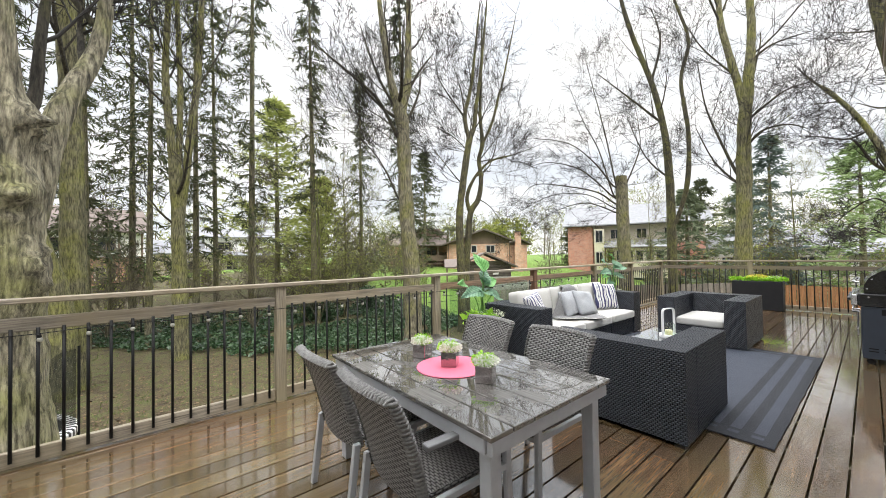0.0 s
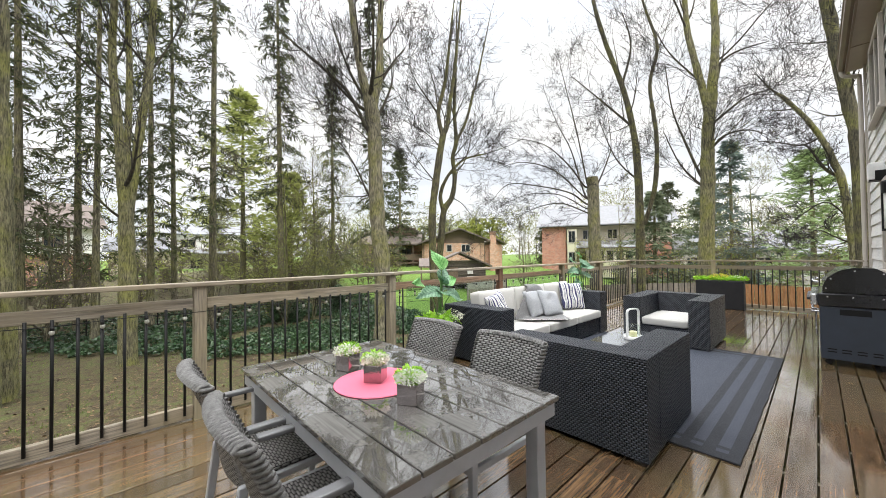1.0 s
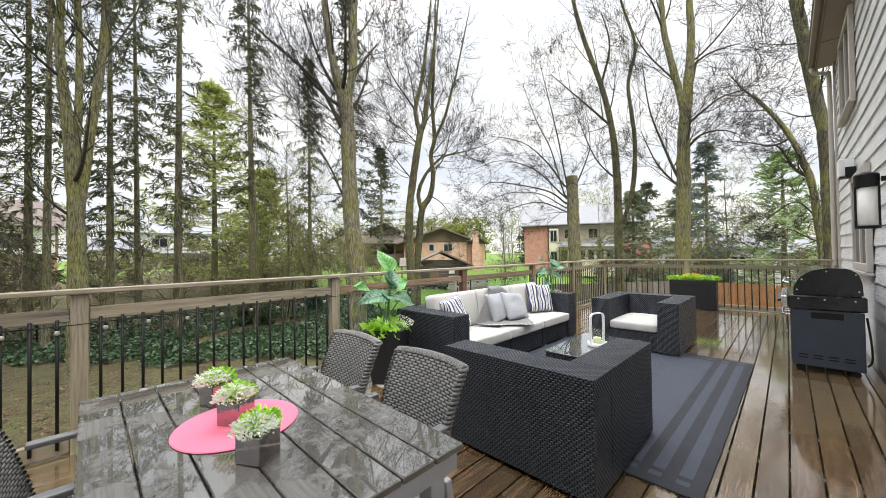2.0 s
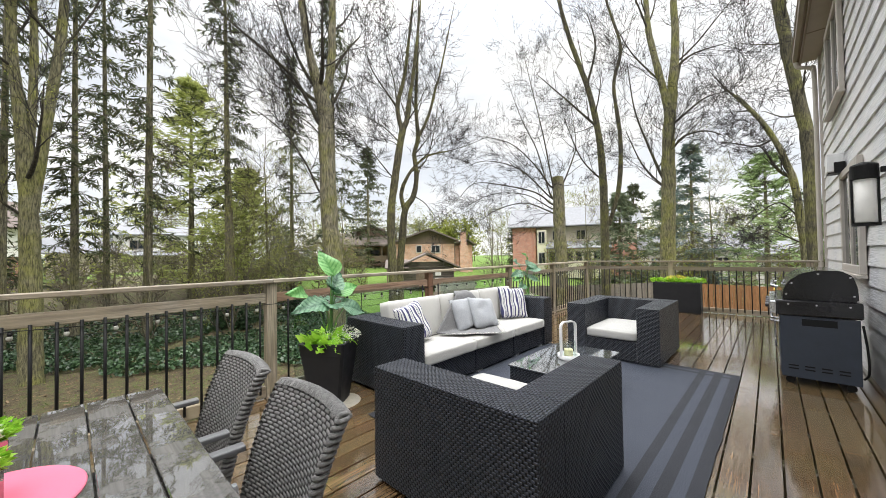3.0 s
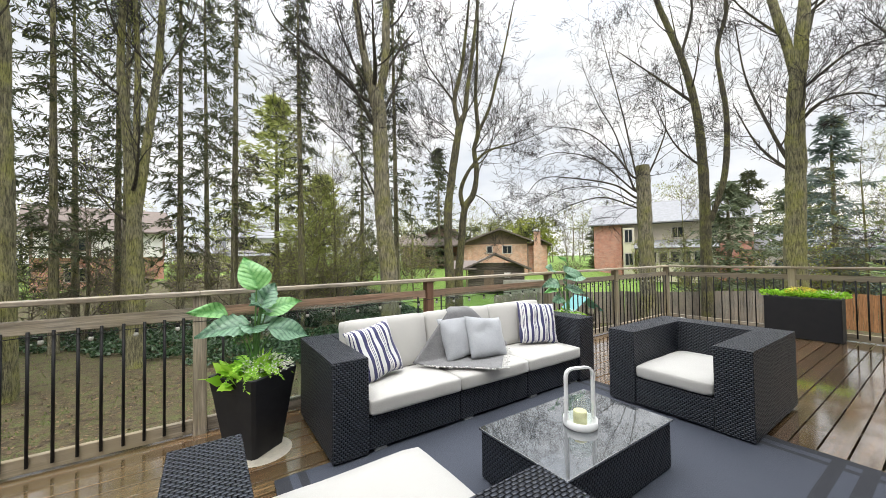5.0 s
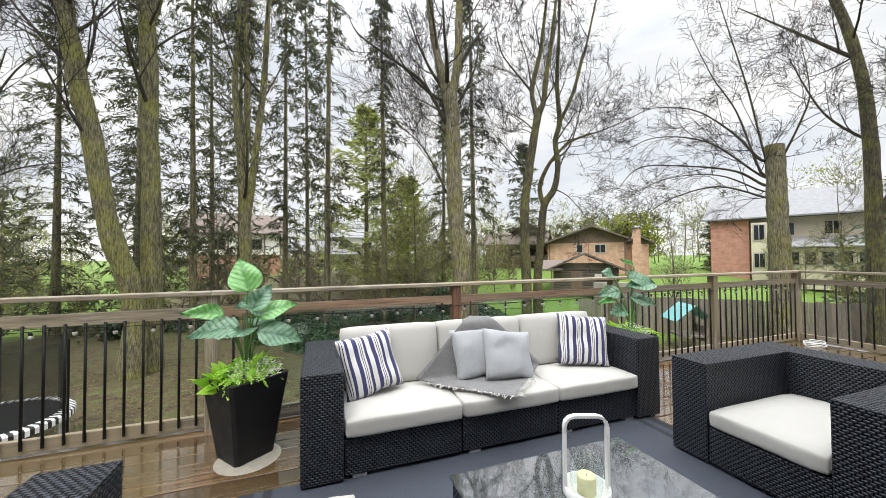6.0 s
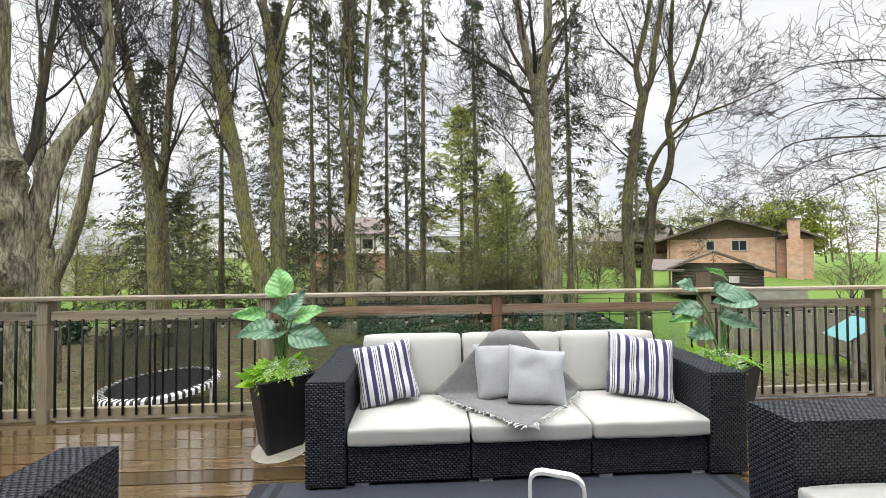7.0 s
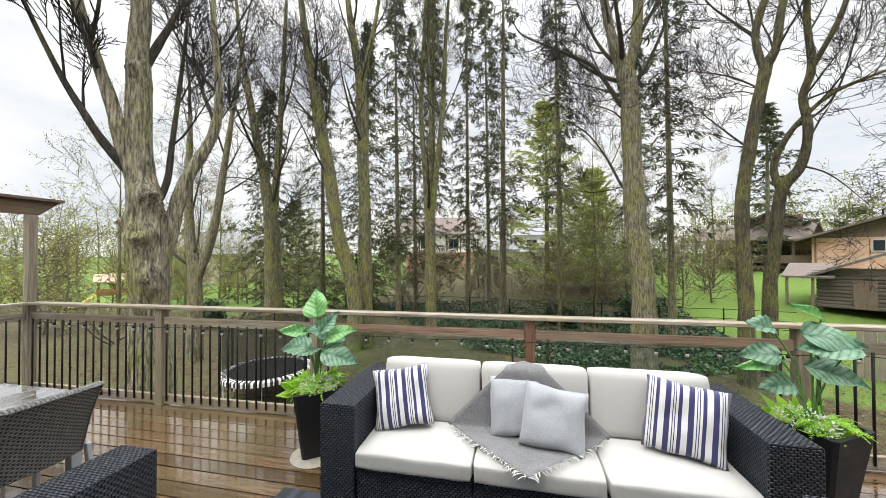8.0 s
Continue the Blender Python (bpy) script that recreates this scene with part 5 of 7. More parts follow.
    for i, (x, y, h, r, sp, first, fill) in enumerate(((0.3, 22.6, 19, 0.15, 2.0, 0.2, 0.7), (4.28, 25.1, 20, 0.15, 2.2, 0.2, 0.8), (6.63, 23.2, 22, 0.17, 2.3, 0.22, 0.8), (14.3, 19.5, 19, 0.15, 1.8, 0.26, 0.65),
                                                       (1.6, 26.5, 20, 0.15, 2.4, 0.15, 0.8), (-3.6, 26.5, 18, 0.18, 3.0, 0.1, 0.9), (-0.6, 29.5, 19, 0.16, 2.6, 0.1, 0.8), (-6.0, 24.5, 15, 0.18, 2.8, 0.06, 0.85), (2.3, 23.4, 20, 0.13, 2.0, 0.34, 0.6), (5.5, 27.6, 20, 0.14, 2.2, 0.36, 0.7), (-2.6, 24.2, 16, 0.16, 3.0, 0.04, 1.0), (-7.6, 20.8, 12, 0.16, 2.8, 0.04, 1.0), (9.9, 22.6, 18, 0.18, 2.0, 0.34, 0.6), (15.4, 27.6, 15, 0.16, 2.4, 0.15, 0.8))):
        conifer("spruce", sparse, x, y, h * 1.2, r, sp * 0.95, 60 + i, M_NEEDLE, first, 60, 18, 0.35, (0.2 * (i % 3 - 1), 0), min(1, fill * 1.12), 0.28)
    conifer("white_pine", "bushy yellow-green pine tree", 9.8, 30.5, 14.8, 0.2, 5.2, 80, M_PINE, 0.1, 62, 26, -0.12, (0, 0), 0.85, 0.42, wide=0.085)
    conifer("white_pine", "bushy light green pine tree", 13.2, 30.5, 9.0, 0.2, 3.0, 81, M_PINE, 0.08, 52, 22, -0.3, (0, 0), 0.95, 0.4, wide=0.12)
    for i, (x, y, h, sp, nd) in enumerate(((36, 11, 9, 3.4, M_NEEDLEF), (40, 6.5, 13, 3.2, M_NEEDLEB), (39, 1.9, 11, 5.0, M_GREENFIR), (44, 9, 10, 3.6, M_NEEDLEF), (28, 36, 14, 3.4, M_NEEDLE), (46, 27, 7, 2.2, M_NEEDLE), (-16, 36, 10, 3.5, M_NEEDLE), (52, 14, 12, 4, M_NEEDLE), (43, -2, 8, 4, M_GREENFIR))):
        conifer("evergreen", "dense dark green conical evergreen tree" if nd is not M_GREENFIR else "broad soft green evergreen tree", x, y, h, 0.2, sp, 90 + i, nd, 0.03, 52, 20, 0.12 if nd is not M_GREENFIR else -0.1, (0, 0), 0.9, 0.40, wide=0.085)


build_trees()


# ---- things on the deck ----
def big_leaf(size, width, droop, seed, lobes=0.0):
    """A heart-shaped blade along +y with a folded midrib, drooping at its tip; thick enough to have two sides."""
    bm = bmesh.new()
    n, k = 12, 4
    rng = random.Random(seed)
    rows = []
    for i in range(n + 1):
        t = i / n
        w = width * (math.sin(math.pi * min(1, t * 1.02) ** 0.62) ** 0.8) * (1 - lobes * 0.35 * (i % 2)) if 0 < i < n else 0.004
        y = size * (t - 0.08 * (1 - t))
        row = []
        for j in range(-k, k + 1):
            u = j / k
            z = -droop * size * t * t + abs(u) * w * 0.22 + 0.012 * math.sin(7 * t + 3 * u + seed) * (0.3 + abs(u))
            row.append(bm.verts.new((u * w, y - 0.10 * size * abs(u) * (1 - t), z)))
        rows.append(row)
    for a, b in zip(rows, rows[1:]):
        for j in range(2 * k):
            bm.faces.new((a[j], a[j + 1], b[j + 1], b[j]))
    return bm


def leaf_mat(name, dark, light):
    m, n, l, p = mat(name)
    v = coords(n, l, "Object")
    sx = n.new("ShaderNodeSeparateXYZ")
    l.new(v, sx.inputs[0])

    def calc(op, a, b=None):
        k = n.new("ShaderNodeMath")
        k.operation = op
        for q, val in enumerate((a, b)):
            if isinstance(val, (int, float)):
                k.inputs[q].default_value = val
            elif val is not None:
                l.new(val, k.inputs[q])
        return k.outputs[0]

    # side veins rise from the midrib; the blade is darkest along them and pales in blotches towards the rim
    side = calc("ABSOLUTE", sx.outputs[0])
    no = noise_tex(n, l, v, 26, 5, 0.7)
    slant = calc("ADD", calc("SUBTRACT", sx.outputs[1], calc("MULTIPLY", side, 0.8)), calc("MULTIPLY", no, 0.012))
    rib = calc("ABSOLUTE", calc("SINE", calc("MULTIPLY", slant, math.pi / 0.042)))
    mid = calc("MINIMUM", calc("MULTIPLY", side, 45), 1.0)
    w = calc("MULTIPLY", calc("POWER", rib, 0.7), mid)
    c = ramp(n, l, calc("ADD", calc("MULTIPLY", w, 0.26), calc("MULTIPLY", no, 0.85)), (0.34, dark), (0.84, light))
    l.new(c, p.inputs["Base Color"])
    p.inputs["Roughness"].default_value = 0.32
    bump(n, l, p, w, 0.35, 0.006)
    tr = n.new("ShaderNodeBsdfTranslucent")
    l.new(c, tr.inputs[0])
    mx = n.new("ShaderNodeMixShader")
    mx.inputs[0].default_value = 0.25
    l.new(p.outputs[0], mx.inputs[1])
    l.new(tr.outputs[0], mx.inputs[2])
    l.new(mx.outputs[0], n["Material Output"].inputs[0])
    return m


M_LEAF = leaf_mat("dark broad leaf", (0.02, 0.085, 0.045), (0.24, 0.42, 0.27))
M_LEAFL = leaf_mat("bright broad leaf", (0.05, 0.22, 0.04), (0.28, 0.56, 0.20))
M_FERN = leafy("fresh fern fronds", (0.18, 0.42, 0.02), (0.50, 0.80, 0.10), 0.5, 0.4)
M_BLOOM = leafy("small white blossom", (0.62, 0.64, 0.5), (0.85, 0.85, 0.8), 0.7, 0.3)
M_YELLOW = leafy("small yellow blossom", (0.65, 0.52, 0.05), (0.85, 0.75, 0.15), 0.7, 0.3)
M_STALK = plain("green stalk", (0.12, 0.26, 0.07), 0.5, 0, 0.2, 20)


def tuft(name, parent, material, centre, spread_r, height, count, size, seed, label=""):
    """A low clump of small blades, joined because no one could count them."""
    rng = random.Random(seed)
    T = Tubes()
    for _ in range(count):
        a, r = rng.uniform(0, 6.283), spread_r * rng.random() ** 0.5
        p = Vector(centre) + Vector((math.cos(a) * r, math.sin(a) * r, height * rng.uniform(0.0, 1) * (1.1 - r / spread_r * 0.6)))
        d = Vector((math.cos(a) * 0.9, math.sin(a) * 0.9, rng.uniform(-0.3, 1.1))).normalized()
        T.leaf(p, d * size * rng.uniform(0.6, 1.4), spread(d, rng, 1.57) * size * 0.28)
    ob = T.mesh(name, material, parent, False, label)
    return tagged(ob, kind="stuff")


def fronds(name, parent, material, centre, reach, count, seed, label=""):
    """Arching fern fronds, each a thin rib with paired leaflets, joined because no one could count them."""
    rng = random.Random(seed)
    T = Tubes()
    for k in range(count):
        a = 6.283 * (k + rng.random()) / count
        out = Vector((math.cos(a), math.sin(a), 0))
        across = Vector((-out.y, out.x, 0))
        size, rise = reach * rng.uniform(0.55, 1.1), rng.uniform(0.45, 1.3)
        sag = rise * rng.uniform(0.75, 1.15)
        rib = [Vector(centre) + out * (size * t) + Vector((0, 0, size * (rise * t - sag * t * t))) + across * (0.06 * size * math.sin(3 * t + k)) for t in (i / 12 for i in range(13))]
        T.tube(rib, [0.0022] * 13, 3)
        for i in range(2, 13):
            along = (rib[i] - rib[i - 1]).normalized()
            leaf = 0.24 * reach * (1.15 - i / 13) * rng.uniform(0.8, 1.2)
            for half in (0.0, 0.5):
                p = rib[i - 1].lerp(rib[i], half)
                for sg in (-1, 1):
                    d = (across * sg + along * 0.45 + Vector((0, 0, rng.uniform(-0.25, 0.2)))).normalized()
                    T.leaf(p, d * leaf, along * leaf * 0.22)
    return tagged(T.mesh(name, material, parent, False, label), kind="stuff")


def taper_pot(name, parent, top, base, h, material, bev=0.02):
    bm = bmesh.new()
    prof = [(base, 0.0), (base + (top - base) * 0.8, h * 0.8), (top - 0.012, h * 0.81), (top, h - 0.01), (top, h), (top - 0.025, h), (top - 0.035, h - 0.06)]
    rings = []
    for half, z in prof:
        r, ring = 0.02, []
        for sx, sy in ((1, 1), (-1, 1), (-1, -1), (1, -1)):
            ring += [(half * sx - (r * sx if k == (sx == sy) else 0), half * sy - (r * sy if k != (sx == sy) else 0), z) for k in (False, True)]
        rings.append([bm.verts.new(c) for c in ring])
    for a, b in zip(rings, rings[1:]):
        for k in range(8):
            bm.faces.new((a[k], a[(k + 1) % 8], b[(k + 1) % 8], b[k]))
    bm.faces.new(rings[0][::-1])
    bm.faces.new(rings[-1])
    bmesh.ops.recalc_face_normals(bm, faces=bm.faces[:])
    return part(name, bm, material, parent)


def build_plant(x, y, yaw, leaves, label, seed):
    pl = thing("potted_plant", label, "plant", "tall potted plants beside the sofa", pose(x, y, 0, 0, 0, 0))
    pot = taper_pot("pot", pl, 0.205, 0.135, 0.55, M_PLASTIC)
    pot.matrix_basis = pose(0, 0, 0.002, 0, 0, yaw)
    soil = part("soil", box(-0.16, 0.16, -0.16, 0.16, 0.46, 0.495, 0.01), plain("dark potting soil", (0.03, 0.02, 0.014), 0.95, 0, 0.4, 30, 0.6), pl)
    soil.matrix_basis = pose(0, 0, 0.003, 0, 0, yaw)
    rng = random.Random(seed)
    for i, (dx, dy, z, size, width, head, pitch, bright) in enumerate(leaves):
        lf = part("leaf", big_leaf(size * (0.94 if x < 8 else 0.8), width * (1.08 if x < 8 else 0.9), 0.25, i + seed, 0.5 if i % 3 == 1 else 0), M_LEAFL if bright else M_LEAF, pl, "bright green leaf" if bright else "glossy dark green leaf", True)
        m = pose(dx, dy, z, 0, 0, head) @ pose(0, 0, 0, pitch, -48 * math.sin(radians(head)) + rng.uniform(-12, 12), 0)
        lf.matrix_basis = m @ Matrix.Translation((0, -size * 0.45, 0))
        foot = lf.matrix_basis.translation
        wire("stalk", smooth_line([(rng.uniform(-0.05, 0.05), rng.uniform(-0.05, 0.05), 0.47), (foot.x * 0.35, foot.y * 0.35, 0.47 + (foot.z - 0.47) * 0.6), tuple(foot)], 5), 0.006, M_STALK, pl, 6)
    fronds("fern", pl, M_FERN, (0, 0, 0.535), 0.25, 64, seed + 1, "bright green fern fronds")
    tuft("blossom", pl, M_BLOOM, (0.07 if x < 8 else -0.1, -0.09, 0.56), 0.16, 0.12, 520, 0.017, seed + 2, "tiny white blossom")
    tuft("grass", pl, M_FERN, (-0.05, 0, 0.50), 0.12, 0.08, 70, 0.14, seed + 3)
    return pl


def build_plants():
    build_plant(5.74, 4.70, 38, ((-0.02, 0.0, 1.27, 0.25, 0.10, 10, 72, 1), (0.09, 0.02, 1.10, 0.22, 0.09, -25, 60, 0), (0.20, 0.03, 1.01, 0.27, 0.09, -75, 25, 1), (0.25, -0.05, 0.82, 0.29, 0.10, -95, -15, 0),
                                 (-0.21, -0.05, 0.89, 0.30, 0.10, 88, 0, 0), (-0.27, 0.03, 1.00, 0.24, 0.06, 100, 28, 1), (-0.02, -0.12, 0.88, 0.20, 0.09, 170, 10, 0), (0.10, 0.14, 0.92, 0.24, 0.09, -20, 20, 0), (0.02, -0.06, 1.03, 0.2, 0.08, 140, 30, 0)),
                "tall black pot with broad-leaved plant, fern and white blossom", 3)
    build_plant(9.33, 4.72, 30, ((-0.02, 0.0, 1.30, 0.26, 0.045, 60, 55, 1), (-0.29, 0.02, 1.19, 0.2, 0.09, 80, 30, 0), (-0.02, -0.1, 1.08, 0.33, 0.12, 85, 5, 0), (0.12, -0.08, 1.12, 0.36, 0.12, -110, -5, 0), (0.10, -0.12, 0.90, 0.33, 0.12, -120, -10, 0),
                                 (-0.33, 0.0, 0.99, 0.24, 0.09, 75, -5, 0), (-0.36, -0.04, 0.92, 0.26, 0.05, 95, 5, 1), (-0.25, -0.06, 0.80, 0.24, 0.09, 110, -5, 0), (0.2, 0.1, 0.95, 0.28, 0.1, -60, 0, 0)),
                "tall black pot with broad dark leaves and fern", 8)


def build_planter():
    p = thing("planter_box", "black rectangular planter with yellow and white flowers", "planter", at=pose(13.2, 3.25, 0))
    part("trough", box(-0.15, 0.15, -0.43, 0.43, 0.0, 0.64, 0.012), M_PLASTIC, p)
    for i, yy in enumerate((-0.36, -0.24, -0.12, 0.0, 0.12, 0.24, 0.36)):
        f = tuft("foliage", p, M_FERN, (0, yy, 0.64), 0.13, 0.10, 110, 0.06, 50 + i, "fresh green leaves")
    tuft("blossom", p, M_YELLOW, (0, 0.02, 0.70), 0.17, 0.10, 260, 0.03, 70, "yellow blossom")
    tuft("blossom", p, M_BLOOM, (0, -0.3, 0.70), 0.12, 0.07, 90, 0.025, 71, "white blossom")


def build_pillows():
    pillow("striped_pillow", "navy and white striped pillow against the sofa arm", 0.43, 0.43, 0.15, pose(6.62, 4.42, 0.395, -22, -8, 14), M_STRIPE, 1)
    pillow("striped_pillow", "navy and white striped pillow against the sofa arm", 0.46, 0.45, 0.15, pose(8.42, 4.40, 0.395, -20, 5, -20), M_STRIPE, 2)
    pillow("grey_pillow", "pale grey woven scatter pillow", 0.40, 0.40, 0.14, pose(7.44, 4.43, 0.40, -22, -3, 3), M_GREYP, 3)
    pillow("grey_pillow", "pale grey woven pillow propped in front of another", 0.41, 0.40, 0.14, pose(7.63, 4.30, 0.40, -28, 6, -6), M_GREYP, 4)


def build_throw():
    """A diamond of cloth over a back cushion and down on to the seat, with a fringe."""
    th = thing("throw_blanket", "grey herringbone throw with fringe draped over the sofa", "blanket")
    bm = bmesh.new()
    n = 26
    cx, half, tall = 7.48, 0.56, 0.53

    def surf(x, s):
        w = 0.010 * noise.noise(Vector((x * 9, s * 7, 2))) + 0.006 * noise.noise(Vector((x * 25, s * 20, 5)))
        if s < 0:
            return Vector((x, 4.60 - s * 0.9, 0.848 + w))
        if s < 0.44:
            return Vector((x, 4.575 - 0.02 - 0.16 * s - abs(w), 0.84 - s))
        return Vector((x, 4.50 - (s - 0.44) - 0.02, 0.412 + abs(w) + 0.02 * max(0, 0.5 - s) / 0.06))

    g = {}
    for i in range(n + 1):
        for j in range(n + 1):
            a, b = i / n - 0.5, j / n - 0.5
            g[i, j] = bm.verts.new(surf(cx + (a - b) * half * 1.0, 0.40 + (a + b) * tall))
    for i in range(n):
        for j in range(n):
            bm.faces.new((g[i, j], g[i + 1, j], g[i + 1, j + 1], g[i, j + 1]))
    cloth = part("cloth", bm, M_THROW, th, smooth=True)
    sol = cloth.modifiers.new("thickness", "SOLIDIFY")
    sol.thickness = 0.006
    sol.offset = 1
    rng = random.Random(5)
    T = Tubes()
    for k in range(90):
        f = (k + rng.random()) / 90
        a, b = (0.5, f - 0.5) if k % 2 else (f - 0.5, 0.5)
        if a + b < 0.15:
            continue
        p = surf(cx + (a - b) * half, 0.40 + (a + b) * tall)
        e = p + Vector((rng.uniform(-0.03, 0.03) + (0.025 if k % 2 else -0.025), -0.045, 0.004))
        T.tube([p, (p + e) / 2 + Vector((rng.uniform(-0.01, 0.01), 0, 0.006)), e], [0.003, 0.0035, 0.0025], 4)
    tagged(T.mesh("fringe", plain("pale fringe yarn", (0.6, 0.59, 0.57), 0.9, 0, 0.1, 30), th, label="pale knotted fringe"), kind="stuff")


def build_tabletop_things():
    z = 0.681
    pink = plain("pink felt", (0.78, 0.16, 0.25), 0.8, 0, 0.06, 12)
    mt = part("placemat", lathe([(0, 0.0), (0.205, 0.0), (0.208, 0.002), (0.205, 0.005), (0, 0.005)], 48), pink)
    mt.matrix_basis = pose(3.94, 3.19, z)
    tagged(mt, "round pink placemat on the wet table", "placemat")
    side = plain("mirrored dark glass", (0.34, 0.30, 0.29), 0.06, 1.0, 0.25, 9)
    for i, (x, y, yaw) in enumerate(((3.93, 3.47, 20), (3.935, 3.2, 38), (3.915, 2.89, 30))):
        pot = thing("flower_pot", "small mirrored cube pot with white and green flowers", "flower pot", "flower pots on the table", pose(x, y, z + (0.006 if i == 1 else 0), 0, 0, yaw))
        bm = box(-0.045, 0.045, -0.045, 0.045, 0, 0.085, 0.003)
        part("cube", bm, side, pot)
        tuft("foliage", pot, M_FERN, (0.018, 0.012, 0.085), 0.055, 0.055, 480, 0.019, 30 + i, "fresh lime green leaves")
        tuft("blossom", pot, M_BLOOM, (-0.028, -0.012, 0.095), 0.062, 0.05, 520, 0.013, 40 + i, "white blossom")


def build_grill():
    g = thing("gas_grill", "black gas barbecue with closed lid beside the wall", "barbecue")
    slate = plain("dark slate enamel", (0.028, 0.037, 0.054), 0.35, 0, 0.15, 5)
    gloss = plain("glossy black enamel", (0.012, 0.012, 0.014), 0.12, 0, 0.2, 5)
    x0, x1, y0, y1 = 8.92, 10.05, 1.17, 1.69
    part("side_panel", box(x0, x0 + 0.02, y0, y1, 0.07, 0.66, 0.006), slate, g, "dark slate side panel")
    part("side_panel", box(x1 - 0.02, x1, y0, y1, 0.07, 0.66, 0.006), slate, g)
    part("back_panel", box(x0 + 0.021, x1 - 0.021, y0 + 0.01, y0 + 0.03, 0.07, 0.64), slate, g)
    for a in range(2):
        d = part("cabinet_door", box(x0 + 0.03 + a * 0.535, x0 + 0.555 + a * 0.53, y1 - 0.02, y1 + 0.005, 0.10, 0.62, 0.006), slate, g)
        part("door_handle", cyl(0.008, 0.008, 0.3, 10, pose(x0 + (0.5 if a == 0 else 0.63), y1 + 0.035, 0.25)), M_STEEL, d, "steel handle")
    part("floor_tray", box(x0 + 0.021, x1 - 0.021, y0 + 0.03, y1 - 0.021, 0.08, 0.10), slate, g)
    part("firebox", box(x0 - 0.015, x1 + 0.015, y0 - 0.02, y1 + 0.02, 0.665, 0.815, 0.015), gloss, g)
    part("control_panel", box(x0 + 0.0, x1, y1 + 0.021, y1 + 0.075, 0.67, 0.80, 0.012), M_STEEL, g, "steel control panel")
    for k in range(4):
        part("knob", cyl(0.027, 0.022, 0.03, 16, pose(x0 + 0.2 + 0.24 * k, y1 + 0.077, 0.735, -90)), gloss, g)
    bm = bmesh.new()
    prof = [(1.665, 0.817), (1.665, 0.90), (1.62, 1.0), (1.53, 1.075), (1.42, 1.105), (1.27, 1.10), (1.20, 1.05), (1.175, 0.95), (1.17, 0.817)]
    a = [bm.verts.new((x0 + 0.03, y, z)) for y, z in prof]
    b = [bm.verts.new((x1 - 0.03, y, z)) for y, z in prof]
    for i in range(len(prof)):
        j = (i + 1) % len(prof)
        bm.faces.new((a[i], a[j], b[j], b[i]))
    bm.faces.new(a)
    bm.faces.new(b[::-1])
    bmesh.ops.recalc_face_normals(bm, faces=bm.faces[:])
    bmesh.ops.bevel(bm, geom=bm.edges[:], offset=0.012, segments=2, affect="EDGES")
    lid = part("lid", bm, gloss, g, "glossy black domed lid")
    wire("lid_handle", [(x0 + 0.15, 1.70, 0.93), (x0 + 0.15, 1.74, 0.94), (x1 - 0.15, 1.74, 0.94), (x1 - 0.15, 1.70, 0.93)], 0.014, M_STEEL, lid, 10, "steel lid handle")
    for yy, zz in ((1.60, 0.98), (1.42, 1.07), (1.22, 1.04), (1.64, 0.87), (1.20, 0.87)):
        part("screw", cyl(0.010, 0.008, 0.006, 10, pose(x0 + 0.030, yy, zz, 0, -90)), M_STEEL, lid)
    for yy in (y0 + 0.06, y0 + 0.27, y1 - 0.06):
        part("screw", cyl(0.010, 0.008, 0.006, 10, pose(x0 - 0.015, yy, 0.775, 0, -90)), M_STEEL, g)
    for zz in (0.60, 0.63):
        wire("front_bar", [(x0 + 0.02, y1 + 0.006, zz), (x0 + 0.02, y1 + 0.06, zz), (x1 - 0.02, y1 + 0.06, zz), (x1 - 0.02, y1 + 0.006, zz)], 0.010, M_STEEL, g, 10, "bright steel bar")
    part("thermometer", cyl(0.03, 0.03, 0.012, 20, pose(9.48, 1.645, 0.955, -66)), M_STEEL, lid)
    for k in range(4):
        part("vent_slot", box(x0 - 0.004, x0 - 0.001, y0 + 0.07 + 0.11 * k, y0 + 0.14 + 0.11 * k, 0.15, 0.163), M_BLACK, g)
        part("vent_slot", box(x0 - 0.004, x0 - 0.001, y0 + 0.07 + 0.11 * k, y0 + 0.14 + 0.11 * k, 0.18, 0.193), M_BLACK, g)
    part("hand_hole", box(x0 - 0.004, x0 - 0.001, y0 + 0.14, y0 + 0.37, 0.575, 0.64), M_BLACK, g)
    for yy in (y0 + 0.06, y1 - 0.06):
        for xx in (x0 + 0.06, x1 - 0.06):
            w = part("caster", cyl(0.032, 0.032, 0.03, 16, pose(xx - 0.015, yy, 0.033, 0, 90)), M_BLACK, g, smooth=False)
    wire("gas_hose", smooth_line([(x0 - 0.01, y0 - 0.01, 0.62), (x0 - 0.03, y0 - 0.03, 0.4), (x0 + 0.02, y0 - 0.04, 0.2), (x0 + 0.1, y0 - 0.02, 0.12)], 6), 0.009, M_BLACK, g)


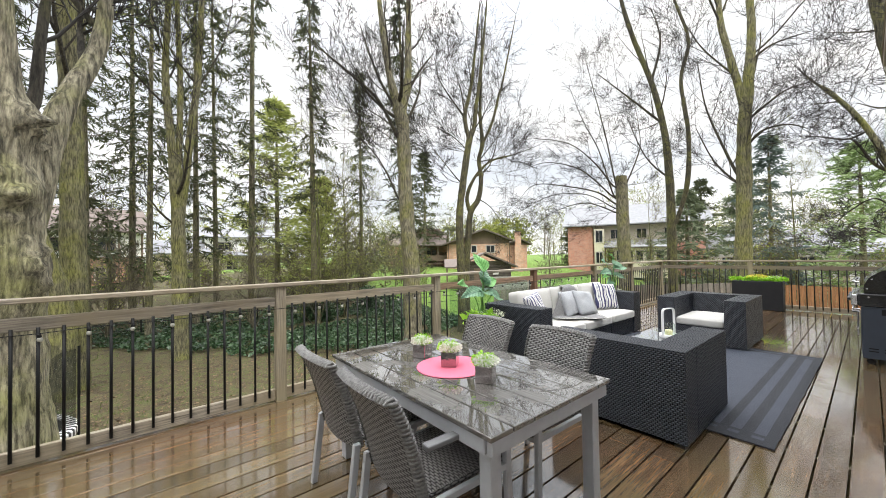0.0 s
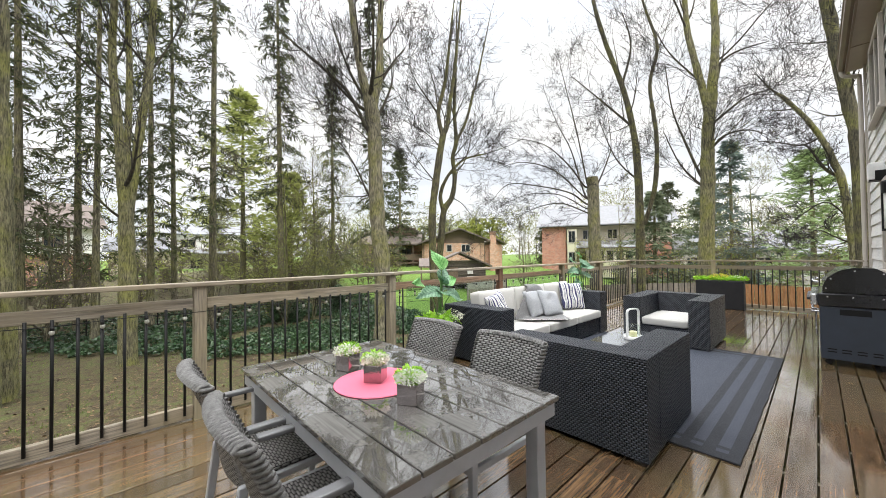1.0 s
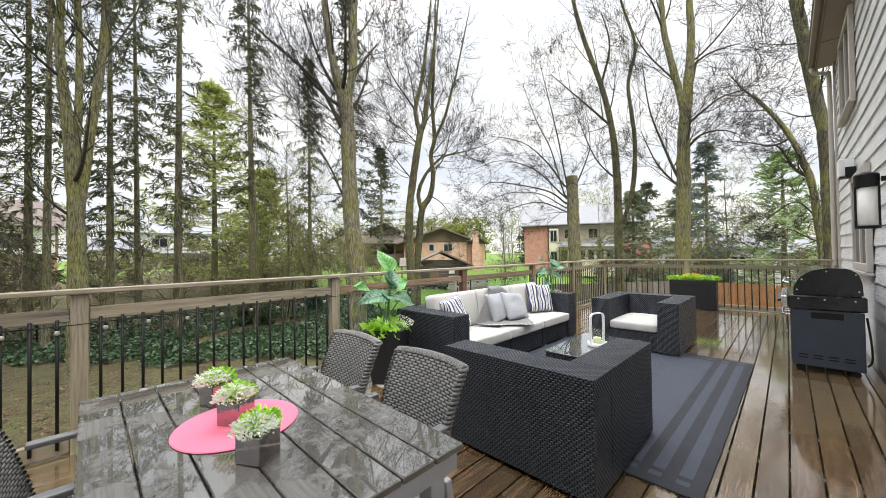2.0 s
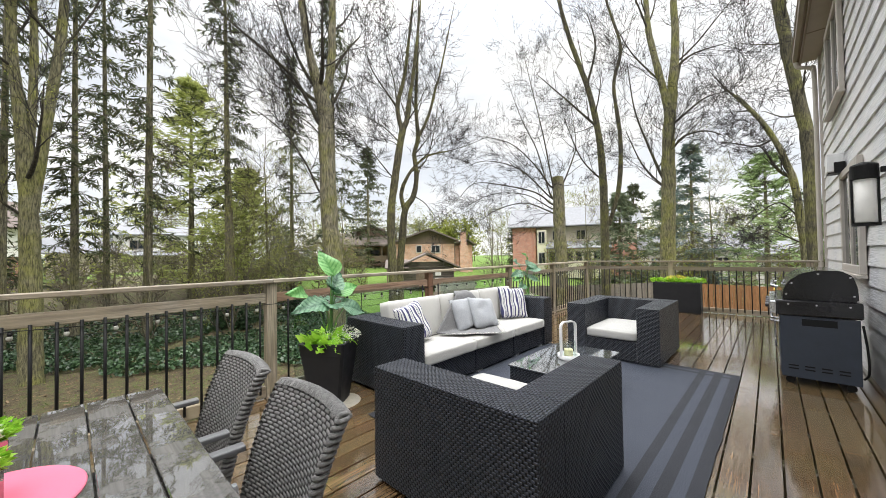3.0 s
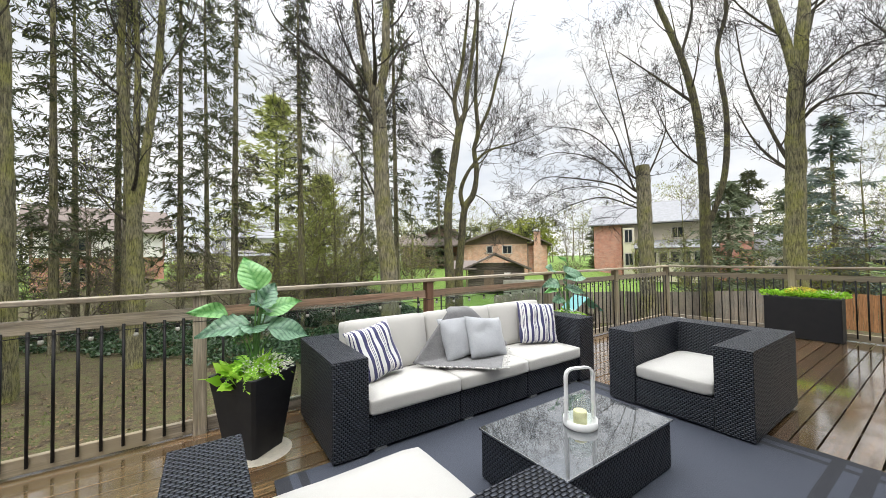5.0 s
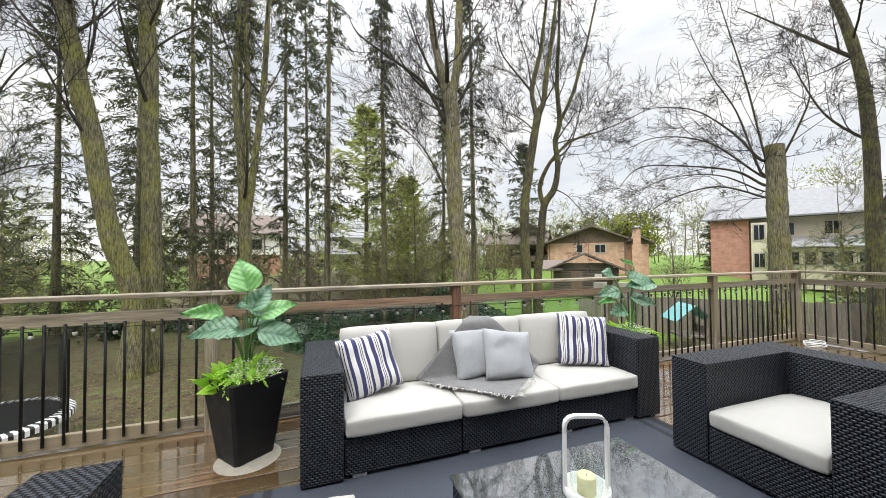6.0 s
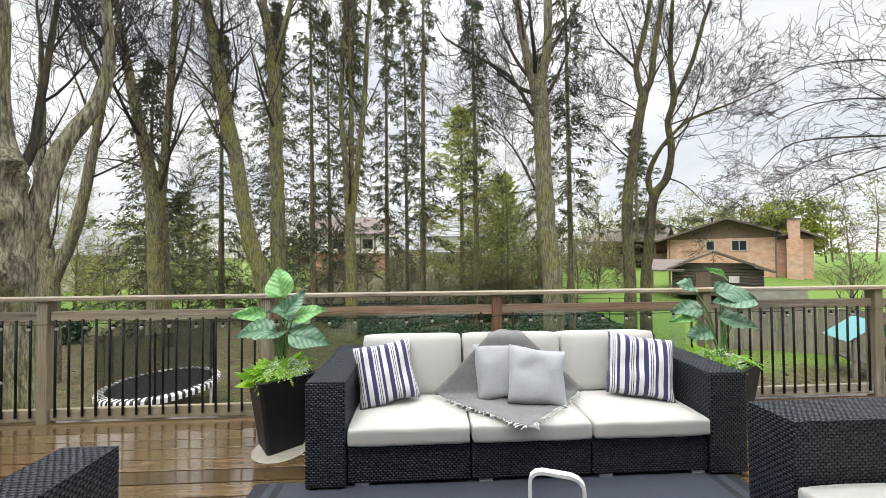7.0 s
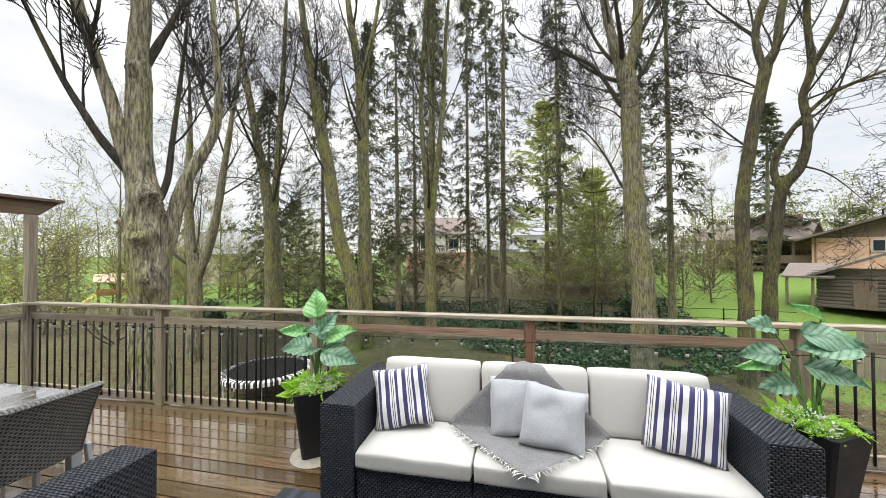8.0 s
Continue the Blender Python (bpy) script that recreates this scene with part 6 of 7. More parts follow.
def build_wall_fixtures():
    lamp = thing("wall_lantern", "black metal wall lantern with frosted glass cylinder", "wall lamp", at=pose(8.3, WALL_Y + 0.2, 1.5))
    part("glass_cylinder", lathe([(0.0, 0.0), (0.055, 0.0), (0.06, 0.01), (0.06, 0.36), (0.0, 0.36)], 28), plain("frosted lamp glass", (0.72, 0.70, 0.66), 0.35, 0, 0.06, 8), lamp, "frosted glass", True)
    part("cap", lathe([(0.0, 0.46), (0.02, 0.47), (0.07, 0.45), (0.075, 0.44), (0.075, 0.34), (0.06, 0.335), (0.0, 0.335)], 28), M_BLACK, lamp)
    for s in (-1, 1):
        part("strap", box(-0.012, 0.012, s * 0.068 - 0.006, s * 0.068 + 0.006, -0.02, 0.36), M_BLACK, lamp)
    part("bottom_ring", lathe([(0.0, -0.022), (0.075, -0.022), (0.075, 0.0), (0.0, -0.002)], 28), M_BLACK, lamp)
    part("bracket", box(-0.02, 0.02, -0.19, -0.08, 0.38, 0.42), M_BLACK, lamp)
    part("back_plate", box(-0.06, 0.06, -0.197, -0.18, 0.2, 0.5, 0.004), M_BLACK, lamp)
    f = thing("flood_light", "small white box light on the siding", "wall lamp", at=pose(10.95, WALL_Y + 0.02, 2.28))
    part("housing", box(-0.11, 0.11, 0.01, 0.16, 0.02, 0.26, 0.012), M_WHITEMETAL, f)
    part("bracket", box(-0.14, -0.11, 0.0, 0.1, 0.0, 0.14, 0.004), M_BLACK, f)
    part("lens", box(-0.10, 0.10, 0.02, 0.15, 0.005, 0.018), M_BLACK, f)


def build_string_lights():
    s = thing("string_lights", "string of small clear bulbs under the rail", "string lights")
    bulb = lathe([(0.0, -0.055), (0.011, -0.051), (0.016, -0.040), (0.014, -0.028), (0.009, -0.020), (0.0, -0.020)], 12)
    pale = plain("pale bulb glass", (0.34, 0.34, 0.30), 0.06, 0, 0.2, 40, 0)
    pts, first, cap = [], None, None
    x = 1.75
    while x < 13.2:
        z = 0.878 - 0.014 * abs(math.sin(x * 4.1))
        pts.append((x, rail_y(x) - 0.045, z))
        if abs(min(POSTS, key=lambda q: abs(q - x)) - x) > 0.08:
            if first is None:
                first = part("bulb", bulb, pale, s, "pale clear bulb", True)
                cap = part("socket", lathe([(0.0, 0.0), (0.010, 0.0), (0.012, -0.022), (0.0, -0.022)], 10), M_BLACK, first, "black socket", True)
                ob = first
            else:
                ob = new("bulb", first.data)
                ob.parent = s
                ob["label"] = "pale clear bulb"
                k = new("socket", cap.data)
                k.parent = ob
                k["label"] = "black socket"
            ob.matrix_basis = pose(x, rail_y(x) - 0.045, z - 0.004, 6 * math.sin(x * 7), 6 * math.cos(x * 5), 0)
        x += 0.235
    wire("cable", smooth_line(pts, 3), 0.003, M_BLACK, s, 5)


def build_cord():
    """A loose coil of white cord left on the boards by the corner post."""
    c = thing("cord_coil", "loose coil of white cord on the boards by the corner post", "cord", at=pose(13.1, 4.95, 0.0))
    rng = random.Random(3)
    pts = [Vector(((0.11 + 0.03 * rng.random()) * math.cos(0.6 * k), (0.09 + 0.03 * rng.random()) * math.sin(0.6 * k), 0.008 + 0.0022 * k)) for k in range(34)]
    wire("cord", smooth_line(pts, 3), 0.007, M_WHITEMETAL, c, 6)


def build_pergola():
    p = thing("pergola_beam", "weathered timber pergola beam over the corner post", "pergola")
    x = LEFT_X
    bm = box(x - 0.02, x + 0.02, 1.2, RAIL_Y + 0.27, 2.182, 2.36)
    for v in bm.verts:
        if v.co.y > 4 and v.co.z < 2.3:
            v.co.y -= 0.2
    part("beam", bm, M_RAILY, p)
    part("cap_board", box(x - 0.07, x + 0.07, 1.2, RAIL_Y + 0.3, 2.362, 2.40, 0.005, seg=1), M_RAILY, p)
    part("post", box(x + 0.08, x + 0.17, 1.25, 1.34, 0.0, 2.178, 0.006, seg=1), M_POST, p)


def build_deck():
    deck = thing("deck_floor", "wet brown timber deck boards with puddles", "deck", kind="structure")
    x0, x1, y0, y1 = LEFT_X - 0.1, RIGHT_X + 0.1, WALL_Y + 0.02, RAIL_END + 0.06
    w = 0.1405
    n = int((y1 - y0) / w)
    rng = random.Random(9)
    shared = {}
    for i in range(n + 1):
        cuts = [x0, x0 + rng.choice((3.7, 4.9, 6.1)), x0 + rng.choice((7.3, 8.5, 9.8)), x1]
        for a, b in zip(cuts, cuts[1:]):
            key = round(b - a, 3)
            if key not in shared:
                bm = box(0.0015, b - a - 0.0015, 0, w - 0.0115, -0.032, 0, 0.0006, seg=1)
                for k in (0.03, b - a - 0.03):
                    for q in (0.03, w - 0.037):
                        bmesh.ops.create_circle(bm, cap_ends=True, segments=6, radius=0.0045, matrix=pose(k, q, 0.0004))
                shared[key] = part("deck_board", bm, M_DECK, deck)
                ob = shared[key]
            else:
                ob = new("deck_board", shared[key].data)
                ob.parent = deck
            ob.matrix_basis = pose(a, y0 + i * w, rng.uniform(-0.0025, 0.0))
    for k in range(int((x1 - x0) / 0.6)):
        part("joist", box(x0 + 0.3 + k * 0.6, x0 + 0.34 + k * 0.6, y0, y1 - 0.05, -0.25, -0.036), M_POST, deck)
    part("rim_joist", box(x0, x1, y1 + 0.005, y1 + 0.045, -0.28, -0.01), M_RAIL, deck)
    for k in range(5):
        part("support_post", box(x0 + 0.2 + k * 2.9, x0 + 0.34 + k * 2.9, y1 - 0.25, y1 - 0.11, -2.7, -0.255), M_POST, deck)
    # pale ring left by the pot
    st = part("water_mark", lathe([(0, 0.0), (0.2, 0.0), (0.205, 0.0008), (0.2, 0.0016), (0, 0.0016)], 30), plain("pale mineral stain", (0.40, 0.37, 0.31), 0.5, 0, 0.3, 14), deck)
    st.matrix_basis = pose(5.77, 4.63, 0.0005)


build_plants()
build_planter()
build_pillows()
build_throw()
build_tabletop_things()
build_grill()
build_wall_fixtures()
build_string_lights()
build_cord()
build_pergola()
build_deck()


# ---- the yard and the neighbours ----
def brick_mat(name, c1, c2, mortar):
    m, n, l, p = mat(name)
    v = coords(n, l, "UV")
    b = n.new("ShaderNodeTexBrick")
    b.inputs["Scale"].default_value = 1.0
    b.inputs["Brick Width"].default_value, b.inputs["Row Height"].default_value = 0.22, 0.075
    b.inputs["Mortar Size"].default_value = 0.008
    for k, c in (("Color1", c1), ("Color2", c2), ("Mortar", mortar)):
        b.inputs[k].default_value = (*c, 1)
    l.new(v, b.inputs[0])
    no = noise_tex(n, l, v, 2.5, 5)
    l.new(mixc(n, l, 0.7, b.outputs[0], ramp(n, l, no, (0.3, 0.55), (0.7, 1.0)), "MULTIPLY"), p.inputs["Base Color"])
    p.inputs["Roughness"].default_value = 0.9
    bump(n, l, p, b.outputs["Fac"], -0.4, 0.01)
    return m


M_BRICKP = brick_mat("salmon brick", (0.62, 0.32, 0.21), (0.74, 0.43, 0.30), (0.65, 0.58, 0.5))
M_BRICKR = brick_mat("red brick", (0.50, 0.20, 0.14), (0.62, 0.28, 0.20), (0.52, 0.42, 0.38))
M_SHINGLE = plain("weathered brown shingles", (0.16, 0.13, 0.115), 0.9, 0, 0.35, 3, 0.5)
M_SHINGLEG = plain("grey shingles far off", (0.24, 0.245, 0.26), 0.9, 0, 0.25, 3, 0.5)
M_BOARD = wood("dark stained cladding", (0.17, 0.115, 0.085), (0.33, 0.24, 0.18), (0.6, 0.9), None, 2, 0, 0.2)
M_LOG = wood("grey log cladding", (0.09, 0.075, 0.06), (0.24, 0.2, 0.165), (0.6, 0.9), None, 0, 0, 0.3)
M_CREAM = plain("cream painted siding", (0.66, 0.62, 0.48), 0.7, 0, 0.1, 2)
M_WHITE = plain("white render", (0.74, 0.73, 0.70), 0.8, 0, 0.1, 1.5)
M_BEIGE = plain("beige render", (0.52, 0.46, 0.38), 0.8, 0, 0.15, 1.5)
M_FENCE = wood("grey fence boards", (0.17, 0.15, 0.125), (0.40, 0.36, 0.31), (0.7, 0.9), (0.30, 0.25, 0.2), 2, 0, 0.3)
M_FENCEO = wood("orange cedar fence boards", (0.30, 0.13, 0.05), (0.58, 0.30, 0.14), (0.7, 0.9), None, 2, 0, 0.25)


def prism(x0, x1, prof):
    """A profile in y and z drawn out along x."""
    bm = bmesh.new()
    a = [bm.verts.new((x0, y, z)) for y, z in prof]
    b = [bm.verts.new((x1, y, z)) for y, z in prof]
    for i in range(len(prof)):
        j = (i + 1) % len(prof)
        bm.faces.new((a[i], a[j], b[j], b[i]))
    bm.faces.new(a[::-1])
    bm.faces.new(b)
    bmesh.ops.recalc_face_normals(bm, faces=bm.faces[:])
    return bm


def prism_y(y0, y1, prof):
    """A profile in x and z drawn out along y."""
    bm = bmesh.new()
    a = [bm.verts.new((x, y0, z)) for x, z in prof]
    b = [bm.verts.new((x, y1, z)) for x, z in prof]
    for i in range(len(prof)):
        j = (i + 1) % len(prof)
        bm.faces.new((a[i], a[j], b[j], b[i]))
    bm.faces.new(a[::-1])
    bm.faces.new(b)
    bmesh.ops.recalc_face_normals(bm, faces=bm.faces[:])
    return bm


def house_window(parent, x, z, w, h, y=0.0, frame_mat=None):
    """A framed window in the wall at y, facing -y."""
    win = part("window", box(x - w / 2 - 0.08, x + w / 2 + 0.08, y - 0.05, y + 0.02, z - 0.08, z + h + 0.08), frame_mat or M_TRIM, parent)
    k = 2 if w > 0.7 else 1
    for i in range(k):
        a = x - w / 2 + i * w / k
        part("pane", box(a + 0.03, a + w / k - 0.03, y - 0.075, y - 0.052, z + 0.03, z + h - 0.03), M_DARKGLASS, win)
    return win


def roof_gable_front(parent, x0, x1, y0, y1, z_eave, z_peak, over, material):
    """Two pitched slabs whose gable faces -y."""
    xm, t = (x0 + x1) / 2, 0.14
    for s, xe in ((-1, x0 - over), (1, x1 + over)):
        slope = (z_peak - z_eave) / ((x1 - x0) / 2)
        ze = z_eave - slope * over
        bm = bmesh.new()
        v = [bm.verts.new(c) for c in ((xe, y0 - over, ze), (xm, y0 - over, z_peak), (xm, y1, z_peak), (xe, y1, ze), (xe, y0 - over, ze + t), (xm, y0 - over, z_peak + t), (xm, y1, z_peak + t), (xe, y1, ze + t))]
        for f in ((0, 1, 2, 3), (4, 5, 6, 7), (0, 1, 5, 4), (3, 2, 6, 7), (0, 4, 7, 3)):
            bm.faces.new([v[i] for i in f])
        bmesh.ops.recalc_face_normals(bm, faces=bm.faces[:])
        part("roof", bm, material, parent)


def roof_side(parent, x0, x1, y0, y1, z_eave, z_peak, over, material):
    """Two pitched slabs whose eaves face -y and +y."""
    ym, t = (y0 + y1) / 2, 0.14
    part("roof", prism(x0 - over, x1 + over, [(y0 - over, z_eave), (ym, z_peak), (y1 + over, z_eave), (y1 + over, z_eave + t), (ym, z_peak + t), (y0 - over, z_eave + t)]), material, parent)


def facing(x, y, z, wx, wy):
    """A frame at (x, y, z) whose own -y looks towards (wx, wy)."""
    return pose(x, y, z, 0, 0, math.degrees(math.atan2(wy - y, wx - x)) + 90)


def build_gable_house():
    h = thing("gable_house", "salmon brick house with brown gable and shingle roof", "house", at=facing(32.1, 30.1, -0.55, 6.9, 1.9))
    # a lopsided gable: the slope towards the chimney is cut short by the wing
    part("wall", box(-4.3, 2.9, 0, 9, -0.6, 3.2), M_BRICKP, h)
    part("gable", prism_y(0.0, 0.2, [(-4.3, 3.2), (2.9, 3.2), (2.9, 3.62), (0.0, 4.75), (-4.3, 3.25)]), M_BOARD, h)
    for name, prof in (("roof", [(-5.1, 2.98), (0.0, 4.78), (0.0, 4.95), (-5.1, 3.14)]), ("roof", [(0.0, 4.78), (3.3, 3.48), (3.3, 3.64), (0.0, 4.95)])):
        part(name, prism_y(-0.7, 9.2, prof), M_SHINGLE, h)
    part("vent_pipe", box(-1.1, -0.98, 2.0, 2.12, 4.4, 5.2), M_BLACK, h)
    house_window(h, -1.15, 2.25, 0.55, 0.75)
    house_window(h, 0.75, 2.2, 0.95, 0.8)
    # lower wing with the chimney
    part("wing_wall", box(2.9, 5.1, 0.7, 8, -0.6, 3.0), M_BRICKP, h)
    part("wing_gable", prism_y(0.7, 0.9, [(3.0, 3.0), (5.1, 3.0), (4.5, 3.45), (3.3, 3.55)]), M_BOARD, h)
    for prof in ([(2.6, 3.05), (4.4, 3.62), (4.4, 3.76), (2.6, 3.2)], [(4.4, 3.62), (5.6, 3.0), (5.6, 3.14), (4.4, 3.76)]):
        part("roof", prism_y(0.2, 8.2, prof), M_SHINGLE, h)
    ch = part("chimney", box(3.55, 4.45, 0.0, 0.68, -0.6, 3.0), M_BRICKP, h)
    part("chimney_stack", box(3.68, 4.32, 0.05, 0.65, 3.002, 4.5), M_BRICKP, ch)
    part("chimney_cap", box(3.62, 4.38, -0.01, 0.71, 4.502, 4.6), M_FENCE, ch)
    # long wing with a covered porch
    part("wing_wall", box(-11.5, -4.2, 2.2, 9, -0.6, 3.1), M_BRICKP, h)
    roof_side(h, -11.6, -4.95, 1.0, 9, 3.1, 4.7, 0.5, M_SHINGLE)
    part("upper_gable", prism(-8.6, -5.2, [(3.5, 4.2), (3.6, 4.2), (3.6, 5.3), (3.5, 5.3)]), M_BOARD, h)
    roof_gable_front(h, -8.6, -5.2, 3.4, 8, 4.9, 5.7, 0.4, M_SHINGLE)
    for x in (-10.8, -9.0, -7.2, -5.4):
        part("porch_post", box(x - 0.09, x + 0.09, 0.9, 1.08, -0.6, 3.08), M_BOARD, h)
    part("porch_floor", box(-11.4, -4.3, 0.9, 2.19, 0.9, 1.05), M_BOARD, h)
    part("porch_rail", box(-11.4, -4.3, 0.92, 0.98, 1.3, 1.95), M_BOARD, h)
    for x in (-9.9, -8.1, -6.3):
        house_window(h, x, 1.3, 1.1, 1.3, 2.2, M_BOARD)
        house_window(h, x, -0.5, 1.1, 1.2, 2.2, M_BOARD)
    wire("downspout", [(-4.1, -0.06, 3.2), (-4.1, -0.06, -0.5)], 0.05, M_BOARD, h)
    wire("downspout", [(2.95, -0.06, 3.2), (2.95, -0.06, -0.5)], 0.05, M_BOARD, h)


def build_log_shed():
    s = thing("log_shed", "dark log garden shed with a low shingle roof", "shed", at=facing(24.6, 23.7, -1.3, 6.9, 1.9))
    for i in range(9):
        part("log", box(-1.6, 3.0, -0.08 + 0.02 * (i % 2), 0.16, i * 0.19, i * 0.19 + 0.185, 0.05), M_LOG, s)
    part("wall", box(-1.55, 2.95, 0.17, 3.6, 0, 1.7), M_LOG, s)
    roof_gable_front(s, -1.6, 3.0, 0, 3.8, 1.72, 2.75, 0.5, M_SHINGLE)
    part("gable", prism(-1.2, 2.6, [(0.02, 1.72), (0.1, 1.72), (0.1, 2.1), (0.02, 2.1)]), M_LOG, s)
    part("lean_roof", prism(-2.9, -0.9, [(-0.6, 1.55), (2.4, 2.2), (2.4, 2.3), (-0.6, 1.65)]), M_SHINGLE, s)
    for x in (-2.7, -1.7):
        part("porch_post", box(x - 0.06, x + 0.06, -0.5, -0.38, 0, 1.56), M_BOARD, s)
    part("door", box(-0.3, 0.5, -0.13, -0.085, 0.02, 1.5, 0.01), M_BOARD, s)
    part("meter_box", box(1.35, 1.85, -0.16, -0.09, 0.9, 1.3, 0.01), M_WHITE, s)
    part("stone_wall", box(1.2, 4.6, -1.2, -0.9, -0.4, 0.75, 0.03), plain("grey stone wall", (0.33, 0.31, 0.28), 0.9, 0, 0.3, 2, 0.6), s)


def build_brick_house():
    h = thing("brick_house", "two-storey red brick house with cream bays and grey roof", "house", at=facing(45.85, 19.7, -0.75, 5.0, 1.8))
    part("wall", box(-6.8, -3.9, 0, 8, -0.8, 5.4), M_BRICKR, h)
    part("wall", box(-3.9, 7.5, 0.6, 8, -0.8, 5.4), M_BRICKR, h)
    part("upper_cladding", box(-3.88, 7.48, 0.55, 0.59, 3.2, 5.4), M_BEIGE, h)
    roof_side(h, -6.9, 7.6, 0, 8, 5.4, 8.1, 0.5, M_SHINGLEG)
    part("bay", box(-3.7, -2.6, -0.6, 0.54, -0.8, 5.0), M_CREAM, h)
    house_window(h, -3.15, 3.4, 0.75, 1.4, -0.6)
    house_window(h, -3.15, 0.9, 0.75, 1.3, -0.6)
    part("sun_room", box(-2.4, 4.4, -1.6, 0.54, -0.8, 2.6), M_CREAM, h)
    part("sun_room_roof", prism(-2.6, 4.6, [(-1.9, 2.65), (0.54, 3.5), (0.54, 3.6), (-1.9, 2.75)]), M_SHINGLEG, h)
    for i in range(6):
        house_window(h, -1.9 + i * 0.98, 1.2, 0.7, 1.1, -1.6)
    for x in (-1.4, 1.4, 4.2):
        house_window(h, x, 3.8, 1.0, 1.1, 0.55)


def build_far_houses():
    t = thing("tudor_house", "white tudor house with dark timbers beyond the trees", "house", at=facing(-3.5, 52, -1.4, 7.4, 2))
    part("wall", box(-5, 5, 0, 8, -0.5, 3.2), M_BRICKR, t)
    part("upper_wall", box(-5, 5, -0.4, 8, 3.2, 5.8), M_WHITE, t)
    roof_side(t, -5.2, 5.2, -0.4, 8, 5.8, 8.6, 0.6, M_SHINGLE)
    for x in (-4.9, -3.0, -1.0, 1.0, 3.0, 4.9):
        part("timber", box(x - 0.1, x + 0.1, -0.46, -0.41, 3.2, 5.8), M_BOARD, t)
    for x in (-2.0, 2.0):
        house_window(t, x, 3.9, 1.3, 1.2, -0.4, M_BOARD)
        house_window(t, x, 0.8, 1.5, 1.3, 0.0)
    g = thing("beige_house", "long pale split-level house behind bare trees", "house", at=facing(9.5, 56, -0.9, 6, 2))
    part("wall", box(-7, 6, 0, 9, -0.8, 3.0), M_BEIGE, g)
    part("upper_wall", box(-2, 6, 1.5, 9, 3.0, 5.2), M_WHITE, g)
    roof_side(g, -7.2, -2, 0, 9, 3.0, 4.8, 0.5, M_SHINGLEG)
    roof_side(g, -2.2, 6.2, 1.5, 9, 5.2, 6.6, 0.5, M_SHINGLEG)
    part("porch_roof", prism(-2, 6, [(-1.2, 2.7), (1.45, 3.2), (1.45, 3.3), (-1.2, 2.8)]), M_SHINGLEG, g)
    for x in (-5.4, -3.2, 1.0, 3.4, 5.0):
        house_window(g, x, 0.9, 1.3, 1.2, 0)
    for x in (0.2, 3.6):
        house_window(g, x, 3.6, 1.5, 1.0, 1.5)
    f = thing("grey_house", "grey-roofed house with pale corner on a rise", "house", at=facing(-26.5, 42.5, -1.6, 6.9, 1.9))
    part("wall", box(-7, 2.0, 1, 9, -0.8, 3.2), M_BEIGE, f)
    part("corner_bay", box(0.0, 3.0, 0, 6, -0.8, 4.6), M_WHITE, f)
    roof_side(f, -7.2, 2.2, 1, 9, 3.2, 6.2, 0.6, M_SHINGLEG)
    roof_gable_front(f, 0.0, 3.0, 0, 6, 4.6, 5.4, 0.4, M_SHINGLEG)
    house_window(f, 1.5, 2.6, 1.2, 1.3, 0)
    house_window(f, 1.5, 0.2, 1.2, 1.2, 0)
    k = thing("low_garage", "low white garage with grey roof past the fence", "garage", at=facing(49, -1.2, -1.9, 4.4, 1.7))
    part("wall", box(-4, 5, 0, 6, -0.6, 2.7), M_WHITE, k)
    roof_side(k, -4.2, 5.2, 0, 6, 2.7, 4.2, 0.5, M_SHINGLEG)
    part("door", box(-2.5, 0.5, -0.04, -0.005, -0.5, 1.9), M_BEIGE, k)
    w = thing("low_house", "pale low house half hidden by evergreens", "house", at=facing(52, 8.5, -1.4, 4.9, 1.9))
    part("wall", box(-5, 5, 0, 6, -0.6, 2.9), M_WHITE, w)
    roof_side(w, -5.2, 5.2, 0, 6, 2.9, 4.8, 0.5, M_SHINGLEG)
    for x in (-3, 0, 3):
        house_window(w, x, 0.9, 1.2, 1.1, 0)


def build_fence(name, label, pts, h, material, step=0.15):
    """Upright boards nailed to two rails along a line; each board is its own piece."""
    f = thing(name, label, "fence")
    board = None
    rng = random.Random(31)
    for (x0, y0), (x1, y1) in zip(pts, pts[1:]):
        d = Vector((x1 - x0, y1 - y0, 0))
        yaw = math.degrees(math.atan2(d.y, d.x))
        n = int(d.length / step)
        for i in range(n):
            x, y = x0 + d.x * i / n, y0 + d.y * i / n
            if board is None:
                board = part("board", box(0, step - 0.012, -0.012, 0.012, 0, h, 0.003, seg=1), material, f)
                ob = board
            else:
                ob = new("board", board.data)
                ob.parent = f
            ob.matrix_basis = pose(x, y, ground_z(x, y) - 0.05 + rng.uniform(-0.015, 0.015), 0, rng.uniform(-0.5, 0.5), yaw)
        for z in (0.35, h - 0.3):
            g0, g1 = ground_z(x0, y0), ground_z(x1, y1)
            wire("rail", [(x0 + 0.03, y0 + 0.05, g0 + z), (x1 + 0.03, y1 + 0.05, g1 + z)], 0.035, material, f, 4)
    return f


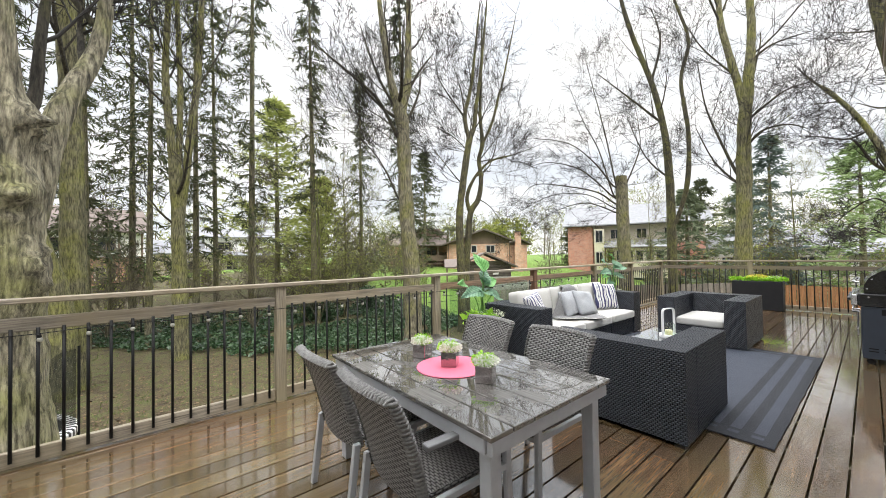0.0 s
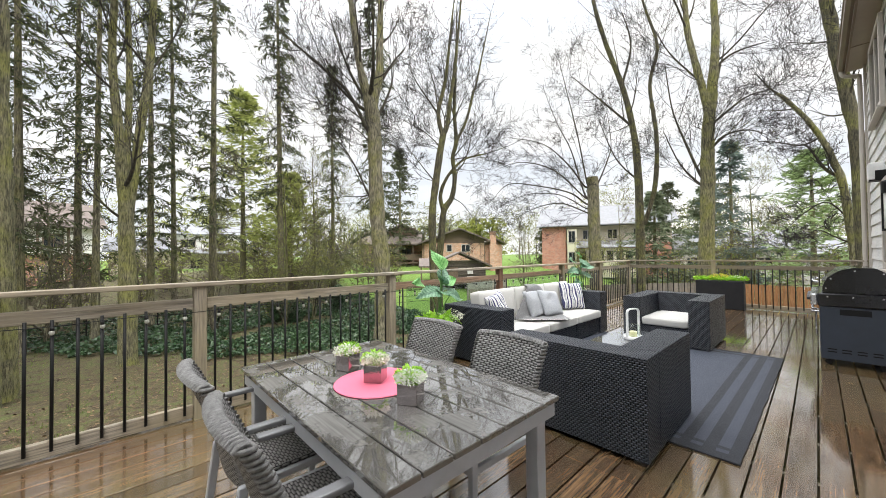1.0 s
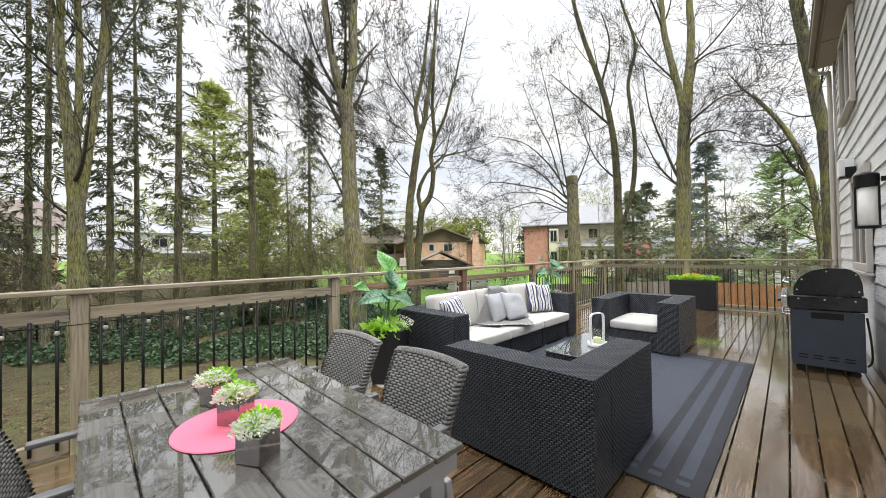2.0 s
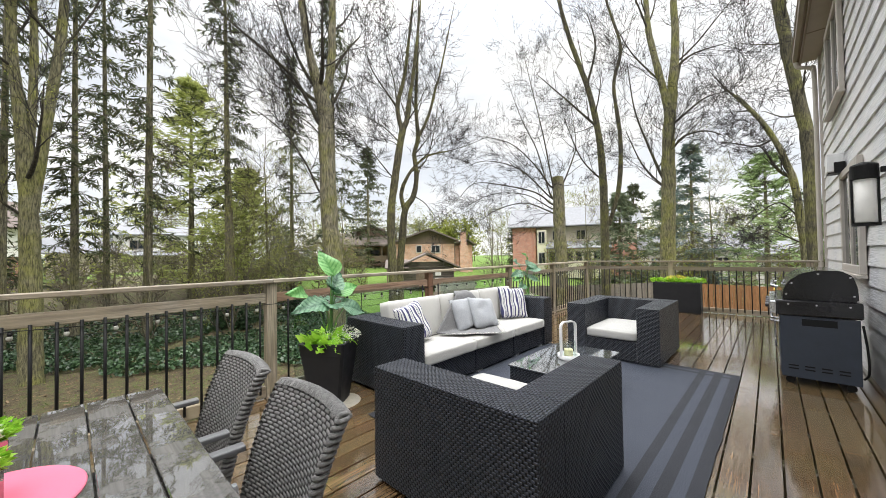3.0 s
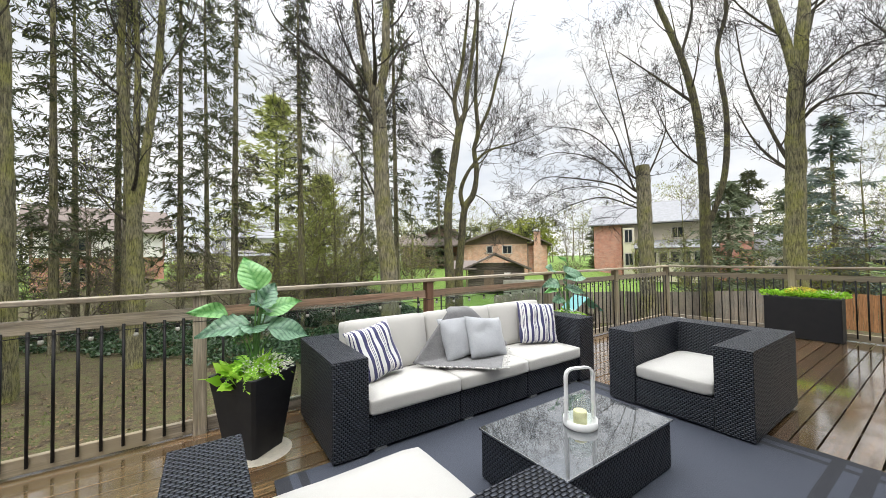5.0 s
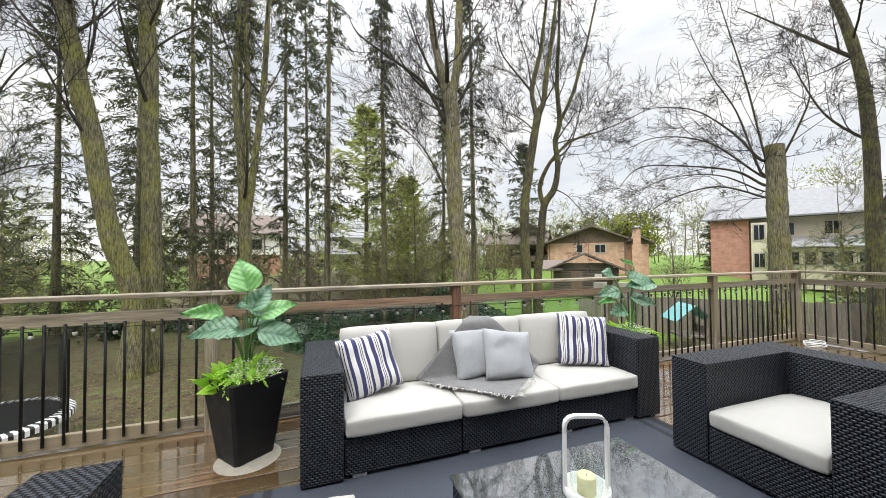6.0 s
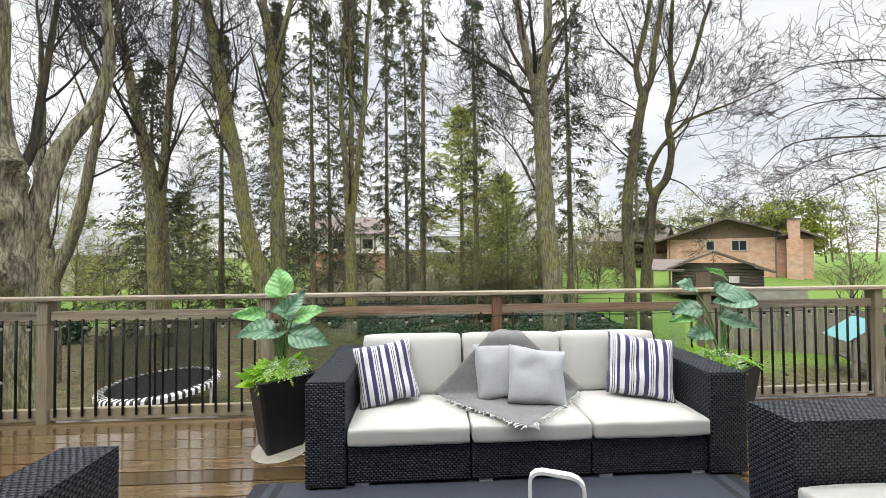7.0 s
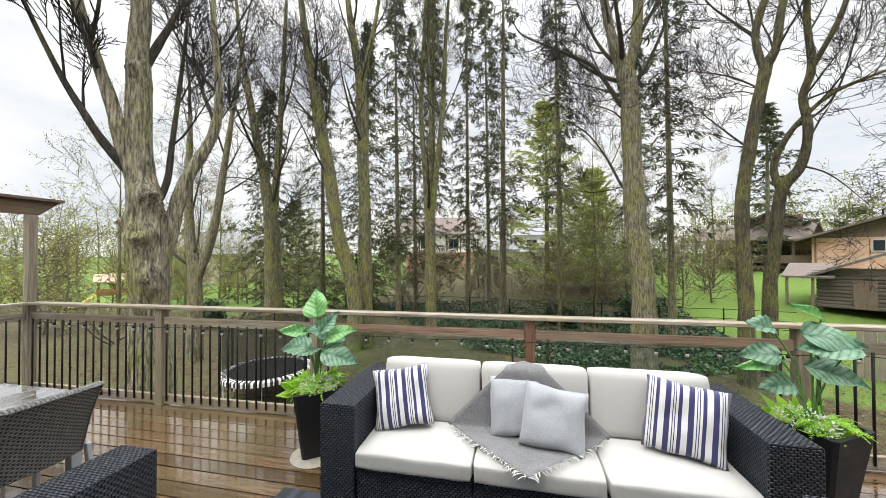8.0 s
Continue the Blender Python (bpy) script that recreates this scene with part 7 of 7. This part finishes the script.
def build_trampoline():
    z0 = ground_z(0.2, 11.1)
    t = thing("trampoline", "round trampoline with black net and striped edge pad", "trampoline", at=pose(0.2, 11.1, z0))
    R = 1.2
    part("mat", lathe([(0, 0.78), (R - 0.14, 0.79), (R - 0.14, 0.785), (0, 0.775)], 40), M_BLACK, t)
    m, n, l, p = mat("striped edge pad")
    tc = coords(n, l, "Object")
    gr = n.new("ShaderNodeTexGradient")
    gr.gradient_type = "RADIAL"
    l.new(tc, gr.inputs[0])
    mu = n.new("ShaderNodeMath")
    mu.operation = "MULTIPLY"
    mu.inputs[1].default_value = 58
    l.new(gr.outputs["Fac"], mu.inputs[0])
    fr = n.new("ShaderNodeMath")
    fr.operation = "FRACT"
    l.new(mu.outputs[0], fr.inputs[0])
    l.new(ramp(n, l, fr.outputs[0], (0.48, 0.02), (0.52, 0.75)), p.inputs["Base Color"])
    p.inputs["Roughness"].default_value = 0.6
    part("edge_pad", lathe([(R - 0.13, 0.80), (R + 0.02, 0.80), (R + 0.05, 0.77), (R + 0.05, 0.66), (R + 0.03, 0.66), (R + 0.02, 0.76), (R - 0.13, 0.78)], 64), m, t, "black and white striped pad")
    net, nn, nl, np_ = mat("black safety net")
    tr = nn.new("ShaderNodeBsdfTransparent")
    di = nn.new("ShaderNodeBsdfDiffuse")
    di.inputs[0].default_value = (0.03, 0.035, 0.03, 1)
    mx = nn.new("ShaderNodeMixShader")
    mx.inputs[0].default_value = 0.42
    nl.new(tr.outputs[0], mx.inputs[1])
    nl.new(di.outputs[0], mx.inputs[2])
    nl.new(mx.outputs[0], nn["Material Output"].inputs[0])
    bm = bmesh.new()
    rings = []
    for z in (0.8, 1.2, 1.7, 2.2):
        rings.append([bm.verts.new(((R - 0.10 + (0.12 if k % 8 == 0 else -0.03 * (z < 2))) * math.cos(6.2832 * k / 48), (R - 0.10 + (0.12 if k % 8 == 0 else -0.03)) * math.sin(6.2832 * k / 48), z - (0.09 if z > 2 and k % 8 == 4 else 0))) for k in range(48)])
    for a, b in zip(rings, rings[1:]):
        for k in range(48):
            bm.faces.new((a[k], a[(k + 1) % 48], b[(k + 1) % 48], b[k]))
    part("safety_net", bm, net, t, "sagging black net")
    for k in range(6):
        a = 6.2832 * k / 6
        c, s = math.cos(a), math.sin(a)
        wire("net_pole", [((R + 0.06) * c, (R + 0.06) * s, 0.05), ((R + 0.06) * c, (R + 0.06) * s, 2.25)], 0.022, M_BLACK, t)
        wire("leg", [((R - 0.02) * c, (R - 0.02) * s, 0.7), ((R - 0.02) * c, (R - 0.02) * s, 0.0)], 0.025, M_WHITEMETAL, t)


def build_play_things():
    z = ground_z(20.8, 12.4)
    p = thing("playhouse", "small wooden play tower with teal roof", "playhouse", at=pose(20.8, 12.4, z, 0, 0, 62))
    for x in (-0.5, 0.5):
        for y in (-0.5, 0.5):
            part("post", box(x - 0.05, x + 0.05, y - 0.05, y + 0.05, 0, 1.35), M_FENCE, p)
    teal = plain("teal tarp roof", (0.16, 0.42, 0.43), 0.5, 0, 0.12, 5)
    bm = bmesh.new()
    for s in (-1, 1):
        v = [bm.verts.new(c) for c in ((-0.7, s * 0.75, 1.2), (0.7, s * 0.75, 1.2), (0.7, 0, 1.85), (-0.7, 0, 1.85), (-0.7, s * 0.72, 1.17), (0.7, s * 0.72, 1.17))]
        bm.faces.new(v[:4])
        bm.faces.new((v[0], v[4], v[5], v[1]))
    part("roof", bm, teal, p, "teal pitched roof")
    part("platform", box(-0.55, 0.55, -0.55, 0.55, 0.55, 0.62), M_FENCE, p)
    for i in range(5):
        part("slat", box(-0.55 + i * 0.23, -0.37 + i * 0.23, -0.58, -0.555, 0.3, 0.95), M_FENCE, p)
    z = ground_z(-25.4, 24.9)
    q = thing("play_set", "wooden play set with tan roof and yellow slide", "play set", at=facing(-25.4, 24.9, z, 7.4, 2))
    for x in (-0.9, 0.9):
        for y in (-0.8, 0.8):
            part("post", box(x - 0.06, x + 0.06, y - 0.06, y + 0.06, 0, 2.0), M_FENCEO, q)
    part("platform", box(-1, 1, -0.9, 0.9, 0.9, 1.0), M_FENCEO, q)
    part("rail", box(-1, 1, -0.92, -0.88, 1.05, 1.45), M_FENCEO, q)
    part("roof", prism(-1.2, 1.2, [(-1.1, 1.95), (0, 2.55), (1.1, 1.95), (1.1, 2.05), (0, 2.65), (-1.1, 2.05)]), plain("tan canvas", (0.5, 0.38, 0.28), 0.8, 0, 0.1, 4), q, "tan roof")
    part("swing_beam", box(1.0, 3.6, -0.06, 0.06, 1.75, 1.87), M_FENCEO, q)
    for x in (3.3, 3.6):
        part("post", box(x - 0.05, x + 0.05, -0.4, -0.3, 0, 1.75), M_FENCEO, q)
    bm = prism(-0.25, 0.25, [(0, 0.95), (-1.8, 0.1), (-1.8, 0.04), (0, 0.88)])
    sl = part("slide", bm, plain("yellow plastic slide", (0.7, 0.5, 0.06), 0.4, 0, 0.1, 4), q, "yellow slide")
    sl.matrix_basis = pose(-1.0, 0, 0, 0, 0, -60)


def build_wire_fence():
    f = thing("wire_fence", "low black wire fence along the ivy", "fence")
    pts = [(-9, 25.5), (2, 24.6), (12, 22.6), (20, 21.0)]
    post = None
    for (x0, y0), (x1, y1) in zip(pts, pts[1:]):
        n = max(1, int(math.hypot(x1 - x0, y1 - y0) / 2.2))
        for i in range(n):
            x, y = x0 + (x1 - x0) * i / n, y0 + (y1 - y0) * i / n
            if post is None:
                post = part("post", cyl(0.03, 0.03, 1.25, 8), M_BLACK, f)
                ob = post
            else:
                ob = new("post", post.data)
                ob.parent = f
            ob.matrix_basis = pose(x, y, ground_z(x, y) - 0.05)
        for z in (0.3, 0.7, 1.15):
            wire("rail", [(x0 + (x1 - x0) * k / 8, y0 + (y1 - y0) * k / 8, ground_z(x0 + (x1 - x0) * k / 8, y0 + (y1 - y0) * k / 8) + z) for k in range(9)], 0.014, M_BLACK, f, 4)


def build_ground_cover():
    rng = random.Random(77)
    T = Tubes()
    while len(T.f) < 30000:
        x, y = rng.uniform(-4, 17), rng.uniform(13, 27.5)
        edge = y - (21 - 0.86 * (x - 1.7)) if x < 10.3 else y - 13.6 - 0.5 * (x - 10.3)
        edge += 1.2 * noise.noise(Vector((x * 0.6, y * 0.6, 3)))
        if edge < 0 or noise.noise(Vector((x * 0.35, y * 0.35, 9))) > 0.42 or (y > 24 and rng.random() < 0.5):
            continue
        z = ground_z(x, y) + 0.05 + 0.22 * abs(noise.noise(Vector((x * 0.8, y * 0.8, 1)))) + rng.uniform(0, 0.1)
        d = Vector((rng.uniform(-1, 1), rng.uniform(-1.3, 0.5), rng.uniform(-0.5, 0.35))).normalized()
        s = rng.uniform(0.09, 0.16)
        T.leaf(Vector((x, y, z)), d * s, spread(d, rng, 1.57) * s * 0.45)
    tagged(T.mesh("ivy", M_IVY, None, False), "dark green ivy carpet under the trees", "ivy", kind="stuff")
    T = Tubes()
    for _ in range(30000):
        x, y = rng.uniform(-9, 20), 5.3 + 13 * rng.random() ** 1.5
        d = Vector((rng.uniform(-1, 1), rng.uniform(-1, 1), rng.uniform(-0.25, 0.25))).normalized()
        s = rng.uniform(0.05, 0.11)
        T.leaf(Vector((x, y, ground_z(x, y) + 0.015)), d * s, d.cross(Vector((rng.uniform(-0.4, 0.4), 0, 1))).normalized() * s * 0.35)
    tagged(T.mesh("leaf_litter", M_LITTER, None, False), "fallen brown leaves on the damp ground", "leaf litter", kind="stuff")
    T = Tubes()
    for _ in range(16000):
        x, y = rng.uniform(-10, 30), rng.uniform(5.5, 24)
        if noise.noise(Vector((x * 0.3, y * 0.3, 7))) < 0.05 and x < 14:
            continue
        d = Vector((rng.uniform(-0.5, 0.5), rng.uniform(-0.5, 0.5), 1)).normalized()
        s = rng.uniform(0.05, 0.11)
        T.leaf(Vector((x, y, ground_z(x, y) - 0.01)), d * s, spread(d, rng, 1.57) * 0.008)
    tagged(T.mesh("grass", M_GRASSB, None, False), "thin spring grass in uneven patches", "grass", kind="stuff")


def thicket(name, label, places, seed, leaf_mat_, h0, h1, leaves, wood_mat, lsize=0.22):
    """Far bushes and trees that nobody could count, as one airy mass of stems and leaves."""
    rng = random.Random(seed)
    T, L = Tubes(), Tubes()
    for x, y in places:
        h = rng.uniform(h0, h1)
        base = Vector((x, y, ground_z(x, y) - 0.1))
        T.tube([base, base + Vector((rng.uniform(-0.3, 0.3), rng.uniform(-0.3, 0.3), h * 0.5)), base + Vector((rng.uniform(-0.6, 0.6), rng.uniform(-0.6, 0.6), h))], [0.02 * h ** 0.8, 0.012 * h ** 0.8, 0.01], 4)
        for _ in range(34):
            t = rng.uniform(0.08, 0.98)
            p = base + Vector((0, 0, h * t))
            a = rng.uniform(0, 6.283)
            d = Vector((math.cos(a), math.sin(a), rng.uniform(0.2, 1.3))).normalized()
            q = p + d * h * rng.uniform(0.18, 0.38)
            T.tube([p, p.lerp(q, 0.5) + Vector((0, 0, -0.05 * h)), q], [0.03, 0.02, 0.009], 3)
            for _ in range(3):
                s = p.lerp(q, rng.uniform(0.3, 1))
                e = s + spread(d, rng, rng.uniform(0.4, 1.0)) * h * rng.uniform(0.08, 0.2)
                T.tube([s, e], [0.016, 0.008], 3)
                for _ in range(leaves):
                    c = s.lerp(e, rng.random()) + Vector((rng.uniform(-1, 1), rng.uniform(-1, 1), rng.uniform(-1, 1))) * 0.25
                    dd = Vector((rng.uniform(-1, 1), rng.uniform(-1, 1), rng.uniform(-1, 1))).normalized()
                    L.leaf(c, dd * lsize, spread(dd, rng, 1.57) * lsize * 0.35)
    ob = T.mesh(name, wood_mat, None)
    tagged(ob, label, "woods", kind="stuff")
    if leaves:
        lf = L.mesh("foliage", leaf_mat_, ob, False)
        tagged(lf, kind="stuff")


def build_far_woods():
    rng = random.Random(123)

    def arc(a0, a1, d0, d1, n):
        out = []
        for i in range(n):
            a, d = radians(rng.uniform(a0, a1)), rng.uniform(d0, d1)
            out.append((6.5 + d * math.cos(a), 1.8 + d * math.sin(a)))
        return out

    thicket("far_woods", "bare brown far woods with a haze of buds", arc(-12, 165, 62, 95, 170), 1, M_BUD, 6, 12, 2, M_BRUSH, 0.3)
    thicket("far_evergreens", "dark green far trees between the houses", arc(8, 160, 70, 95, 22), 2, M_NEEDLE, 5, 10, 9, M_TWIGB, 0.45)
    thicket("brush", "tangled bare brush at the edge of the yard", arc(60, 124, 25, 44, 95), 3, M_BUD, 1.6, 3.8, 1, M_BRUSH, 0.12)
    thicket("brush", "tangled budding brush at the edge of the yard", arc(124, 160, 26, 46, 44), 4, M_BUD, 2.5, 6, 4, M_BRUSH, 0.14)
    thicket("brush", "tangled bare brush beyond the fence", arc(-10, 30, 30, 42, 40), 5, M_BUD, 2, 4.5, 3, M_BRUSH, 0.13)
    thicket("forsythia", "yellow flowering shrub by the fence", [(29.5, 0.3), (29.9, -0.3), (29.3, 1.0)], 6, M_YELLOW, 1.4, 1.9, 10, M_TWIGB, 0.10)
    thicket("willow", "yellow green budding tree behind the house", [(50.5, 46.5), (52.4, 45.4), (54, 43.5), (55.2, 42), (53.4, 47)], 7, M_BUD, 6, 7.6, 14, M_TWIGB, 0.35)
    thicket("low_shrubs", "low dark evergreen shrubs at the tree line", [(9.5, 22.5), (10.3, 21.9), (13.6, 23.2), (-3, 23), (-12, 21), (-9.5, 19)], 8, M_IVY, 0.9, 1.5, 16, M_TWIGB, 0.14)


build_gable_house()
build_log_shed()
build_brick_house()
build_far_houses()
build_fence("board_fence", "grey weathered board fence along the yard", [(18.5, 16.2), (23, 14.2), (31.2, 7.0)], 1.8, M_FENCE)
build_fence("cedar_fence", "orange cedar board fence behind the shrubs", [(31.4, 6.8), (31.6, -5.0)], 1.8, M_FENCEO)
build_trampoline()
build_play_things()
build_wire_fence()
build_ground_cover()
build_far_woods()
